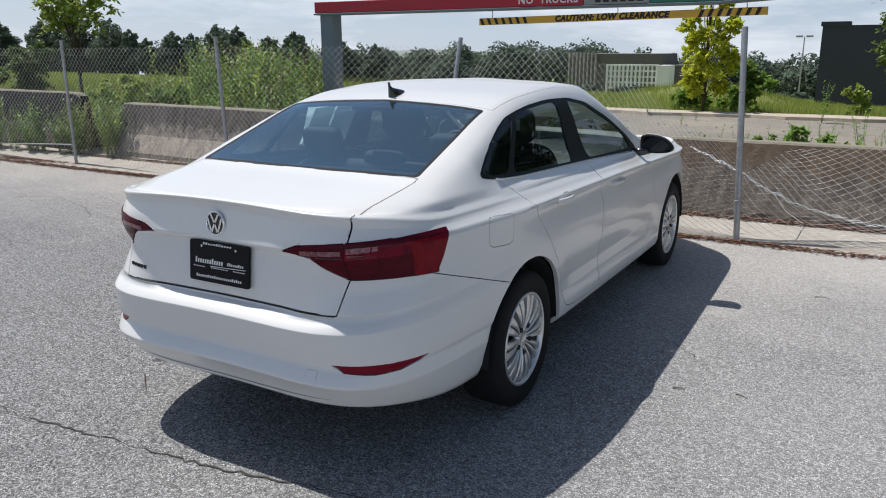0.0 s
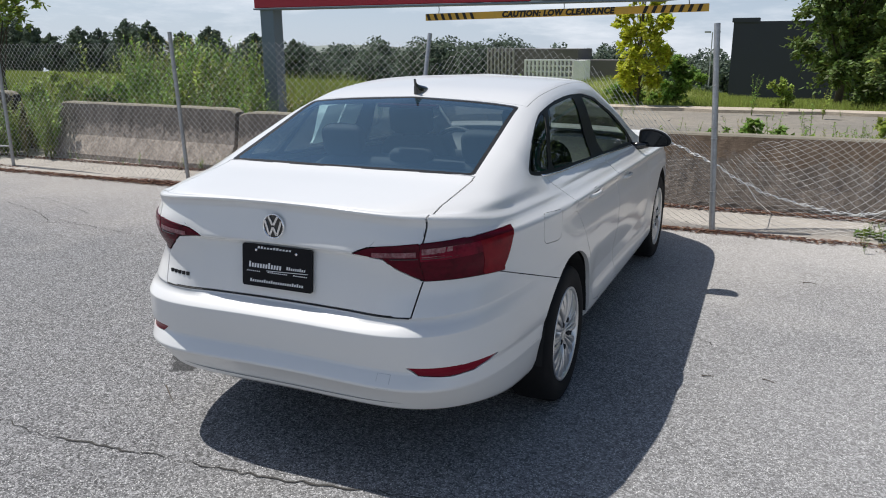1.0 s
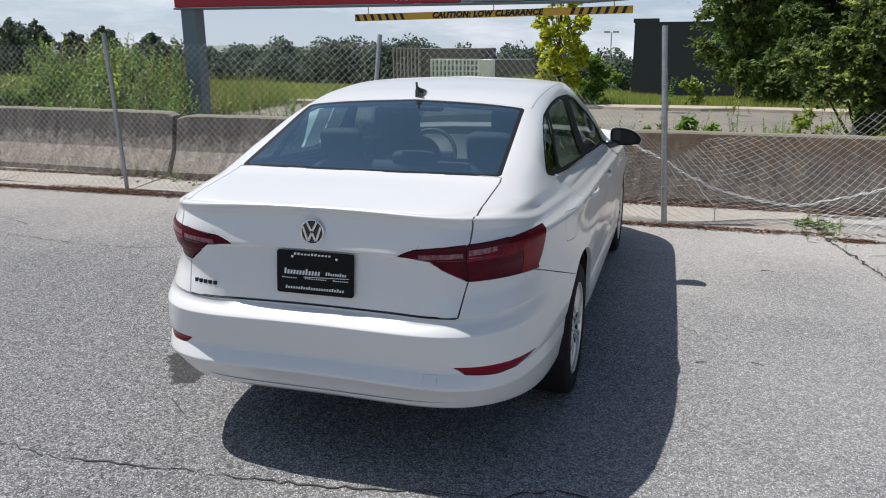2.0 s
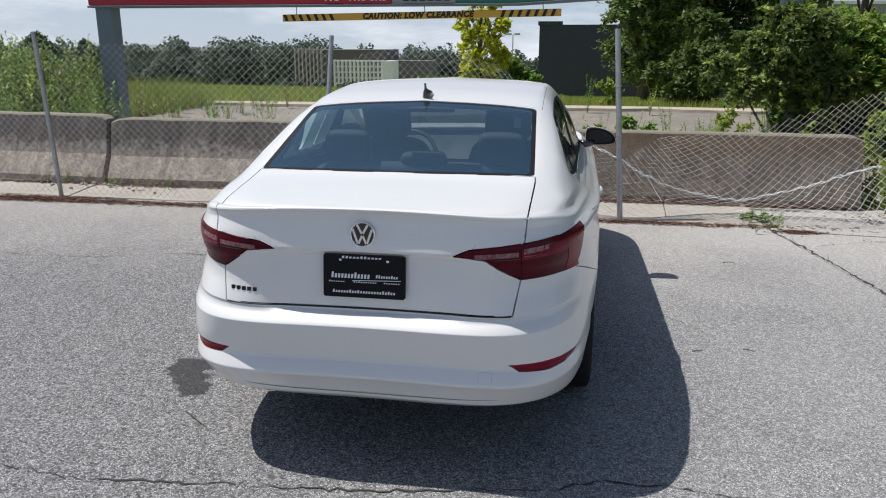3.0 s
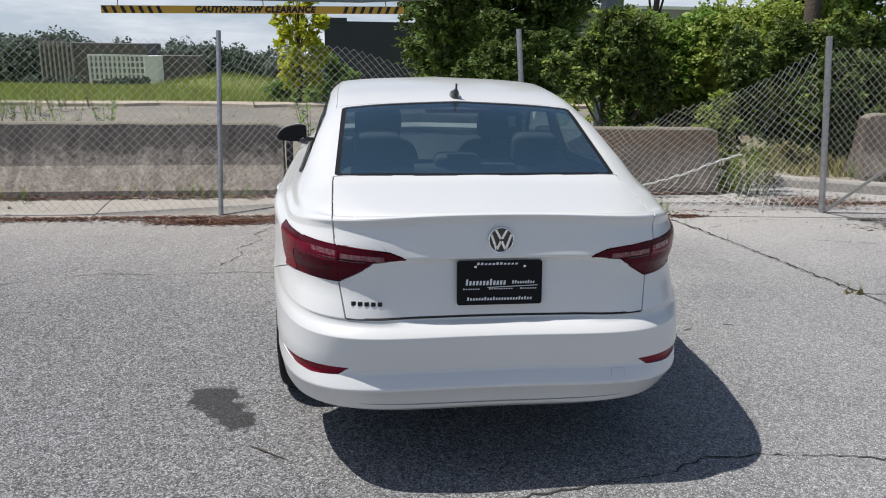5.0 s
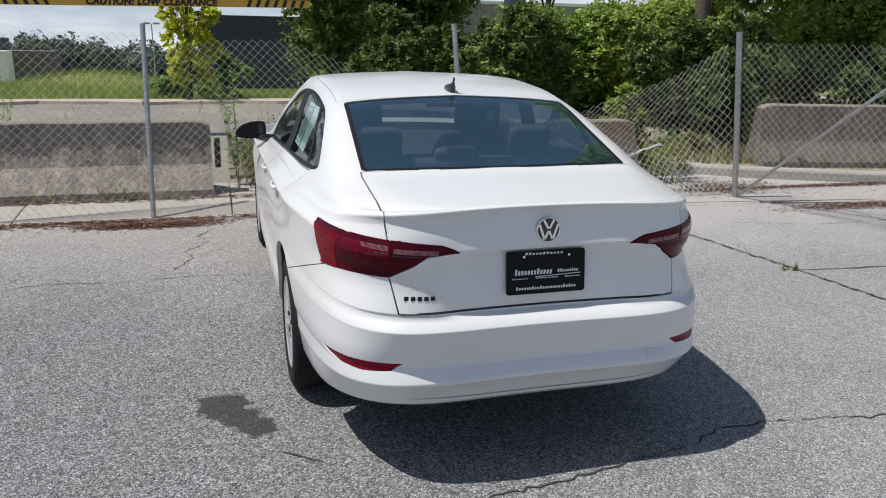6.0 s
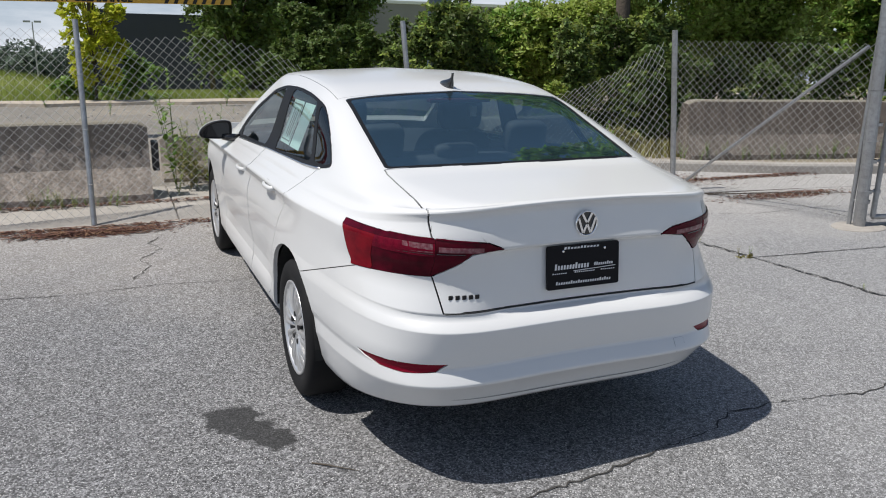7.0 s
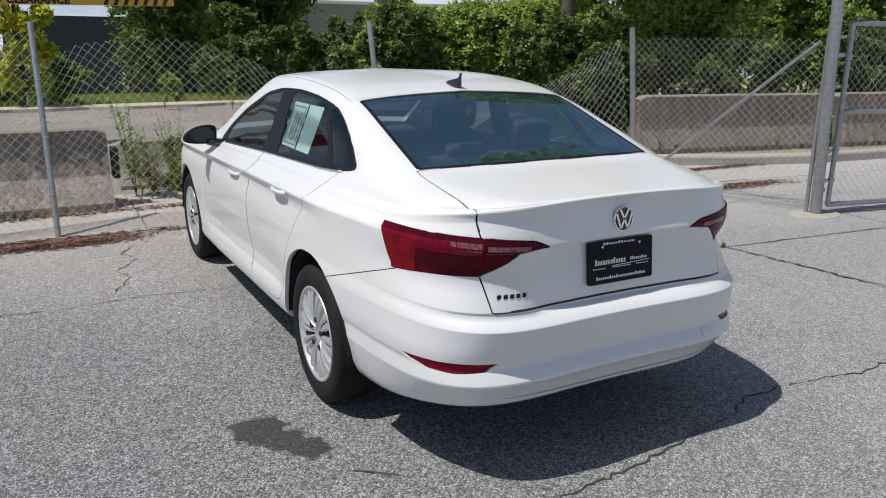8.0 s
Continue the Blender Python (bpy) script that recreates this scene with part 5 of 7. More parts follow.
# number plate with a dealer's insert
tilt = 6.0
PM = Matrix.Translation((0.003, 0.047, 0.811)) @ pose(0, 0, 0, 90 - tilt, 0, 0)
plate = bmesh.new()
prism(plate, [(-0.150, -0.081), (0.150, -0.081), (0.156, -0.075), (0.156, 0.075), (0.150, 0.081), (-0.150, 0.081), (-0.156, 0.075), (-0.156, -0.075)], 0.010, PM)
plate_ob = part("number_plate", plate, M["plate"], boot, "black dealer plate with white print")
rng = random.Random(5)
for x0, x1, y0, y1, gapw in ((-0.125, 0.025, -0.008, 0.014, 0.0125), (0.045, 0.13, -0.004, 0.008, 0.0095), (-0.135, -0.07, -0.024, -0.019, 0.009), (-0.04, 0.05, -0.024, -0.019, 0.009), (0.075, 0.14, -0.024, -0.019, 0.009), (-0.12, 0.125, -0.064, -0.052, 0.0105), (-0.085, 0.075, 0.066, 0.075, 0.014)):
    bm = bmesh.new()
    x = x0
    while x < x1 - gapw * 0.5:
        top = y1 if x == x0 or rng.random() < 0.12 else y0 + (y1 - y0) * 0.72
        prism(bm, [(x, y0), (x + gapw * 0.62, y0), (x + gapw * 0.78, top), (x + gapw * 0.16, top)], 0.001, PM @ Matrix.Translation((0, 0, 0.0102)))
        x += gapw
    part("print_bar", bm, M["white_print"], plate_ob, "white unreadable print")
bm = bmesh.new()
prism(bm, [(-0.045, -0.018), (0.14, -0.012), (0.14, -0.0095), (-0.045, -0.0155)], 0.001, PM @ Matrix.Translation((0, 0, 0.0102)))
part("print_bar", bm, M["white_print"], plate_ob, "white flourish line")
for x in (-0.09, 0.09):
    bm = bmesh.new()
    lathe(bm, [(0.005, 0), (0.005, 0.003), (0.003, 0.004)], PM @ Matrix.Translation((x, 0.06, 0.010)), 10, True)
    part("screw", bm, M["chrome"], plate_ob)

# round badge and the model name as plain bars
EM = Matrix.Translation((0.002, rear_y(0, 0.972) - 0.002, 0.972)) @ pose(0, 0, 0, 86, 0, 0)
bm = bmesh.new()
lathe(bm, [(0.0470, 0.0), (0.0475, 0.006), (0.0455, 0.009), (0.0425, 0.008), (0.0415, 0.004)], EM, 48)
badge = part("badge", bm, M["chrome"], boot, "round chrome badge", smooth=True)
bm = bmesh.new()
lathe(bm, [(0.0420, 0.003), (0.0420, 0.0045), (0.001, 0.0055)], EM, 40, True)
part("badge_disc", bm, M["black_gloss"], badge)
for a, b in (((-0.020, 0.036), (-0.002, 0.004)), ((0.020, 0.036), (0.002, 0.004)), ((-0.036, 0.020), (-0.017, -0.034)), ((0.036, 0.020), (0.017, -0.034)), ((-0.015, -0.034), (-0.001, -0.004)), ((0.015, -0.034), (0.001, -0.004))):
    d = (Vector(b) - Vector(a)).normalized() * 1
    n = Vector((-d.y, d.x)) * 0.0042
    bm = bmesh.new()
    prism(bm, [tuple(Vector(a) - n), tuple(Vector(b) - n), tuple(Vector(b) + n), tuple(Vector(a) + n)], 0.004, EM @ Matrix.Translation((0, 0, 0.005)))
    part("badge_bar", bm, M["chrome"], badge)
for i in range(5):
    x = -0.533 + i * 0.0235
    bm = bmesh.new()
    y = rear_y(x + 0.009, 0.738)
    box(bm, x, x + 0.0165, y - 0.004, y + 0.001, 0.730, 0.746, 0.002)
    part("name_bar", bm, M["alloy_dark"], boot, "chrome model name bar")

# roof aerial
bm = bmesh.new()
rows = []
yb = 1.34
zb = top_at(1, yb)
for t in np.linspace(0, 1, 15):
    h = 0.070 * t
    y0 = yb - 0.075 - 0.012 * t
    nose = 1 / (1 + math.exp((t - 0.50) * 16))
    y1 = y0 + 0.026 + 0.120 * nose - 0.010 * t
    w = 0.021 * nose * (1 - 0.5 * t) + 0.0055
    z = zb - 0.010 + h
    rows.append([(w * math.sin(a), (y0 + y1) / 2 - (y1 - y0) / 2 * math.cos(a), z + (0.012 * math.cos(a) * -0.3 if t == 0 else 0)) for a in np.linspace(0, 2 * math.pi, 17)])
vs = grid(bm, rows)
bm.faces.new(vs[-1][:-1])
bmesh.ops.remove_doubles(bm, verts=bm.verts, dist=0.0002)
bmesh.ops.recalc_face_normals(bm, faces=bm.faces)
part("roof_aerial", bm, M["black_gloss"], car, "black shark-fin aerial", smooth=True)

# door handles
for s in (-1, 1):
    for (name, ob), y, z in zip([d for d in door_obs if True][0 if s < 0 else 1 :: 2], (1.45, 2.335), (0.905, 0.855)):
        xo = side_x(y, z)
        bm = bmesh.new()
        tube(bm, [(s * (xo + o), y + dy, z - dy * 0.035) for dy, o in ((-0.105, -0.006), (-0.092, 0.010), (-0.05, 0.017), (0.0, 0.019), (0.05, 0.017), (0.092, 0.010), (0.105, -0.006))], 0.0095, 10)
        for v in bm.verts:
            v.co.z = z + (v.co.z - z) * 1.15
        part("door_handle", bm, M["paint"], ob, smooth=True)
        bm = bmesh.new()
        lathe(bm, [(0.052, 0.0005), (0.046, 0.0015), (0.001, 0.0010)], Matrix.Translation((s * (xo - 0.001), y + 0.01, z)) @ pose(0, 0, 0, 0, 90 * s, 0) @ Matrix.Diagonal((0.62, 1.35, 1, 1)), 24)
        part("handle_cup", bm, M["paint"], ob, smooth=True)

# chrome strip under the side windows
for s in (-1, 1):
    bm = bmesh.new()
    pts = []
    for y in np.linspace(0.945, 2.86, 30):
        zz = float(np.interp(y, [0.89, 0.97, 1.20, 2.0, 2.9], [1.080, 1.066, 1.048, 1.014, 0.966])) - 0.004
        xb = float(np.interp(zz, [top_at(7, y), top_at(5, y)], [top_at(6, y), top_at(4, y)]))
        pts.append((s * (xb + 0.004), y, zz))
    tube(bm, pts, 0.0045, 6)
    part("window_strip", bm, M["chrome"], car, smooth=True)

# wing mirrors
for s in (-1, 1):
    mx, my, mz = s * 0.925, 2.96, 1.00
    bm = bmesh.new()
    face = rounded([(-0.098, -0.046), (-0.102, 0.046), (-0.086, 0.066), (-0.02, 0.066), (0.05, 0.048), (0.094, 0.012), (0.106, -0.020), (0.092, -0.042), (0.0, -0.052)])
    shape = lambda k, y: [(mx + s * (x * k + (1 - k) * -0.01), my + y + 0.10 * (x + 0.11) * 0.25, mz + z * k) for x, z in face + face[:1]]
    vs = grid(bm, [shape(k, y) for k, y in ((0.80, -0.020), (0.84, -0.029), (0.95, -0.033), (1.0, -0.026), (1.0, 0.006), (0.97, 0.030), (0.86, 0.062), (0.66, 0.086), (0.35, 0.100))])
    bm.faces.new(vs[-1][:-1])
    bmesh.ops.remove_doubles(bm, verts=bm.verts, dist=0.0002)
    bmesh.ops.recalc_face_normals(bm, faces=bm.faces)
    mirror = part("wing_mirror", bm, M["black_trim"], car, "black wing mirror", smooth=True)
    bm = bmesh.new()
    grid(bm, [shape(k, y) for k, y in ((1.012, 0.012), (1.03, 0.014), (1.03, 0.020), (0.99, 0.034), (0.88, 0.066), (0.68, 0.090), (0.37, 0.104), (0.01, 0.107))])
    bmesh.ops.recalc_face_normals(bm, faces=bm.faces)
    part("mirror_cap", bm, M["paint"], mirror, "white mirror cap", smooth=True)
    bm = bmesh.new()
    bm.faces.new([bm.verts.new(p) for p in shape(0.83, -0.0225)[:-1]])
    part("mirror_glass", bm, M["mirror"], mirror, "dark mirror glass")
    bm = bmesh.new()
    tube(bm, [(s * 0.77, 2.93, 0.952), (s * 0.84, 2.94, 0.955), (s * 0.88, 2.96, 0.965)], 0.026, 10)
    part("mirror_arm", bm, M["black_gloss"], mirror, smooth=True)

# price papers inside the left rear door window
for y0, y1, key in ((1.45, 1.64, "paper"), (1.66, 1.87, "paper")):
    bm = bmesh.new()
    rows = []
    for z in np.linspace(1.07 if key else 0, 1.285, 6):
        row = []
        for y in np.linspace(y0, y1, 5):
            xb = float(np.interp(z, [top_at(7, y), top_at(5, y)], [top_at(6, y), top_at(4, y)])) - 0.016
            row.append((-xb, y + (z - 1.18) * 0.12, z))
        rows.append(row)
    grid(bm, rows)
    sheet_ob = part("window_paper", bm, M["paper"], car, "white paper sheet inside the window")
    if y0 > 1.5:
        for a, b, c, d in ((0.06, 0.94, 0.90, 0.93), (0.06, 0.94, 0.07, 0.10), (0.06, 0.10, 0.07, 0.93), (0.90, 0.94, 0.07, 0.93), (0.25, 0.32, 0.2, 0.8), (0.42, 0.48, 0.15, 0.75), (0.6, 0.66, 0.2, 0.8)):
            bm = bmesh.new()
            rows = []
            for w in np.linspace(c, d, 5):
                z = 1.07 + (1.285 - 1.07) * w
                row = []
                for u in (a, b):
                    y = y0 + (y1 - y0) * u
                    xb = float(np.interp(z, [top_at(7, y), top_at(5, y)], [top_at(6, y), top_at(4, y)])) - 0.014
                    row.append((-xb, y + (z - 1.18) * 0.12, z))
                rows.append(row)
            grid(bm, rows)
            part("print_bar", bm, M["sign_grey"], sheet_ob, "grey unreadable print")

# ---- wheels ----
def wheel_at(hx, hy, side):
    """A tyre on a silver alloy rim with twenty thin spokes. The axle lies along x; side is +1 for the right."""
    W = Matrix.Translation((hx, hy, HUB_Z)) @ pose(0, 0, 0, 0, 90 * side, 0)
    bm = bmesh.new()
    prof = [(0.212, -0.085), (0.245, -0.102), (0.285, -0.103), (0.305, -0.094), (0.315, -0.080), (TYRE_R, -0.045), (TYRE_R, 0.045), (0.315, 0.080), (0.305, 0.094), (0.288, 0.102), (0.270, 0.1045), (0.250, 0.103), (0.226, 0.096), (0.214, 0.088)]
    lathe(bm, prof, W, 64)
    # tread grooves
    wheel = part("wheel", bm, M["rubber"], car, "black tyre on a silver rim", smooth=True)
    bm = bmesh.new()
    lathe(bm, [(0.216, 0.080), (0.220, 0.096), (0.214, 0.099), (0.206, 0.094), (0.200, 0.070), (0.195, 0.0), (0.195, -0.08)], W, 64)
    part("rim", bm, M["alloy"], wheel, "silver alloy rim", smooth=True)
    # a near-black disc paints in the shade behind the spokes
    bm = bmesh.new()
    lathe(bm, [(0.198, 0.02), (0.16, 0.030), (0.001, 0.034)], W, 48)
    part("brake_shadow_disc", bm, M["alloy_dark"], wheel, "dark disc for the shade behind the spokes")
    bm = bmesh.new()
    lathe(bm, [(0.199, 0.074), (0.185, 0.070), (0.14, 0.066), (0.112, 0.060), (0.104, 0.045)], W, 64)
    part("rim_face", bm, M["alloy_dark"], wheel, "dark rim well", smooth=True)
    for i in range(20):
        a = 2 * math.pi * (i + 0.5) / 20 + (-0.030 if i % 2 else 0.030)
        bm = bmesh.new()
        rows = []
        for t in np.linspace(0, 1, 7):
            r = 0.040 + 0.165 * t
            half = 0.0046 + 0.0190 * t**1.15
            h = 0.078 + 0.014 * math.sin(math.pi * min(1, t * 0.9)) + (0.004 * t)
            row = []
            for u, dz in ((-1.0, -0.030), (-0.85, 0.0), (-0.40, 0.004), (0.40, 0.004), (0.85, 0.0), (1.0, -0.030)):
                row.append(W @ Vector((r * math.cos(a) - half * u * math.sin(a), r * math.sin(a) + half * u * math.cos(a), h + dz)))
            rows.append(row)
        grid(bm, rows)
        bmesh.ops.recalc_face_normals(bm, faces=bm.faces)
        part("spoke", bm, M["alloy"], wheel)
    bm = bmesh.new()
    lathe(bm, [(0.052, 0.055), (0.050, 0.078), (0.034, 0.084), (0.030, 0.078), (0.001, 0.079)], W, 32)
    part("hub_cap", bm, M["alloy"], wheel, smooth=True)
    for i in range(5):
        a = 2 * math.pi * i / 5
        bm = bmesh.new()
        lathe(bm, [(0.013, 0.072), (0.013, 0.0935), (0.009, 0.094), (0.001, 0.085)], W @ Matrix.Translation((0.066 * math.cos(a), 0.066 * math.sin(a), 0.0)), 8)
        part("wheel_bolt", bm, M["black_matt"], wheel)
    return wheel


for side in (-1, 1):
    for hy in HUB_Y:
        wheel_at(side * WHEEL_X, hy, side)
        bm = bmesh.new()
        rows = []
        for a in np.linspace(-0.04, math.pi + 0.04, 26):
            rows.append([(side * x, hy + (ARCH_R - 0.002 + (0.0 if x > 0.6 else 0.0)) * math.cos(a), 0.318 + (ARCH_R - 0.002) * math.sin(a)) for x in (0.52, 0.70, 0.862)])
        vs = grid(bm, rows)
        bm.faces.new([r[0] for r in vs])
        part("wheel_arch_liner", bm, M["under"], car)

# underside
bm = bmesh.new()
box(bm, -0.56, 0.56, 0.42, 4.45, 0.18, 0.32, 0.02)
part("underbody", bm, M["under"], car)
for y0, y1, w in ((0.40, 0.66, 0.66), (1.45, 3.34, 0.78), (4.13, 4.4, 0.6)):
    bm = bmesh.new()
    box(bm, -w, w, y0, y1, 0.22 if y0 < 1 else 0.205, 0.33, 0.01)
    part("undertray", bm, M["under"], car)
bm = bmesh.new()
low = [p for p in LEVELS[0] if p[1] < 0.7]
ring_pts = [(-x, y, z) for x, y, z in low[::-1]] + low
grid(bm, [ring_pts, [(x * 0.86, 0.30 + (y - 0.1) * 0.5, 0.305) for x, y, z in ring_pts]])
part("rear_valance", bm, M["under"], car)
# ---- cabin ----
bm = bmesh.new()
box(bm, -0.64, 0.64, 0.17, 0.45, 0.36, 0.40, 0.01)
box(bm, -0.72, 0.72, 0.46, 0.66, 0.36, 0.40, 0.01)
box(bm, -0.54, 0.54, 0.665, 1.2, 0.36, 0.40, 0.01)
part("boot_floor", bm, M["interior"], car)
for s in (-1, 1):
    bm = bmesh.new()
    grid(bm, [[(s * x, y, z) for x, y in ((0.62, 0.2), (0.66, 0.45), (0.67, 0.72), (0.72, 1.2))] for z in (0.38, 0.95)])
    part("boot_lining", bm, M["interior"], car)
bm = bmesh.new()
box(bm, -0.70, 0.70, 1.15, 3.25, 0.30, 0.34)
for s in (-1, 1):
    rows = []
    for z in (0.33, 0.6, 0.95):
        rows.append([(s * (0.73 if z < 0.9 else 0.74), y, z if z < 0.9 else float(np.interp(y, [0.9, 3.0], [1.03, 0.945]))) for y in np.linspace(1.2, 3.1, 8)])
    grid(bm, rows)
part("cabin_trim", bm, M["interior"], car)
bm = bmesh.new()
rows = []
for y in np.linspace(0.565, 1.30, 8):
    rows.append([(x, y, 1.035 - 0.02 * (y - 0.6) - 0.03 * (abs(x) / 0.66) ** 4) for x in np.linspace(-0.68, 0.68, 9)])
grid(bm, rows)
bmesh.ops.solidify(bm, geom=bm.faces[:], thickness=0.02)
part("parcel_shelf", bm, M["interior"], car)
bm = bmesh.new()
rows = []
for y in np.linspace(1.24, 2.38, 14):
    e, r = (top_at(2, y), top_at(3, y)), (top_at(4, y), top_at(5, y))
    rows.append([(x, y, float(np.interp(abs(x), [0, e[0], r[0]], [top_at(1, y), e[1], r[1]])) - 0.03) for x in np.linspace(-r[0], r[0], 13)])
grid(bm, rows)
part("headliner", bm, M["liner"], car)


def pad(bm, cx, cy, cz, sx, sy, sz, lean=0.0, power=4.5):
    """A rounded cushion."""
    made = bmesh.ops.create_uvsphere(bm, u_segments=28, v_segments=18, radius=1)["verts"]
    q = 2 / power
    for v in made:
        c = [math.copysign(abs(k) ** q, k) for k in v.co]
        p = Vector((c[0] * sx, c[1] * sy, c[2] * sz))
        v.co = Matrix.Translation((cx, cy, cz)) @ pose(0, 0, 0, lean, 0, 0) @ p
    return bm


for x in (-0.36, 0.36):
    seat = part("front_seat", pad(bmesh.new(), x, 2.08, 0.77, 0.25, 0.075, 0.32, 14), M["seat"], car, "dark cloth front seat", smooth=True)
    part("headrest", pad(bmesh.new(), x, 1.955, 1.185, 0.135, 0.055, 0.095, 10), M["seat"], seat, smooth=True)
    part("seat_cushion", pad(bmesh.new(), x, 2.36, 0.50, 0.25, 0.28, 0.10, 6), M["seat"], seat, smooth=True)
    for dx in (-0.06, 0.06):
        part("headrest_post", tube(bmesh.new(), [(x + dx, 1.99, 1.02), (x + dx, 1.965, 1.13)], 0.007, 6), M["chrome"], seat)
bench = part("rear_seat", pad(bmesh.new(), 0, 1.30, 0.78, 0.66, 0.09, 0.30, 16, 4), M["seat"], car, "dark cloth rear bench", smooth=True)
for x in (-0.42, 0.0, 0.42):
    part("headrest", pad(bmesh.new(), x * 0.93, 1.215, 1.135 if x else 1.06, 0.115, 0.045, 0.085 if x else 0.055, 14), M["seat"], bench, smooth=True)
bm = bmesh.new()
rows = []
for t in np.linspace(0, 1, 8):
    rows.append([(x, 2.78 + 0.45 * t, 0.80 + 0.17 * math.sin(t * 1.9) - 0.02 * (x / 0.7) ** 2 + (0.035 if -0.6 < x < -0.2 and 0.2 < t < 0.7 else 0)) for x in np.linspace(-0.72, 0.72, 17)])
grid(bm, rows)
part("dashboard", bm, M["interior"], car, smooth=True)
bm = bmesh.new()
SW = Matrix.Translation((-0.37, 2.62, 0.88)) @ pose(0, 0, 0, 68, 0, 0)
tube(bm, [SW @ Vector((0.18 * math.cos(a), 0.18 * math.sin(a), 0)) for a in np.linspace(0, 2 * math.pi, 33)], 0.015, 8, False)
box(bm, -0.17, 0.17, -0.03, 0.03, -0.02, 0.02, 0.008, SW)
part("steering_wheel", bm, M["interior"], car, smooth=True)
bm = bmesh.new()
box(bm, -0.12, 0.12, 2.62, 2.66, 1.26, 1.33, 0.01)
part("rear_view_mirror", bm, M["black_gloss"], car)
bm = bmesh.new()
box(bm, -0.16, 0.16, 1.16, 1.20, 1.315, 1.333, 0.004)
part("third_brake_light", bm, M["red_dark"], car)
bm = bmesh.new()
box(bm, 0.40, 0.44, 1.888, 1.890, 1.17, 1.23)
part("paper_tag", bm, M["white_print"], car, "small white paper tag")
bm = bmesh.new()
tube(bm, [(-0.28, 0.66, 1.045), (-0.25, 0.72, 1.075), (0.0, 0.74, 1.083), (0.25, 0.72, 1.075), (0.28, 0.66, 1.045)], 0.007, 6)
part("shelf_moulding", bm, M["liner"], car)

# ---- chain-link fence ----
def post(x, y, top, r, label, lean=(0.0, 0.0), z0=-0.03, category="fence post", cap=True, group="fence posts"):
    bm = bmesh.new()
    tube(bm, [(x, y, z0), (x + lean[0] * 0.5, y + lean[1] * 0.5, top * 0.5), (x + lean[0], y + lean[1], top)], r, 14)
    ob = thing("fence_post", bm, M["galv"], label, category, group, smooth=False)
    for z in (0.35, 0.80, 1.25):
        if z < top - 0.2:
            bm = bmesh.new()
            cx, cy = x + lean[0] * z / top, y + lean[1] * z / top
            loop = [(cx + (r + 0.0025) * math.sin(a), cy - (r + 0.0025) * math.cos(a), z) for a in np.linspace(0, 2 * math.pi, 13)]
            tube(bm, loop + [(cx + 0.012, cy - r - 0.010, z + 0.004), (cx + 0.024, cy - r - 0.014, z + 0.008)], 0.0028, 5)
            part("tie_wire", bm, M["galv"], ob)
    return ob


POSTS = [(-10.95, 4.98), (-7.82, 4.93), (-4.72, 4.83), (-1.745, 4.755), (1.205, 4.715), (4.25, 4.595)]
TALL = "thin galvanised steel fence post set in concrete"
post(*POSTS[0], 1.70, 0.022, TALL)
post(*POSTS[1], 1.72, 0.022, TALL)
post(*POSTS[2], 1.74, 0.023, TALL, (-0.10, 0.02))
post(*POSTS[3], 1.70, 0.023, TALL, (0.0, 0.50))
post(*POSTS[4], 1.76, 0.026, "galvanised fence post beside the torn mesh", (-0.115, 0.18))
post(*POSTS[5], 1.74, 0.030, "galvanised corner post at the fence's end", (-0.215, -0.04))


def chain_link(name, place, u_len, w_len, pitch=0.080, wire=0.0017, seed=0, label="", parent=None, key="wire"):
    """Woven wire: zigzag wires side by side, each hooked into the next. place(u, w) turns metres along and up the sheet into the world."""
    rng = np.random.default_rng(seed)
    half = pitch / 2
    cols, rows = int(u_len / half), int(w_len / half)
    cos, faces = [], []
    for c in range(cols):
        pts = []
        for r in range(rows + 1):
            # each wire swings half a mesh to one side and the other
            u = (c + 0.5 + (0.5 if (r + c) % 2 else -0.5)) * half
            bulge = wire * (1.6 if (r + c) % 2 else -1.6)
            p = place(min(u, u_len), r * half)
            pts.append((p[0] + rng.normal(0, 0.0012), p[1] + bulge, p[2] + rng.normal(0, 0.0012)))
        base = len(cos)
        for i, (x, y, z) in enumerate(pts):
            cos += [(x - wire, y - wire * 0.6, z), (x + wire, y - wire * 0.6, z), (x, y + wire, z)]
            if i:
                a, b = base + 3 * (i - 1), base + 3 * i
                faces += [(a, a + 1, b + 1, b), (a + 1, a + 2, b + 2, b + 1), (a + 2, a, b, b + 2)]
    ob = shell_of(cos, faces, name, [M[key]])
    return tagged(ob, label, "chain-link fence", "fence panels" if parent is None else "", "")


def straight(a, b, top_a=1.62, top_b=1.62, low=0.04, wave=0.02):
    L = math.hypot(b[0] - a[0], b[1] - a[1])

    def place(u, w):
        t = u / L
        top = top_a + (top_b - top_a) * t
        z = low + (top - low) * w / 1.62
        return (a[0] + (b[0] - a[0]) * t, a[1] + (b[1] - a[1]) * t + 0.03 + wave * math.sin(t * 7 + w * 2), z)

    return place, L


for i in range(3):
    place, L = straight(POSTS[i], POSTS[i + 1], 1.64, 1.64)
    if i == 2:
        upright = place
        place = lambda u, w: (upright(u, w)[0], upright(u, w)[1] + 0.48 * (u / L) ** 1.6 * w / 1.7, upright(u, w)[2])
    chain_link("chain_link_panel", place, L, 1.62, seed=i, label="grey galvanised chain-link mesh between steel posts")

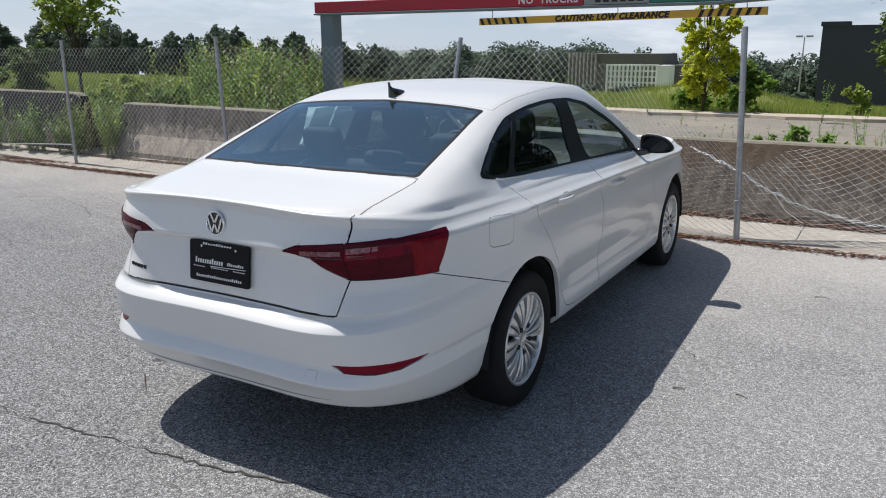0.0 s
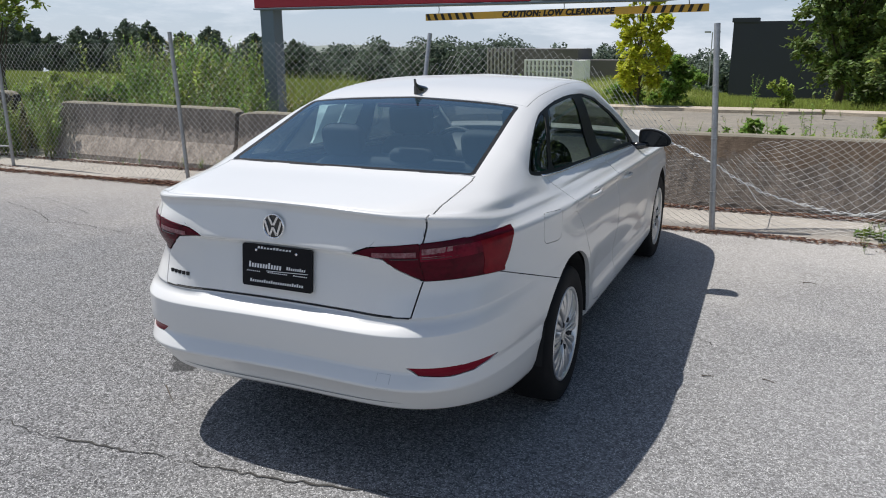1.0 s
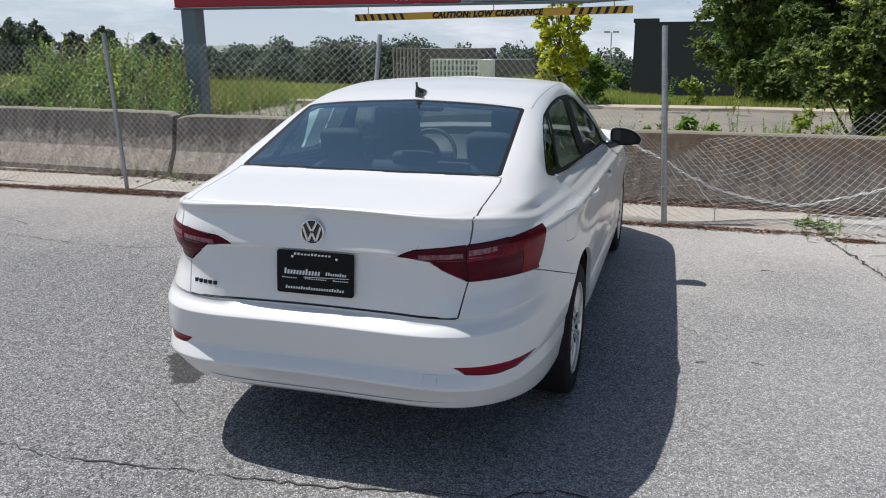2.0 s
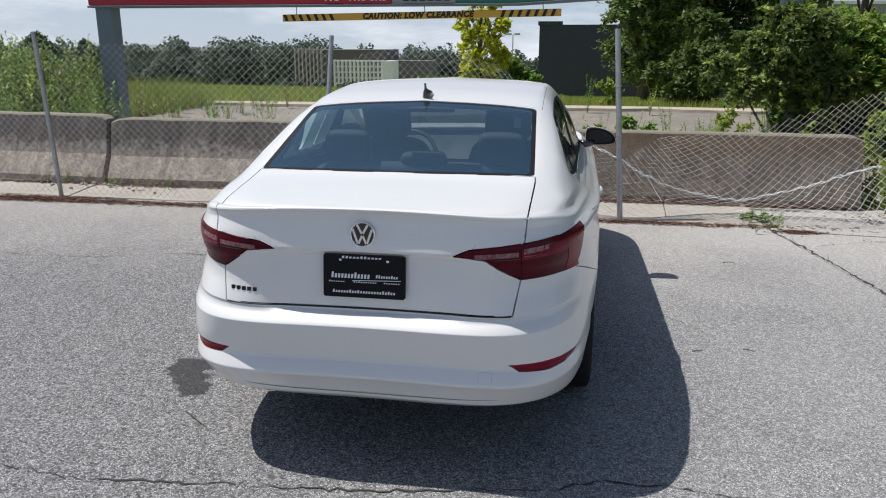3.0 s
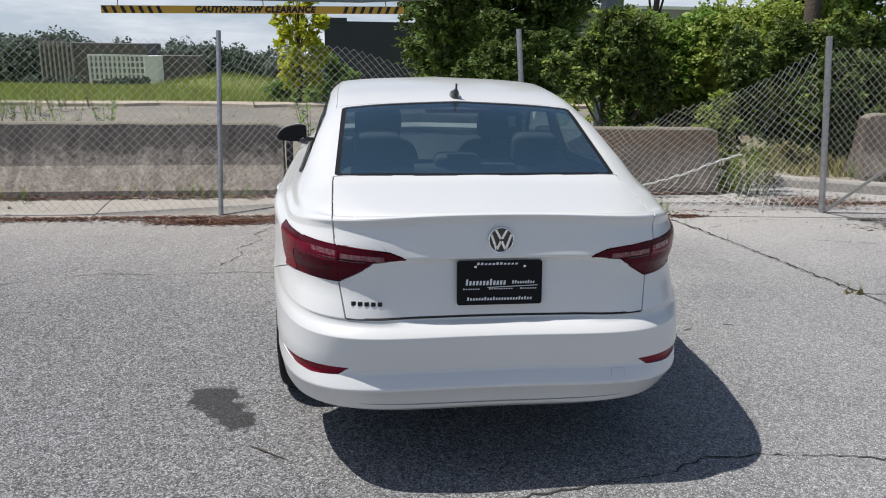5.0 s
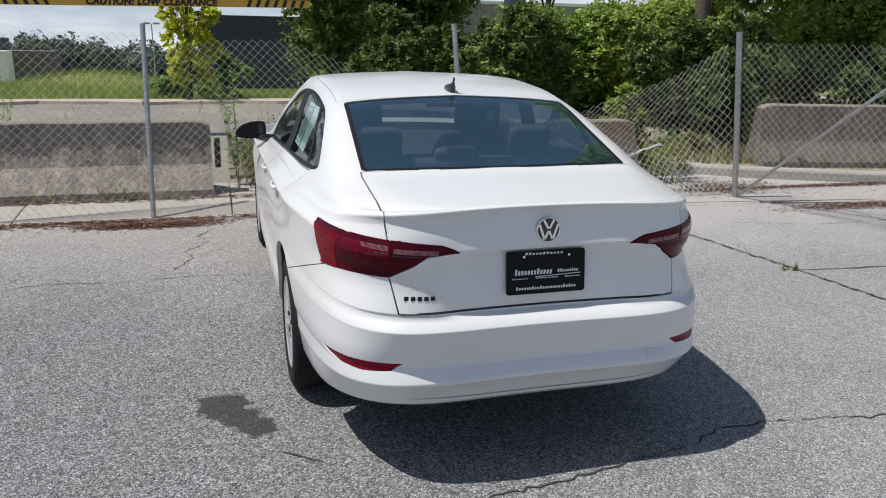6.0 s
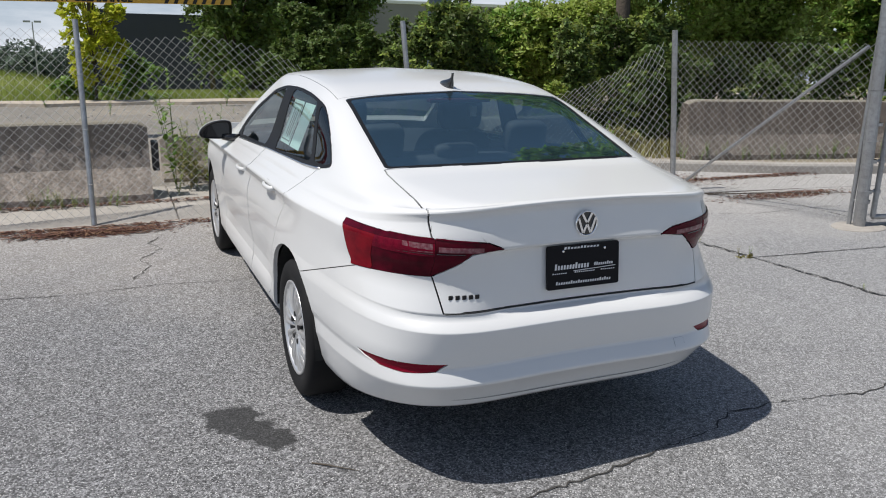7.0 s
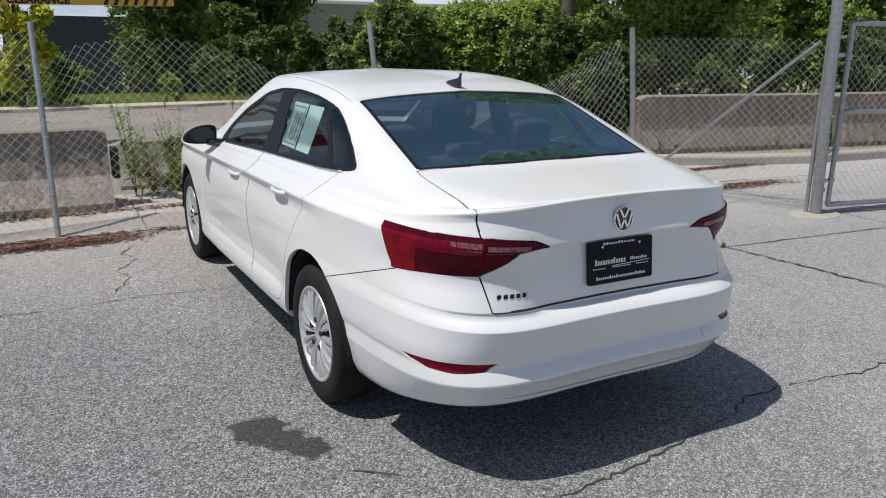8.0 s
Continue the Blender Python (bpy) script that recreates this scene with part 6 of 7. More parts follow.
# the bay left of the tear: its upper edge lets go and drops towards the torn post
def sagging(u, w):
    x = POSTS[3][0] + u
    t = u / 2.95
    top = smooth_at([(0, 1.40), (0.05, 1.45), (0.13, 1.56), (0.35, 1.60), (0.55, 1.47), (0.75, 1.12), (0.90, 0.85), (1.0, 0.70)], t)
    y = POSTS[3][1] + (POSTS[4][1] - POSTS[3][1]) * t + 0.03 + 0.50 * (1 - t) * w / 1.7 + 0.05 * math.sin(t * 5) * w + 0.11 * t * t * w
    return (x + 0.10 * math.sin(w * 2) * (1 - t) * 0.5, y, 0.03 + (top - 0.03) * w / 1.62)


chain_link("chain_link_panel", sagging, 2.95, 1.62, seed=7, label="sagging chain-link mesh hanging loose from its post")

# the torn bay: mesh dragged down to the barrier's foot, its upper edge climbing back to the corner post
EDGE = [(0, 0.57), (0.048, 0.455), (0.087, 0.40), (0.123, 0.335), (0.195, 0.265), (0.294, 0.195), (0.366, 0.17), (0.475, 0.24), (0.573, 0.325), (0.665, 0.445), (0.744, 0.535), (1.0, 0.66)]
UPPER = [(0, 0.80), (0.15, 0.82), (0.30, 0.85), (0.41, 0.90), (0.47, 0.98), (0.58, 1.09), (0.70, 1.20), (0.80, 1.32), (1.0, 1.66)]
TORN = 3.04


def torn(u, w, along=None):
    """The stretched sheet: wide meshes pulled slantwise by the torn post, denser towards the corner post."""
    t = u / TORN + 0.07 * math.sin(math.pi * u / TORN) if along is None else along
    lo, hi = smooth_at(EDGE, t), smooth_at(UPPER, t)
    k = w / 1.62
    x = POSTS[4][0] + (POSTS[5][0] - POSTS[4][0]) * t
    y = POSTS[4][1] + (POSTS[5][1] - POSTS[4][1]) * t
    belly = math.sin(math.pi * min(1, max(0, t))) ** 0.8
    pull = max(0.0, 1 - t / 0.4)
    if k < 0.42:
        q = k / 0.42
        return (x - 0.16 * (1 - q) * pull + 0.14 * (1 - q) * belly * (1 - pull) + 0.03 * math.sin(t * 19 + q * 5) * (1 - q), y + 0.10 + 0.36 * q * belly, 0.04 + (lo - 0.04) * q)
    q = (k - 0.42) / 0.58
    ripple = 0.042 * math.sin(t * 17 + q * 6) * belly * math.sin(math.pi * q)
    return (x + 0.34 * q * pull + 0.10 * q * belly * (1 - pull) - 0.21 * t * t * q + ripple, y + 0.10 + (0.36 + 0.16 * math.sin(q * 3.0)) * belly * (1 - 0.35 * q), lo + (hi - lo) * q + 0.6 * ripple)


chain_link("chain_link_panel", torn, TORN, 1.62, pitch=0.094, wire=0.0024, seed=9, label="torn chain-link mesh dragged down against a barrier", key="sunlit_wire")
rng = random.Random(19)
bm = bmesh.new()
for k, off in enumerate((0.004, 0.013, -0.011)):
    pts = []
    for i in range(90):
        t = -0.15 + 0.91 * i / 89
        p = torn(0, 0.42 * 1.62, along=max(t, 0))
        z = p[2] + (-t * 1.35 if t < 0 else 0)
        pts.append((p[0] + (t * TORN if t < 0 else 0), p[1] - 0.012 + off * math.sin(i * 1.3 + k) + rng.gauss(0, 0.003), z + off * math.cos(i * 1.3 + k) + rng.gauss(0, 0.004)))
    tube(bm, pts, 0.0032, 5)
p = torn(0, 0.42 * 1.62, along=0.075)
tube(bm, [(p[0], p[1] - 0.02, p[2]), (p[0] + 0.10, p[1] + 0.06, p[2] - 0.16), (1.66, 5.42, 0.06)], 0.0042, 5)
thing("twisted_wire", bm, M["rope"], "twisted strand of pale wire sagging along torn mesh", "wire")
# a tension wire along the foot of the outermost bay
bm = bmesh.new()
tube(bm, [(POSTS[0][0], POSTS[0][1] - 0.01, 0.17), (-9.4, 4.94, 0.21), (-8.5, 4.91, 0.26), (POSTS[1][0], POSTS[1][1] - 0.025, 0.29)], 0.0085, 7)
thing("tension_wire", bm, M["galv"], "thick pale tension wire along the fence foot", "wire")

# ---- the gate on the right ----
GX, GY = 4.72, 2.56
gate_post = post(GX, GY, 2.75, 0.052, "thick galvanised gate post on a concrete footing", (-0.135, 0.0), category="gate post", group="")
bm = bmesh.new()
lathe(bm, [(0.001, 0.016), (0.19, 0.016), (0.22, 0.008), (0.23, -0.02)], Matrix.Translation((GX, GY, 0.006)) @ Matrix.Diagonal((1.25, 0.9, 1, 1)), 20)
thing("post_footing", bm, M["kerb"], "rough white concrete footing round the gate post", "footing")
post(GX - 0.045, GY + 0.075, 1.70, 0.020, "slim galvanised end post beside the gate post", category="fence post")
place, L = straight((POSTS[5][0] + 0.02, POSTS[5][1]), (GX - 0.045, GY + 0.075), 1.66, 1.66, 0.05, 0.012)


def side_place(u, w, place=place):
    p = place(u, w)
    k = (1 - u / L) * p[2] / 1.74
    return (p[0] - 0.215 * k, p[1] - 0.04 * k, p[2])


chain_link("chain_link_panel", side_place, L, 1.62, seed=11, label="grey galvanised chain-link mesh beside the gate")
bm = bmesh.new()
tube(bm, [(POSTS[5][0] + 0.02, POSTS[5][1] - 0.02, 0.03), (GX - 0.08, GY + 0.13, 1.62)], 0.016, 10)
thing("brace_pole", bm, M["galv"], "slanting galvanised brace pole tied to the gate post", "brace pole")
gate = holder("gate", "galvanised tube gate with chain-link infill", "gate", (6.2, 2.3, 0))
G0, G1 = Vector((GX + 0.120, GY - 0.03, 0)), Vector((GX + 3.2, GY - 0.62, 0))
GT, GB, GM = 1.78, 0.10, 0.98
for name, a, b in (("gate_stile", G0 + Vector((0, 0, GB)), G0 + Vector((0, 0, GT))), ("gate_stile", G1 + Vector((0, 0, GB)), G1 + Vector((0, 0, GT))),
                   ("top_rail", G0 + Vector((0, 0, GT)), G1 + Vector((0, 0, GT))), ("middle_rail", G0 + Vector((0, 0, GM)), G1 + Vector((0, 0, GM))), ("bottom_rail", G0 + Vector((0, 0, GB)), G1 + Vector((0, 0, GB)))):
    bm = bmesh.new()
    tube(bm, [a, b], 0.024, 12)
    part(name, bm, M["galv"], gate)
GL = (G1 - G0).length
mesh = chain_link("gate_mesh", lambda u, w: tuple(G0 + (G1 - G0) * (u / GL) + Vector((0, 0.0, GB + (GT - GB) * w / 1.62))), GL, 1.62, seed=13)
del mesh["category"]
mesh.parent = gate
mesh.matrix_parent_inverse = seat_of(gate).inverted()
for z in (0.34, 0.62, 1.22, 1.50):
    bm = bmesh.new()
    for c, r in ((Vector((GX, GY, z)), 0.056), (G0 + Vector((0, 0, z)), 0.028)):
        lathe(bm, [(r, -0.016), (r + 0.005, -0.016), (r + 0.005, 0.016), (r, 0.016)], Matrix.Translation(c), 16)
    tube(bm, [Vector((GX + 0.05, GY - 0.012, z)), G0 + Vector((-0.025, 0.006, z))], 0.011, 8)
    part("hinge", bm, M["galv"], gate, "bolted strap hinge")
for z in (0.25, 0.95, 1.66):
    bm = bmesh.new()
    lathe(bm, [(0.053, -0.014), (0.058, -0.014), (0.058, 0.014), (0.053, 0.014)], Matrix.Translation((GX, GY, z)), 18)
    tube(bm, [(GX - 0.05, GY + 0.03, z), (GX - 0.045, GY + 0.075, z)], 0.007, 6)
    part("brace_band", bm, M["galv"], gate_post)

# ---- far land ----
def house_box(name, x0, x1, y0, y1, z0, z1, key, label, category):
    ob = holder(name, label, category, ((x0 + x1) / 2, (y0 + y1) / 2, z0))
    bm = bmesh.new()
    box(bm, x0, x1, y0, y1, z0, z1)
    part("wall", bm, M[key], ob)
    return ob


# white deck building: floors, piers and shaded bays on stilts
wb = house_box("white_building", -61.0, -48.2, 194, 205, -9.1, -3.6, "far_pane", "white concrete building with open shaded bays", "building")
for i in range(5):
    bm = bmesh.new()
    box(bm, -61.2, -48.1, 193.3, 194.0, -9.2 + i * 1.40, -8.78 + i * 1.40)
    part("floor_slab", bm, M["white_wall"], wb)
for i in range(13):
    bm = bmesh.new()
    x = -61.2 + i * 1.05
    box(bm, x, x + (0.50 if i < 9 else 0.30), 193.1, 193.9, -9.0 if i % 4 else -10.9, -3.3)
    part("pier", bm, M["white_wall"], wb)
bm = bmesh.new()
box(bm, -48.0, -45.2, 192, 198, -11, -3.35)
part("stair_tower", bm, M["white_wall"], wb)
gb = house_box("grey_building", -85.5, -57, 232, 250, -16, -1.1, "far_grey", "grey concrete building with tall pale fins", "building")
for i in range(8):
    bm = bmesh.new()
    x = -85.6 + i * 1.2
    box(bm, x, x + 0.42, 230.8, 232, -15, -0.7)
    part("fin", bm, M["fin"], gb)
for i in range(6):
    bm = bmesh.new()
    box(bm, -85.5, -77, 231.5, 232, -11.5 + i * 1.9, -11.2 + i * 1.9)
    part("floor_band", bm, M["fin"], gb)
bm = bmesh.new()
box(bm, -56.9, -43.4, 236, 246, -16, -4.4)
part("low_wing", bm, M["far_grey"], gb)
db = house_box("dark_building", -2.1, 16, 55, 75, -5, 2.75, "dark_wall", "windowless dark painted building", "building")
bm = bmesh.new()
box(bm, -2.2, -0.5, 54.9, 56.5, 2.7, 2.98)
part("parapet", bm, M["dark_wall"], db)
gw = house_box("grey_block_building", 15.5, 40, 62, 80, -5, 4.3, "grey_wall", "grey blockwork building behind trees", "building")
bm = bmesh.new()
box(bm, 15.4, 40.2, 61.9, 80.2, 4.3, 4.55)
part("roof_edge", bm, M["white_wall"], gw)
lamp = holder("street_lamp", "tall grey lot lamp with twin heads", "street lamp", (-10.8, 138, -7))
bm = bmesh.new()
tube(bm, [(-10.8, 138, -7), (-10.8, 138, 2.7)], 0.12, 8, r_end=0.08)
part("pole", bm, M["galv"], lamp)
for s in (-1, 1):
    bm = bmesh.new()
    box(bm, -10.8 + s * 0.75 - 0.5, -10.8 + s * 0.75 + 0.5, 137.7, 138.3, 2.6, 2.9, 0.05)
    part("lamp_head", bm, M["galv"], lamp)
hill = bmesh.new()
bmesh.ops.create_uvsphere(hill, u_segments=40, v_segments=20, radius=1)
for v in hill.verts:
    v.co = Vector((-330 + v.co.x * 120, 560 + v.co.y * 60, -27.5 + v.co.z * 26))
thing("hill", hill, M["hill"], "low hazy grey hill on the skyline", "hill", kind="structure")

# far woods
rng = np.random.default_rng(3)
blobs = []
for i in range(300):
    x = rng.uniform(-330, 60)
    y = 262 + rng.uniform(0, 70) + abs(x + 100) * 0.05
    h = rng.uniform(4.6, 7.6) * (1.22 if -160 < x < -100 else 1.0)
    base = ground_z(y, x)
    blobs.append((x, y, base + 1.0 + h * 0.75, h * rng.uniform(0.8, 1.3), h * 0.9, h * 1.15))
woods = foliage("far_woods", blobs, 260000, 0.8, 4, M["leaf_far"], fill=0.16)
tagged(woods, "dark green band of distant woods", "woods", kind="stuff")
blobs = []
for i in range(70):
    x = rng.uniform(-110, 20)
    y = 125 + rng.uniform(0, 45)
    h = rng.uniform(0.4, 1.1)
    blobs.append((x, y, ground_z(y, x) + h * 0.6, h * 1.6, h, h))
tagged(foliage("far_scrub", blobs, 26000, 0.4, 5, M["leaf_far"], fill=0.4), "band of scrub at the field's far side", "scrub", kind="stuff")


def tree(x, y, base, height, spread, key, label, seed, leaf=0.16, count=9000, crown_low=0.35, trunk_r=0.12, name="tree", lumps=14, clump=1.0):
    rng = np.random.default_rng(seed)
    ob = holder(name, label, "tree", (x, y, base))
    bm = bmesh.new()
    pts = [(x + 0.05 * height * 0.1 * math.sin(k * 1.7 + seed), y + 0.05 * height * 0.1 * math.cos(k * 2.1 + seed), base - 0.05 + height * 0.85 * k / 6) for k in range(7)]
    tube(bm, pts, trunk_r, 9, r_end=trunk_r * 0.25)
    part("trunk", bm, M["bark"], ob, smooth=True)
    blobs = []
    for k in range(lumps):
        f = crown_low + (1 - crown_low) * (k + 0.5) / lumps
        reach = spread * math.sin(math.pi * min(1, (f - crown_low) / (1 - crown_low) * 0.86 + 0.16)) ** 0.7
        a = k * 2.4 + rng.uniform(-0.4, 0.4)
        rr = reach * rng.uniform(0.35, 0.75)
        c = (x + rr * math.cos(a), y + rr * math.sin(a), base + height * f)
        s = (reach * rng.uniform(0.42, 0.62) + 0.06 * spread) * clump
        blobs.append((*c, s, s, s * rng.uniform(0.6, 0.85)))
        bm = bmesh.new()
        tube(bm, [pts[max(1, min(5, int(f * 5)))], ((pts[3][0] + c[0]) / 2, (pts[3][1] + c[1]) / 2, c[2] - 0.1 * height * 0.5), c], trunk_r * 0.3, 6, r_end=trunk_r * 0.08)
        part("limb", bm, M["bark"], ob, smooth=True)
    foliage("crown", blobs, count, leaf, seed, M[key], ob)
    return ob


# trees standing over the left skyline
rng = np.random.default_rng(21)
for i in range(26):
    x = -206 + i * 5.0 + rng.uniform(-2.5, 2.5)
    y = 112 + rng.uniform(0, 12)
    h = 1.12 * float(np.interp(x, [-206, -180, -150, -138, -120, -104, -90, -76], [8.5, 11.0, 11.2, 9.0, 10.2, 9.0, 7.6, 6.5])) * rng.uniform(0.78, 1.06)
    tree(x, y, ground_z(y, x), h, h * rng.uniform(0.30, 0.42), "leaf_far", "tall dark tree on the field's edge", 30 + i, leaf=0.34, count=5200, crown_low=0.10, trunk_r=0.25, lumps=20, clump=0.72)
blobs = []
for i in range(80):
    x = -215 + i * 1.9
    y = 122 + rng.uniform(0, 8)
    h = rng.uniform(1.6, 3.0)
    blobs.append((x, y, ground_z(y, x) + h * 0.7, h * 1.1, h, h))
tagged(foliage("field_hedge", blobs, 42000, 0.45, 6, M["leaf_far"], fill=0.35), "dark overgrown hedge along the field's far side", "hedge", kind="stuff")
tree(-12.2, 8.3, ground_z(8.3), 3.5, 0.95, "leaf_light", "young leafy tree behind the barriers", 41, leaf=0.07, count=3600, crown_low=0.56, trunk_r=0.045, lumps=26, clump=0.52)
tree(-1.72, 17.6, ground_z(17.6), 3.15, 1.0, "leaf_yellow", "young yellow-green tree at the old lot's edge", 42, leaf=0.085, count=4300, crown_low=0.12, trunk_r=0.04, lumps=44, clump=0.36)
tree(5.4, 37, -1.3, 10.5, 3.0, "leaf_dark", "broad dark green tree across the old lot", 43, leaf=0.15, count=36000, crown_low=0.05, trunk_r=0.22, lumps=34, clump=0.72)
tree(9.2, 38, -1.3, 11.5, 3.1, "leaf_dark", "broad dark green tree across the old lot", 44, leaf=0.15, count=36000, crown_low=0.05, trunk_r=0.22, lumps=34, clump=0.72)
tree(4.4, 46, -1.6, 10.5, 1.7, "leaf_dark", "thin dark pine above the dark building", 45, leaf=0.3, count=3600, crown_low=0.45, trunk_r=0.16)


tree(6.5, 8.85, 0.08, 8.2, 2.0, "leaf", "tall leafy tree with a thick trunk over the thicket", 46, leaf=0.11, count=7000, crown_low=0.60, trunk_r=0.155, lumps=34, clump=0.62)


tree(6.4, 15.0, 0.0, 6.6, 1.9, "leaf_dark", "dark leafy tree rising behind the thicket", 47, leaf=0.10, count=9000, crown_low=0.56, trunk_r=0.10, lumps=30, clump=0.6)
tree(3.4, 30, -0.9, 8.5, 2.2, "leaf_dark", "dark leafy tree across the old lot", 50, leaf=0.14, count=14000, crown_low=0.12, trunk_r=0.15, lumps=30, clump=0.65)

def shrub(x, y, base, blobs, key, label, seed, count, leaf, stems=5, name="shrub"):
    ob = holder(name, label, "shrub", (x, y, base))
    rng = np.random.default_rng(seed)
    for k in range(stems):
        b = blobs[k % len(blobs)]
        bm = bmesh.new()
        tube(bm, [(x + rng.uniform(-0.2, 0.2), y + rng.uniform(-0.2, 0.2), base - 0.03), ((x + b[0]) / 2, (y + b[1]) / 2, (base + b[2]) / 2), (b[0], b[1], b[2] + b[5] * 0.4)], 0.03, 6, r_end=0.008)
        part("stem", bm, M["bark"], ob, smooth=True)
    foliage("leaves", blobs, count, leaf, seed, M[key], ob)
    # large shrubs get outer leaves in a paler green that paints sunlit highlights
    if count > 9000:
        foliage("sunlit_leaves", blobs, int(count * 0.3), leaf * 0.9, seed + 500, M["leaf_light"], ob, "paler leaves for sunlit highlights", reach=1.25)
    return ob


def lump_cluster(cx, cy, base, rx, ry, h, n, seed, low=0.0, small=0.28):
    """Lumps of foliage spread through a shrub, from low up to its height."""
    rng = np.random.default_rng(seed)
    out = []
    for k in range(n):
        f = (k + 0.5) / n
        a = rng.uniform(0, 2 * math.pi)
        rr = rng.uniform(0, 0.8)
        s = rng.uniform(small, small * 1.8)
        z = base + low + (h - low) * (0.12 + 0.86 * f)
        out.append((cx + rx * rr * math.cos(a), cy + ry * rr * math.sin(a), z - s * 0.3, rx * s, ry * s, h * s * 0.5))
    return out


# the thicket along the right
THICKET_FRONT = (
    # leaf_dark puts the thicket's deep shade into these shrubs' leaf colour
    (3.85, 10.2, 1.15, 0.5, 2.05, "leaf_dark", 34, 0.05, 18000),
    (6.2, 8.0, 1.0, 0.5, 2.0, "leaf_dark", 34, 0.05, 15000),
    (5.1, 8.1, 0.5, 0.4, 1.75, "leaf_dark", 26, 0.04, 9500),
    (5.2, 11.4, 1.5, 1.0, 2.05, "leaf", 34, 0.060, 34000),
    (7.3, 10.9, 2.0, 1.3, 2.2, "leaf_light", 36, 0.062, 38000),
    (9.8, 9.4, 2.0, 1.6, 3.6, "leaf_light", 36, 0.062, 36000),
    (12.2, 8.4, 2.0, 1.7, 4.6, "leaf", 34, 0.066, 28000),
)
THICKET_BACK = (
    (14.8, 7.2, 2.2, 1.8, 5.0, "leaf", 34, 0.066, 27000),
    (7.0, 13.5, 2.6, 1.6, 1.9, "leaf", 24, 0.13, 14000),
    (11.5, 12.5, 3.0, 1.6, 6.6, "leaf", 24, 0.13, 14000),
    (9.8, 13.8, 2.6, 1.6, 5.2, "leaf_dark", 28, 0.12, 14000),
    (17.5, 8.5, 3.0, 2.6, 6.5, "leaf_dark", 24, 0.14, 12000),
    (14.6, 10.6, 3.0, 1.8, 6.2, "leaf", 34, 0.13, 22000),
    (19.5, 6.0, 3.0, 2.4, 6.5, "leaf", 34, 0.13, 20000),
)
for i, (x, y, rx, ry, h, key, n, leaf, cnt) in enumerate(THICKET_FRONT + THICKET_BACK):
    shrub(x, y, 0.08, lump_cluster(x, y, 0.08, rx, ry, h, n, 60 + i, low=0.55 if h > 2.0 else 0.1, small=0.18), key, "dense leafy shrub behind the fence and kerb", 60 + i, cnt, leaf)
BUSHES_NEAR = (
    (4.75, 8.0, 0.55, 0.4, 1.05, "leaf_light", 3200, 0.045),
    (5.2, 7.0, 0.6, 0.35, 0.45, "dry", 2200, 0.035),
    (7.7, 8.1, 1.2, 0.5, 1.4, "leaf_dark", 7000, 0.06),
    (9.9, 7.7, 1.2, 0.5, 1.5, "leaf_dark", 7000, 0.06),
    (12.0, 7.0, 1.2, 0.5, 1.6, "leaf_dark", 7000, 0.06),
    (6.4, 7.4, 0.9, 0.5, 1.7, "leaf_dark", 6000, 0.05),
    (8.4, 6.9, 0.9, 0.6, 1.8, "leaf_dark", 6000, 0.05),
    (10.6, 6.4, 0.9, 0.7, 2.0, "leaf_dark", 6000, 0.05),
    (-14.3, 8.4, 1.2, 0.6, 1.7, "leaf_dark", 8000, 0.05),
    (-10.2, 7.6, 0.9, 0.5, 1.15, "leaf_light", 4200, 0.045),
    (-8.6, 7.4, 0.7, 0.5, 1.0, "leaf", 3600, 0.045),
    (3.9, 21.0, 1.3, 0.8, 1.9, "leaf_dark", 7000, 0.08),
)
BUSHES_MIDDLE = (
    (4.15, 10.3, 0.42, 0.3, 1.15, "leaf_dark", 3400, 0.05),
    (5.8, 21.0, 1.4, 0.8, 2.2, "leaf_dark", 7500, 0.08),
    (7.7, 20.5, 1.4, 0.9, 2.6, "leaf_dark", 8000, 0.08),
    (9.7, 20.0, 1.4, 0.9, 2.6, "leaf_dark", 8000, 0.08),
    (5.0, 24.5, 1.6, 0.9, 3.0, "leaf_dark", 8000, 0.09),
    (1.6, 18.3, 0.35, 0.3, 0.75, "leaf_light", 1200, 0.06),
    (-0.9, 18.7, 0.8, 0.6, 1.35, "leaf", 3200, 0.07),
    (2.3, 7.3, 0.32, 0.25, 0.55, "leaf_light", 700, 0.04),
    (3.35, 7.6, 0.42, 0.3, 0.62, "leaf_light", 900, 0.04),
)
BUSHES_FAR = (
    (1.7, 8.4, 0.28, 0.25, 0.5, "leaf", 600, 0.04),
    (3.0, 9.6, 0.4, 0.3, 0.7, "leaf_light", 900, 0.045),
    (0.9, 9.0, 0.25, 0.2, 0.4, "dry", 500, 0.035),
    (-2.3, 18.4, 0.7, 0.5, 0.6, "leaf", 2600, 0.08),
    (-0.45, 6.5, 0.5, 0.35, 0.62, "dry", 2400, 0.035),
    (0.15, 6.9, 0.5, 0.3, 0.6, "leaf_light", 1800, 0.035),
    (0.35, 7.6, 0.30, 0.25, 0.55, "leaf_light", 800, 0.04),
    (0.95, 7.8, 0.26, 0.22, 0.62, "leaf", 700, 0.04),
    (1.45, 7.2, 0.42, 0.30, 0.78, "leaf", 1400, 0.045),
    (1.95, 7.0, 0.32, 0.25, 0.66, "leaf_light", 900, 0.05),
    (3.75, 5.75, 0.22, 0.18, 0.45, "leaf_light", 900, 0.035),
    (2.50, 4.98, 0.24, 0.13, 0.13, "leaf", 700, 0.028),
    (2.62, 4.70, 0.16, 0.10, 0.08, "dry", 320, 0.025),
    (2.93, 2.12, 0.10, 0.05, 0.06, "dry", 240, 0.024),
    (2.80, 3.05, 0.06, 0.10, 0.05, "leaf", 160, 0.022),
)
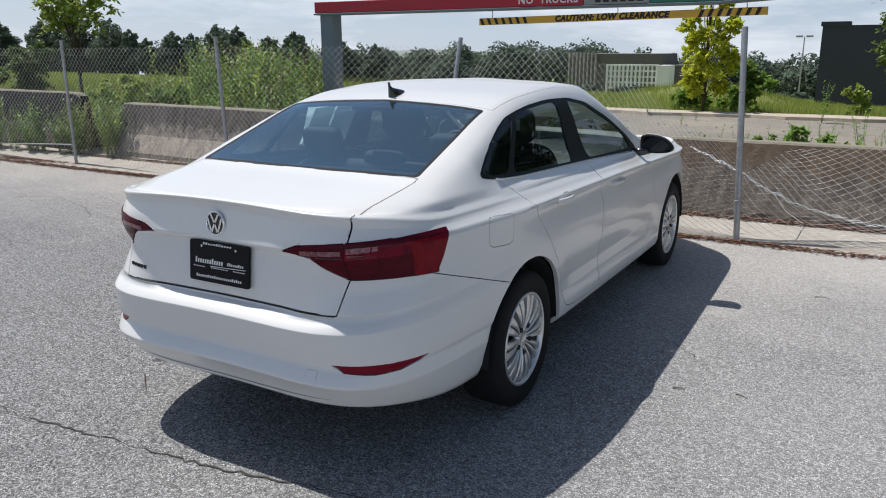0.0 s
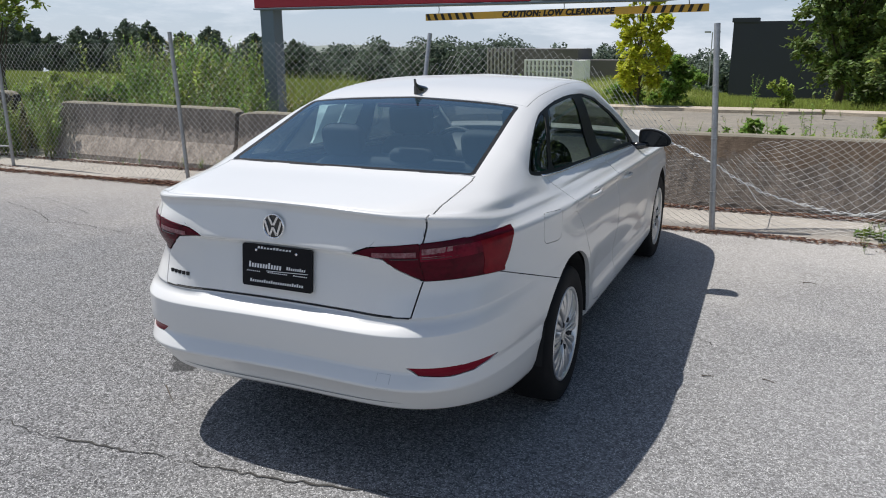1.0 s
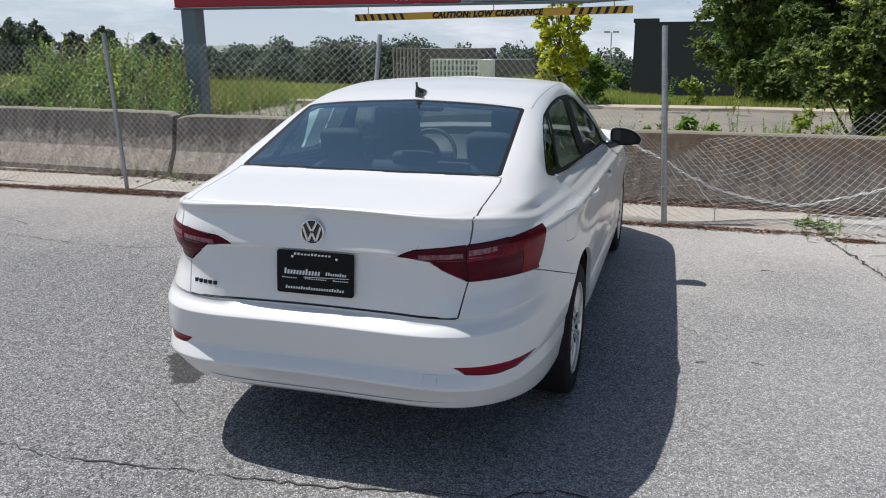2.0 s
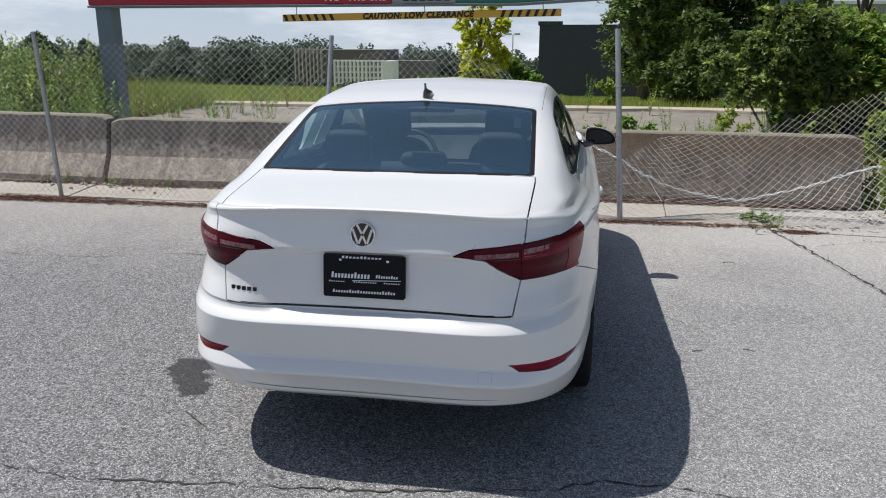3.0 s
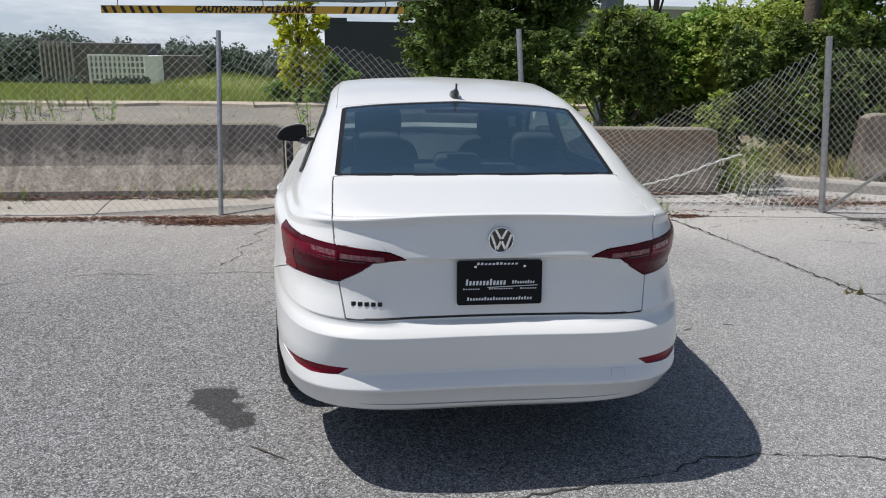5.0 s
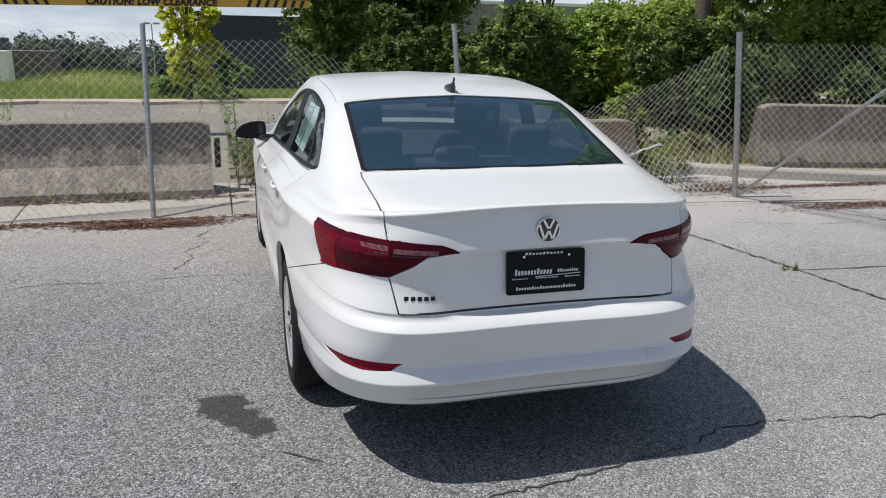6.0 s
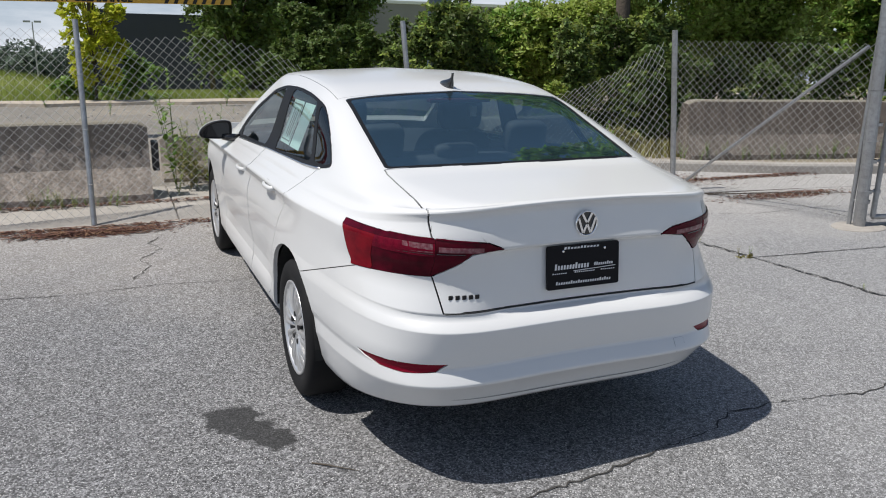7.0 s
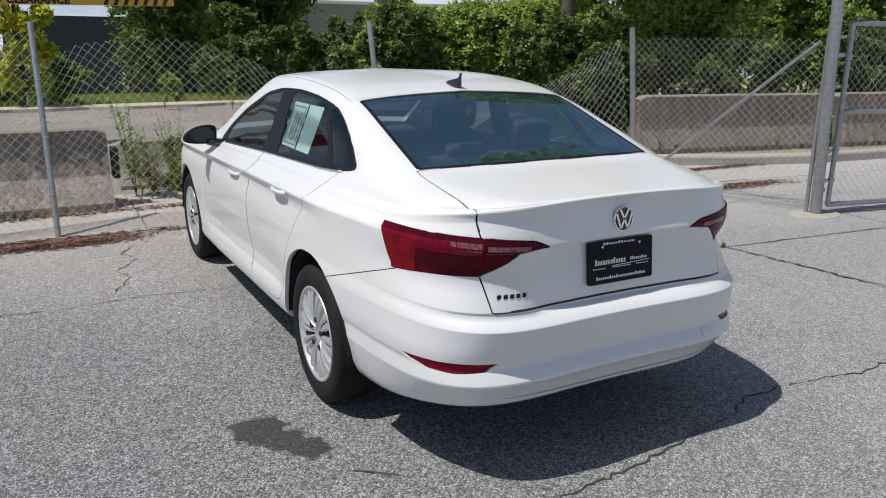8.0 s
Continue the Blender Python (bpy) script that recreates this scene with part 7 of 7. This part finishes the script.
for i, (x, y, rx, ry, h, key, cnt, leaf) in enumerate(BUSHES_NEAR + BUSHES_MIDDLE + BUSHES_FAR):
    shrub(x, y, ground_z(y), lump_cluster(x, y, ground_z(y), rx, ry, h, 22, 90 + i, small=0.15), key, "small leafy bush among tall weeds", 90 + i, cnt, leaf, 3)


# ---- weeds and grass ----
def weed_mesh(seed, h, leaf, key):
    """One upright weed: a stem with side shoots and pairs of narrow leaves."""
    rng = np.random.default_rng(seed)
    bm = bmesh.new()
    n = 5
    for k in range(n):
        a = rng.uniform(0, 2 * math.pi)
        top = Vector((math.cos(a) * h * 0.22, math.sin(a) * h * 0.22, h * rng.uniform(0.55, 1.0)))
        tube(bm, [(0, 0, -0.03), top * 0.5 + Vector((0, 0, h * 0.08)), top], 0.005, 4, False, 0.002)
        for j in range(26):
            t = 0.14 + 0.86 * j / 26
            c = top * t + Vector((0, 0, h * 0.08 * math.sin(t * 3)))
            b = rng.uniform(0, 2 * math.pi)
            d = Vector((math.cos(b), math.sin(b), rng.uniform(-0.1, 0.7))).normalized()
            s = leaf * (1.25 - 0.7 * t) * rng.uniform(0.7, 1.3)
            side = d.cross(Vector((0, 0, 1))).normalized() * s * 0.22
            v = [bm.verts.new(c), bm.verts.new(c + d * s * 0.5 + side), bm.verts.new(c + d * s), bm.verts.new(c + d * s * 0.5 - side)]
            bm.faces.new(v)
    me = bpy.data.meshes.new("weed")
    bm.to_mesh(me)
    bm.free()
    me.materials.append(M[key])
    return me


WEEDS = [weed_mesh(200 + i, 1.0, 0.10, k) for i, k in enumerate(("leaf", "leaf_light", "leaf", "dry"))]


def weed(x, y, z, h, i, label="green weed growing up behind the barrier"):
    ob = tagged(new("weed", WEEDS[i % 4]), label, "weed", "weeds")
    ob.matrix_world = Matrix.Translation((x, y, z)) @ pose(0, 0, 0, 0, 0, (i * 77) % 360) @ Matrix.Diagonal((h * 0.9, h * 0.9, h, 1))
    return ob


rng = random.Random(8)
WEED_MESHES = []
for me in WEEDS:
    co = np.array([tuple(v.co) for v in me.vertices])
    WEED_MESHES.append((co, [tuple(f.vertices) for f in me.polygons], me.materials[0]))


def weed_bank(name, spots, label):
    """Very many weeds as one mesh: spots (x, y, z, height, kind)."""
    cos, faces, slots = [], [], []
    for x, y, z, h, i in spots:
        co, fs, _ = WEED_MESHES[i % 4]
        a = i * 1.34
        q = co * np.array([h * 0.8, h * 0.8, h])
        p = np.stack([q[:, 0] * math.cos(a) - q[:, 1] * math.sin(a) + x, q[:, 0] * math.sin(a) + q[:, 1] * math.cos(a) + y, q[:, 2] + z], 1)
        base = len(cos)
        cos += p.tolist()
        faces += [tuple(base + k for k in f) for f in fs]
        slots += [i % 4] * len(fs)
    return tagged(shell_of(cos, faces, name, [m for _, _, m in WEED_MESHES], slots), label, "weeds", kind="stuff")


bank = []
for i in range(330):
    y = rng.uniform(6.5, 9.5)
    x = rng.uniform(-20, -6.2)
    bank.append((x, y, -0.01, rng.uniform(0.45, 0.85) if x < -10.8 else rng.uniform(0.6, 1.2), i))
for i in range(190):
    y = rng.uniform(8.8, 12.0)
    bank.append((-7.5 - 0.31 * (y - 8.8) - 3.0 * rng.random(), y, -0.01, rng.uniform(0.8, 1.85), i))
weed_bank("tall_weeds", bank, "dense stand of tall green weeds behind barriers")
for i in range(26):
    y = rng.uniform(6.6, 9.5)
    weed(rng.uniform(-6.3, -3.4), y, ground_z(y) - 0.01, rng.uniform(0.35, 1.0), i)
for i in range(44):
    y = rng.uniform(12.0, 16.2)
    weed(rng.uniform(-9.8, -6.4), y, ground_z(y) - 0.01, rng.uniform(0.35, 0.85), i + 2 * (i % 2), "yellowish weed at the old lot's edge")
for i in range(46):
    weed(rng.uniform(-12.4, -9.0), rng.uniform(5.25, 5.65), 0.03, rng.uniform(0.4, 0.95), i + (i % 2), "green weed in front of an overgrown barrier")
for i in range(40):
    y = rng.uniform(6.5, 16.5)
    weed(rng.uniform(-7.6, 3.6), y, ground_z(y) - 0.01, rng.uniform(0.12, 0.42), i, "small weed rooted in the old paving")
for i in range(16):
    weed(rng.uniform(-1.05, 0.2), rng.uniform(5.7, 6.9), 0.03, rng.uniform(0.25, 0.8), i * 2 + 1, "green weed growing beside a barrier end")
for i in range(40):
    weed(rng.uniform(-9.0, -7.75), rng.uniform(5.35, 6.1), 0.03, rng.uniform(0.4, 1.0), i, "green weed in the gap between barriers")
for i, (x, y, h) in enumerate(((2.0, 8.2, 0.9), (2.25, 7.6, 0.75), (1.55, 8.6, 0.8), (2.9, 7.4, 1.0), (3.2, 7.9, 0.95), (3.5, 7.0, 0.8), (2.6, 8.8, 0.7), (1.2, 9.2, 0.6), (0.6, 8.4, 0.6), (-3.0, 9.0, 0.45), (-2.0, 10.5, 0.4), (3.9, 7.3, 0.7), (1.0, 16.2, 0.9), (2.4, 15.8, 0.8))):
    weed(x, y, ground_z(y) - 0.01, h, i, "green weed rooted in the old paving")
for i, (x, y, h) in enumerate(((-0.95, 6.15, 1.25), (-0.75, 6.1, 0.7), (-0.3, 6.2, 0.6), (0.05, 6.15, 0.55), (-0.55, 6.25, 0.85), (3.85, 5.5, 0.55), (4.05, 5.75, 0.7), (3.75, 5.85, 0.8), (4.3, 6.0, 0.6))):
    weed(x, y, 0.03, h, i, "green weed growing beside a barrier end")
for i in range(30):
    weed(rng.uniform(0.4, 3.6), rng.uniform(6.4, 7.3), -0.01, rng.uniform(0.4, 0.8), i * 3 + i % 2, "dusty green weed growing behind the barrier")
for i in range(16):
    weed(rng.uniform(3.75, 4.5), rng.uniform(5.45, 6.1), 0.02, rng.uniform(0.3, 0.65), i * 2 + 1, "yellowish green weed beside a barrier end")
for i in range(34):
    t = i / 33
    weed(5.3 + 5.2 * t + rng.uniform(-0.1, 0.1), 5.72 - 0.78 * min(1, t * 1.4) + rng.uniform(0, 0.2), 0.10, rng.uniform(0.12, 0.30), i + (i % 2), "low weed along the barrier foot")
for i in range(16):
    weed(rng.uniform(-2.4, -1.5), rng.uniform(5.3, 5.48), 0.04, rng.uniform(0.08, 0.24), i + 3, "low dry weed along the barrier foot")
for i in range(22):
    weed(rng.uniform(-7.5, -1.4), rng.uniform(5.35, 5.5), 0.04, rng.uniform(0.08, 0.20), i, "low weed along the barrier foot")
for i, (x, y, h) in enumerate(((2.45, 4.95, 0.16), (2.52, 4.85, 0.20), (2.62, 4.9, 0.14), (2.55, 4.65, 0.10), (2.72, 3.55, 0.07), (2.9, 2.6, 0.07), (2.97, 2.12, 0.10), (2.95, 2.22, 0.08), (2.62, 4.2, 0.07), (3.1, 1.2, 0.06), (4.05, 4.9, 0.2), (4.4, 5.2, 0.16), (4.9, 5.0, 0.14))):
    weed(x, y, 0.0, h, i, "small weed sprouting from a pavement crack")


def grass_patch(name, xr, yr, count, h, seed, label, base=ground_z, key="grass", lift=0.0):
    rng = np.random.default_rng(seed)
    u = rng.random(count)
    x = xr[0] + (xr[1] - xr[0]) * rng.random(count)
    y = yr[0] + (yr[1] - yr[0]) * u ** (1.6 if yr[1] - yr[0] > 20 else 1)
    far = 1 + (y - yr[0]) / 28
    z = np.array([base(v, q) for v, q in zip(y, x)]) + lift
    a = rng.random(count) * 2 * math.pi
    hh = h * (0.55 + 0.9 * rng.random(count))
    w = 0.009 * far * (1.0 + 2.0 * (h < 0.2))
    w = np.minimum(w, 0.10)
    lean = hh * 0.35
    c, s = np.cos(a), np.sin(a)
    v = np.stack([np.stack([x - s * w, y + c * w, z - 0.02], 1), np.stack([x + s * w, y - c * w, z - 0.02], 1), np.stack([x + c * lean, y + s * lean, z + hh], 1)], 1).reshape(-1, 3)
    f = (np.arange(count)[:, None] * 3 + np.array([0, 1, 2]))
    return tagged(shell_of(v.tolist(), f.tolist(), name, [M[key]]), label, "grass", kind="stuff")


grass_patch("field_grass", (-110, -4), (17.2, 120), 115000, 0.40, 70, "tall green grass across the far field")
grass_patch("short_grass", (-4, 14), (17.3, 70), 42000, 0.20, 74, "short green grass beyond the old lot")
MOUND = (-7.4, 46.0, 7.5, 5.0, 1.05)


def mound_z(y, x):
    d = min(1.0, math.hypot((x - MOUND[0]) / MOUND[2], (y - MOUND[1]) / MOUND[3]))
    return ground_z(y, x) - 0.03 + MOUND[4] * 0.5 * (1 + math.cos(math.pi * d))


bm = bmesh.new()
grid(bm, [[(x, y, mound_z(y, x)) for x in np.linspace(-14.9, 0.1, 31)] for y in np.linspace(41, 51, 21)])
thing("grass_mound", bm, M["field"], "low grassy earth mound in the field", "mound", kind="structure", smooth=True)
grass_patch("mound_grass", (-14.7, -0.1), (41.2, 50.8), 16000, 0.30, 73, "tall green grass on the earth mound", base=mound_z)
grass_patch("rough_grass", (-20, -8.7), (6.4, 17), 36000, 0.6, 71, "tall rough grass behind the barriers")
grass_patch("verge_grass", (4.9, 11), (6.1, 7.8), 4200, 0.12, 72, "short dry grass on the kerbed verge", base=lambda v, q: 0.09, key="dry")


# brown litter swept against the apron's edge
def litter(name, cx, cy, rx, ry, count, seed, label, z=0.0):
    rng = np.random.default_rng(seed)
    x = cx + rx * rng.normal(size=count) * 0.5
    y = cy + ry * rng.normal(size=count) * 0.5
    a = rng.random(count) * 2 * math.pi
    L = 0.014 + 0.03 * rng.random(count)
    w = 0.003 + 0.007 * rng.random(count)
    zz = z + 0.004 + 0.02 * rng.random(count) * np.exp(-((y - cy) / (ry + 1e-6)) ** 2)
    c, s = np.cos(a), np.sin(a)
    v = np.stack([np.stack([x - c * L, y - s * L, zz], 1), np.stack([x + s * w, y - c * w, zz + 0.004], 1), np.stack([x + c * L, y + s * L, zz], 1), np.stack([x - s * w, y + c * w, zz + 0.002], 1)], 1).reshape(-1, 3)
    f = np.arange(count)[:, None] * 4 + np.array([0, 1, 2, 3])
    return tagged(shell_of(v.tolist(), f.tolist(), name, [M["litter"]]), label, "litter", kind="stuff")


litter("leaf_litter", -5.5, 4.69, 7.0, 0.10, 6000, 80, "brown dead leaves swept along the kerb")
litter("leaf_litter", -1.75, 4.52, 0.55, 0.11, 1900, 81, "heap of reddish brown dead leaves")
litter("leaf_litter", -4.9, 4.72, 0.9, 0.12, 800, 89, "reddish brown dead leaves on the apron", 0.012)
litter("leaf_litter", -8.9, 4.85, 1.1, 0.10, 800, 90, "reddish brown dead leaves on the apron", 0.012)
litter("leaf_litter", -4.6, 5.44, 6.0, 0.07, 3800, 86, "dead leaves and dirt at the barrier foot", 0.045)
litter("leaf_litter", 1.5, 5.46, 1.7, 0.07, 1600, 87, "dead leaves and dirt at the barrier foot", 0.045)
litter("leaf_litter", 4.4, 5.1, 0.7, 0.35, 900, 88, "scattered dead leaves by the kerb", 0.01)
litter("leaf_litter", 1.3, 4.68, 1.4, 0.07, 900, 82, "brown dead leaves swept along the kerb")
litter("leaf_litter", 5.3, 3.95, 0.8, 0.16, 1500, 83, "reddish brown dead leaves on concrete")
litter("leaf_litter", 5.7, 5.0, 1.8, 0.10, 1800, 84, "brown dead leaves along the kerb")
litter("leaf_litter", 2.75, 4.5, 0.18, 0.07, 300, 85, "patch of brown dead leaves")


def twig(pts, r, seed):
    bm = bmesh.new()
    tube(bm, pts, r, 6, r_end=r * 0.4)
    return thing("twig", bm, M["bark"], "thin dark twig lying on the asphalt", "twig", "twigs")


twig([(-0.955, 0.385, 0.005), (-0.90, 0.34, 0.008), (-0.85, 0.30, 0.007), (-0.80, 0.265, 0.004)], 0.004, 1)
twig([(1.44, 1.53, 0.004), (1.47, 1.545, 0.007), (1.50, 1.545, 0.004)], 0.003, 2)
twig([(1.72, 1.61, 0.004), (1.75, 1.60, 0.006), (1.78, 1.58, 0.004)], 0.003, 3)
twig([(1.92, 3.4, 0.004), (1.96, 3.41, 0.008), (2.01, 3.40, 0.004)], 0.004, 4)
twig([(4.4, 4.2, 0.02), (5.2, 4.0, 0.03), (6.1, 3.75, 0.02)], 0.009, 5)
twig([(4.3, 4.25, 0.02), (4.9, 4.18, 0.03), (5.7, 4.15, 0.02)], 0.007, 6)


# broken concrete at the barriers' joint and feet
def rubble(name, spots, seed, label):
    rng = random.Random(seed)
    bm = bmesh.new()
    for x, y, z, spread, count, size in spots:
        for _ in range(count):
            r = size * rng.uniform(0.3, 1.0)
            c = Vector((x + rng.gauss(0, spread), y + rng.gauss(0, spread * 0.35), z + r * 0.35))
            for v in bmesh.ops.create_icosphere(bm, subdivisions=1, radius=r)["verts"]:
                v.co = c + Vector((v.co.x * rng.uniform(0.7, 1.3), v.co.y * rng.uniform(0.7, 1.3), v.co.z * rng.uniform(0.4, 0.9)))
    return thing(name, bm, M["kerb"], label, "rubble", kind="stuff")


rubble("rubble", [(-4.62, 5.42, 0.04, 0.22, 26, 0.035), (-4.2, 5.3, 0.04, 0.3, 14, 0.025), (3.9, 5.25, 0.01, 0.35, 26, 0.03), (4.6, 5.15, 0.01, 0.3, 18, 0.03), (1.5, 4.85, 0.02, 0.9, 16, 0.012), (-2.4, 4.55, 0.0, 1.2, 20, 0.012), (2.9, 4.4, 0.01, 0.5, 14, 0.014), (1.0, 14.5, 0.0, 3.2, 44, 0.03), (-4.0, 14.0, 0.0, 2.8, 40, 0.028)], 4, "small lumps of broken pale concrete")
for i in range(14):
    weed(rng.uniform(-4.8, -3.7), rng.uniform(5.15, 5.4), 0.04, rng.uniform(0.07, 0.2), i + 3, "low dry weed by a barrier joint")
for i in range(12):
    weed(rng.uniform(2.35, 2.75), rng.uniform(4.4, 5.1), 0.0, rng.uniform(0.06, 0.18), i, "small weed sprouting from a pavement crack")
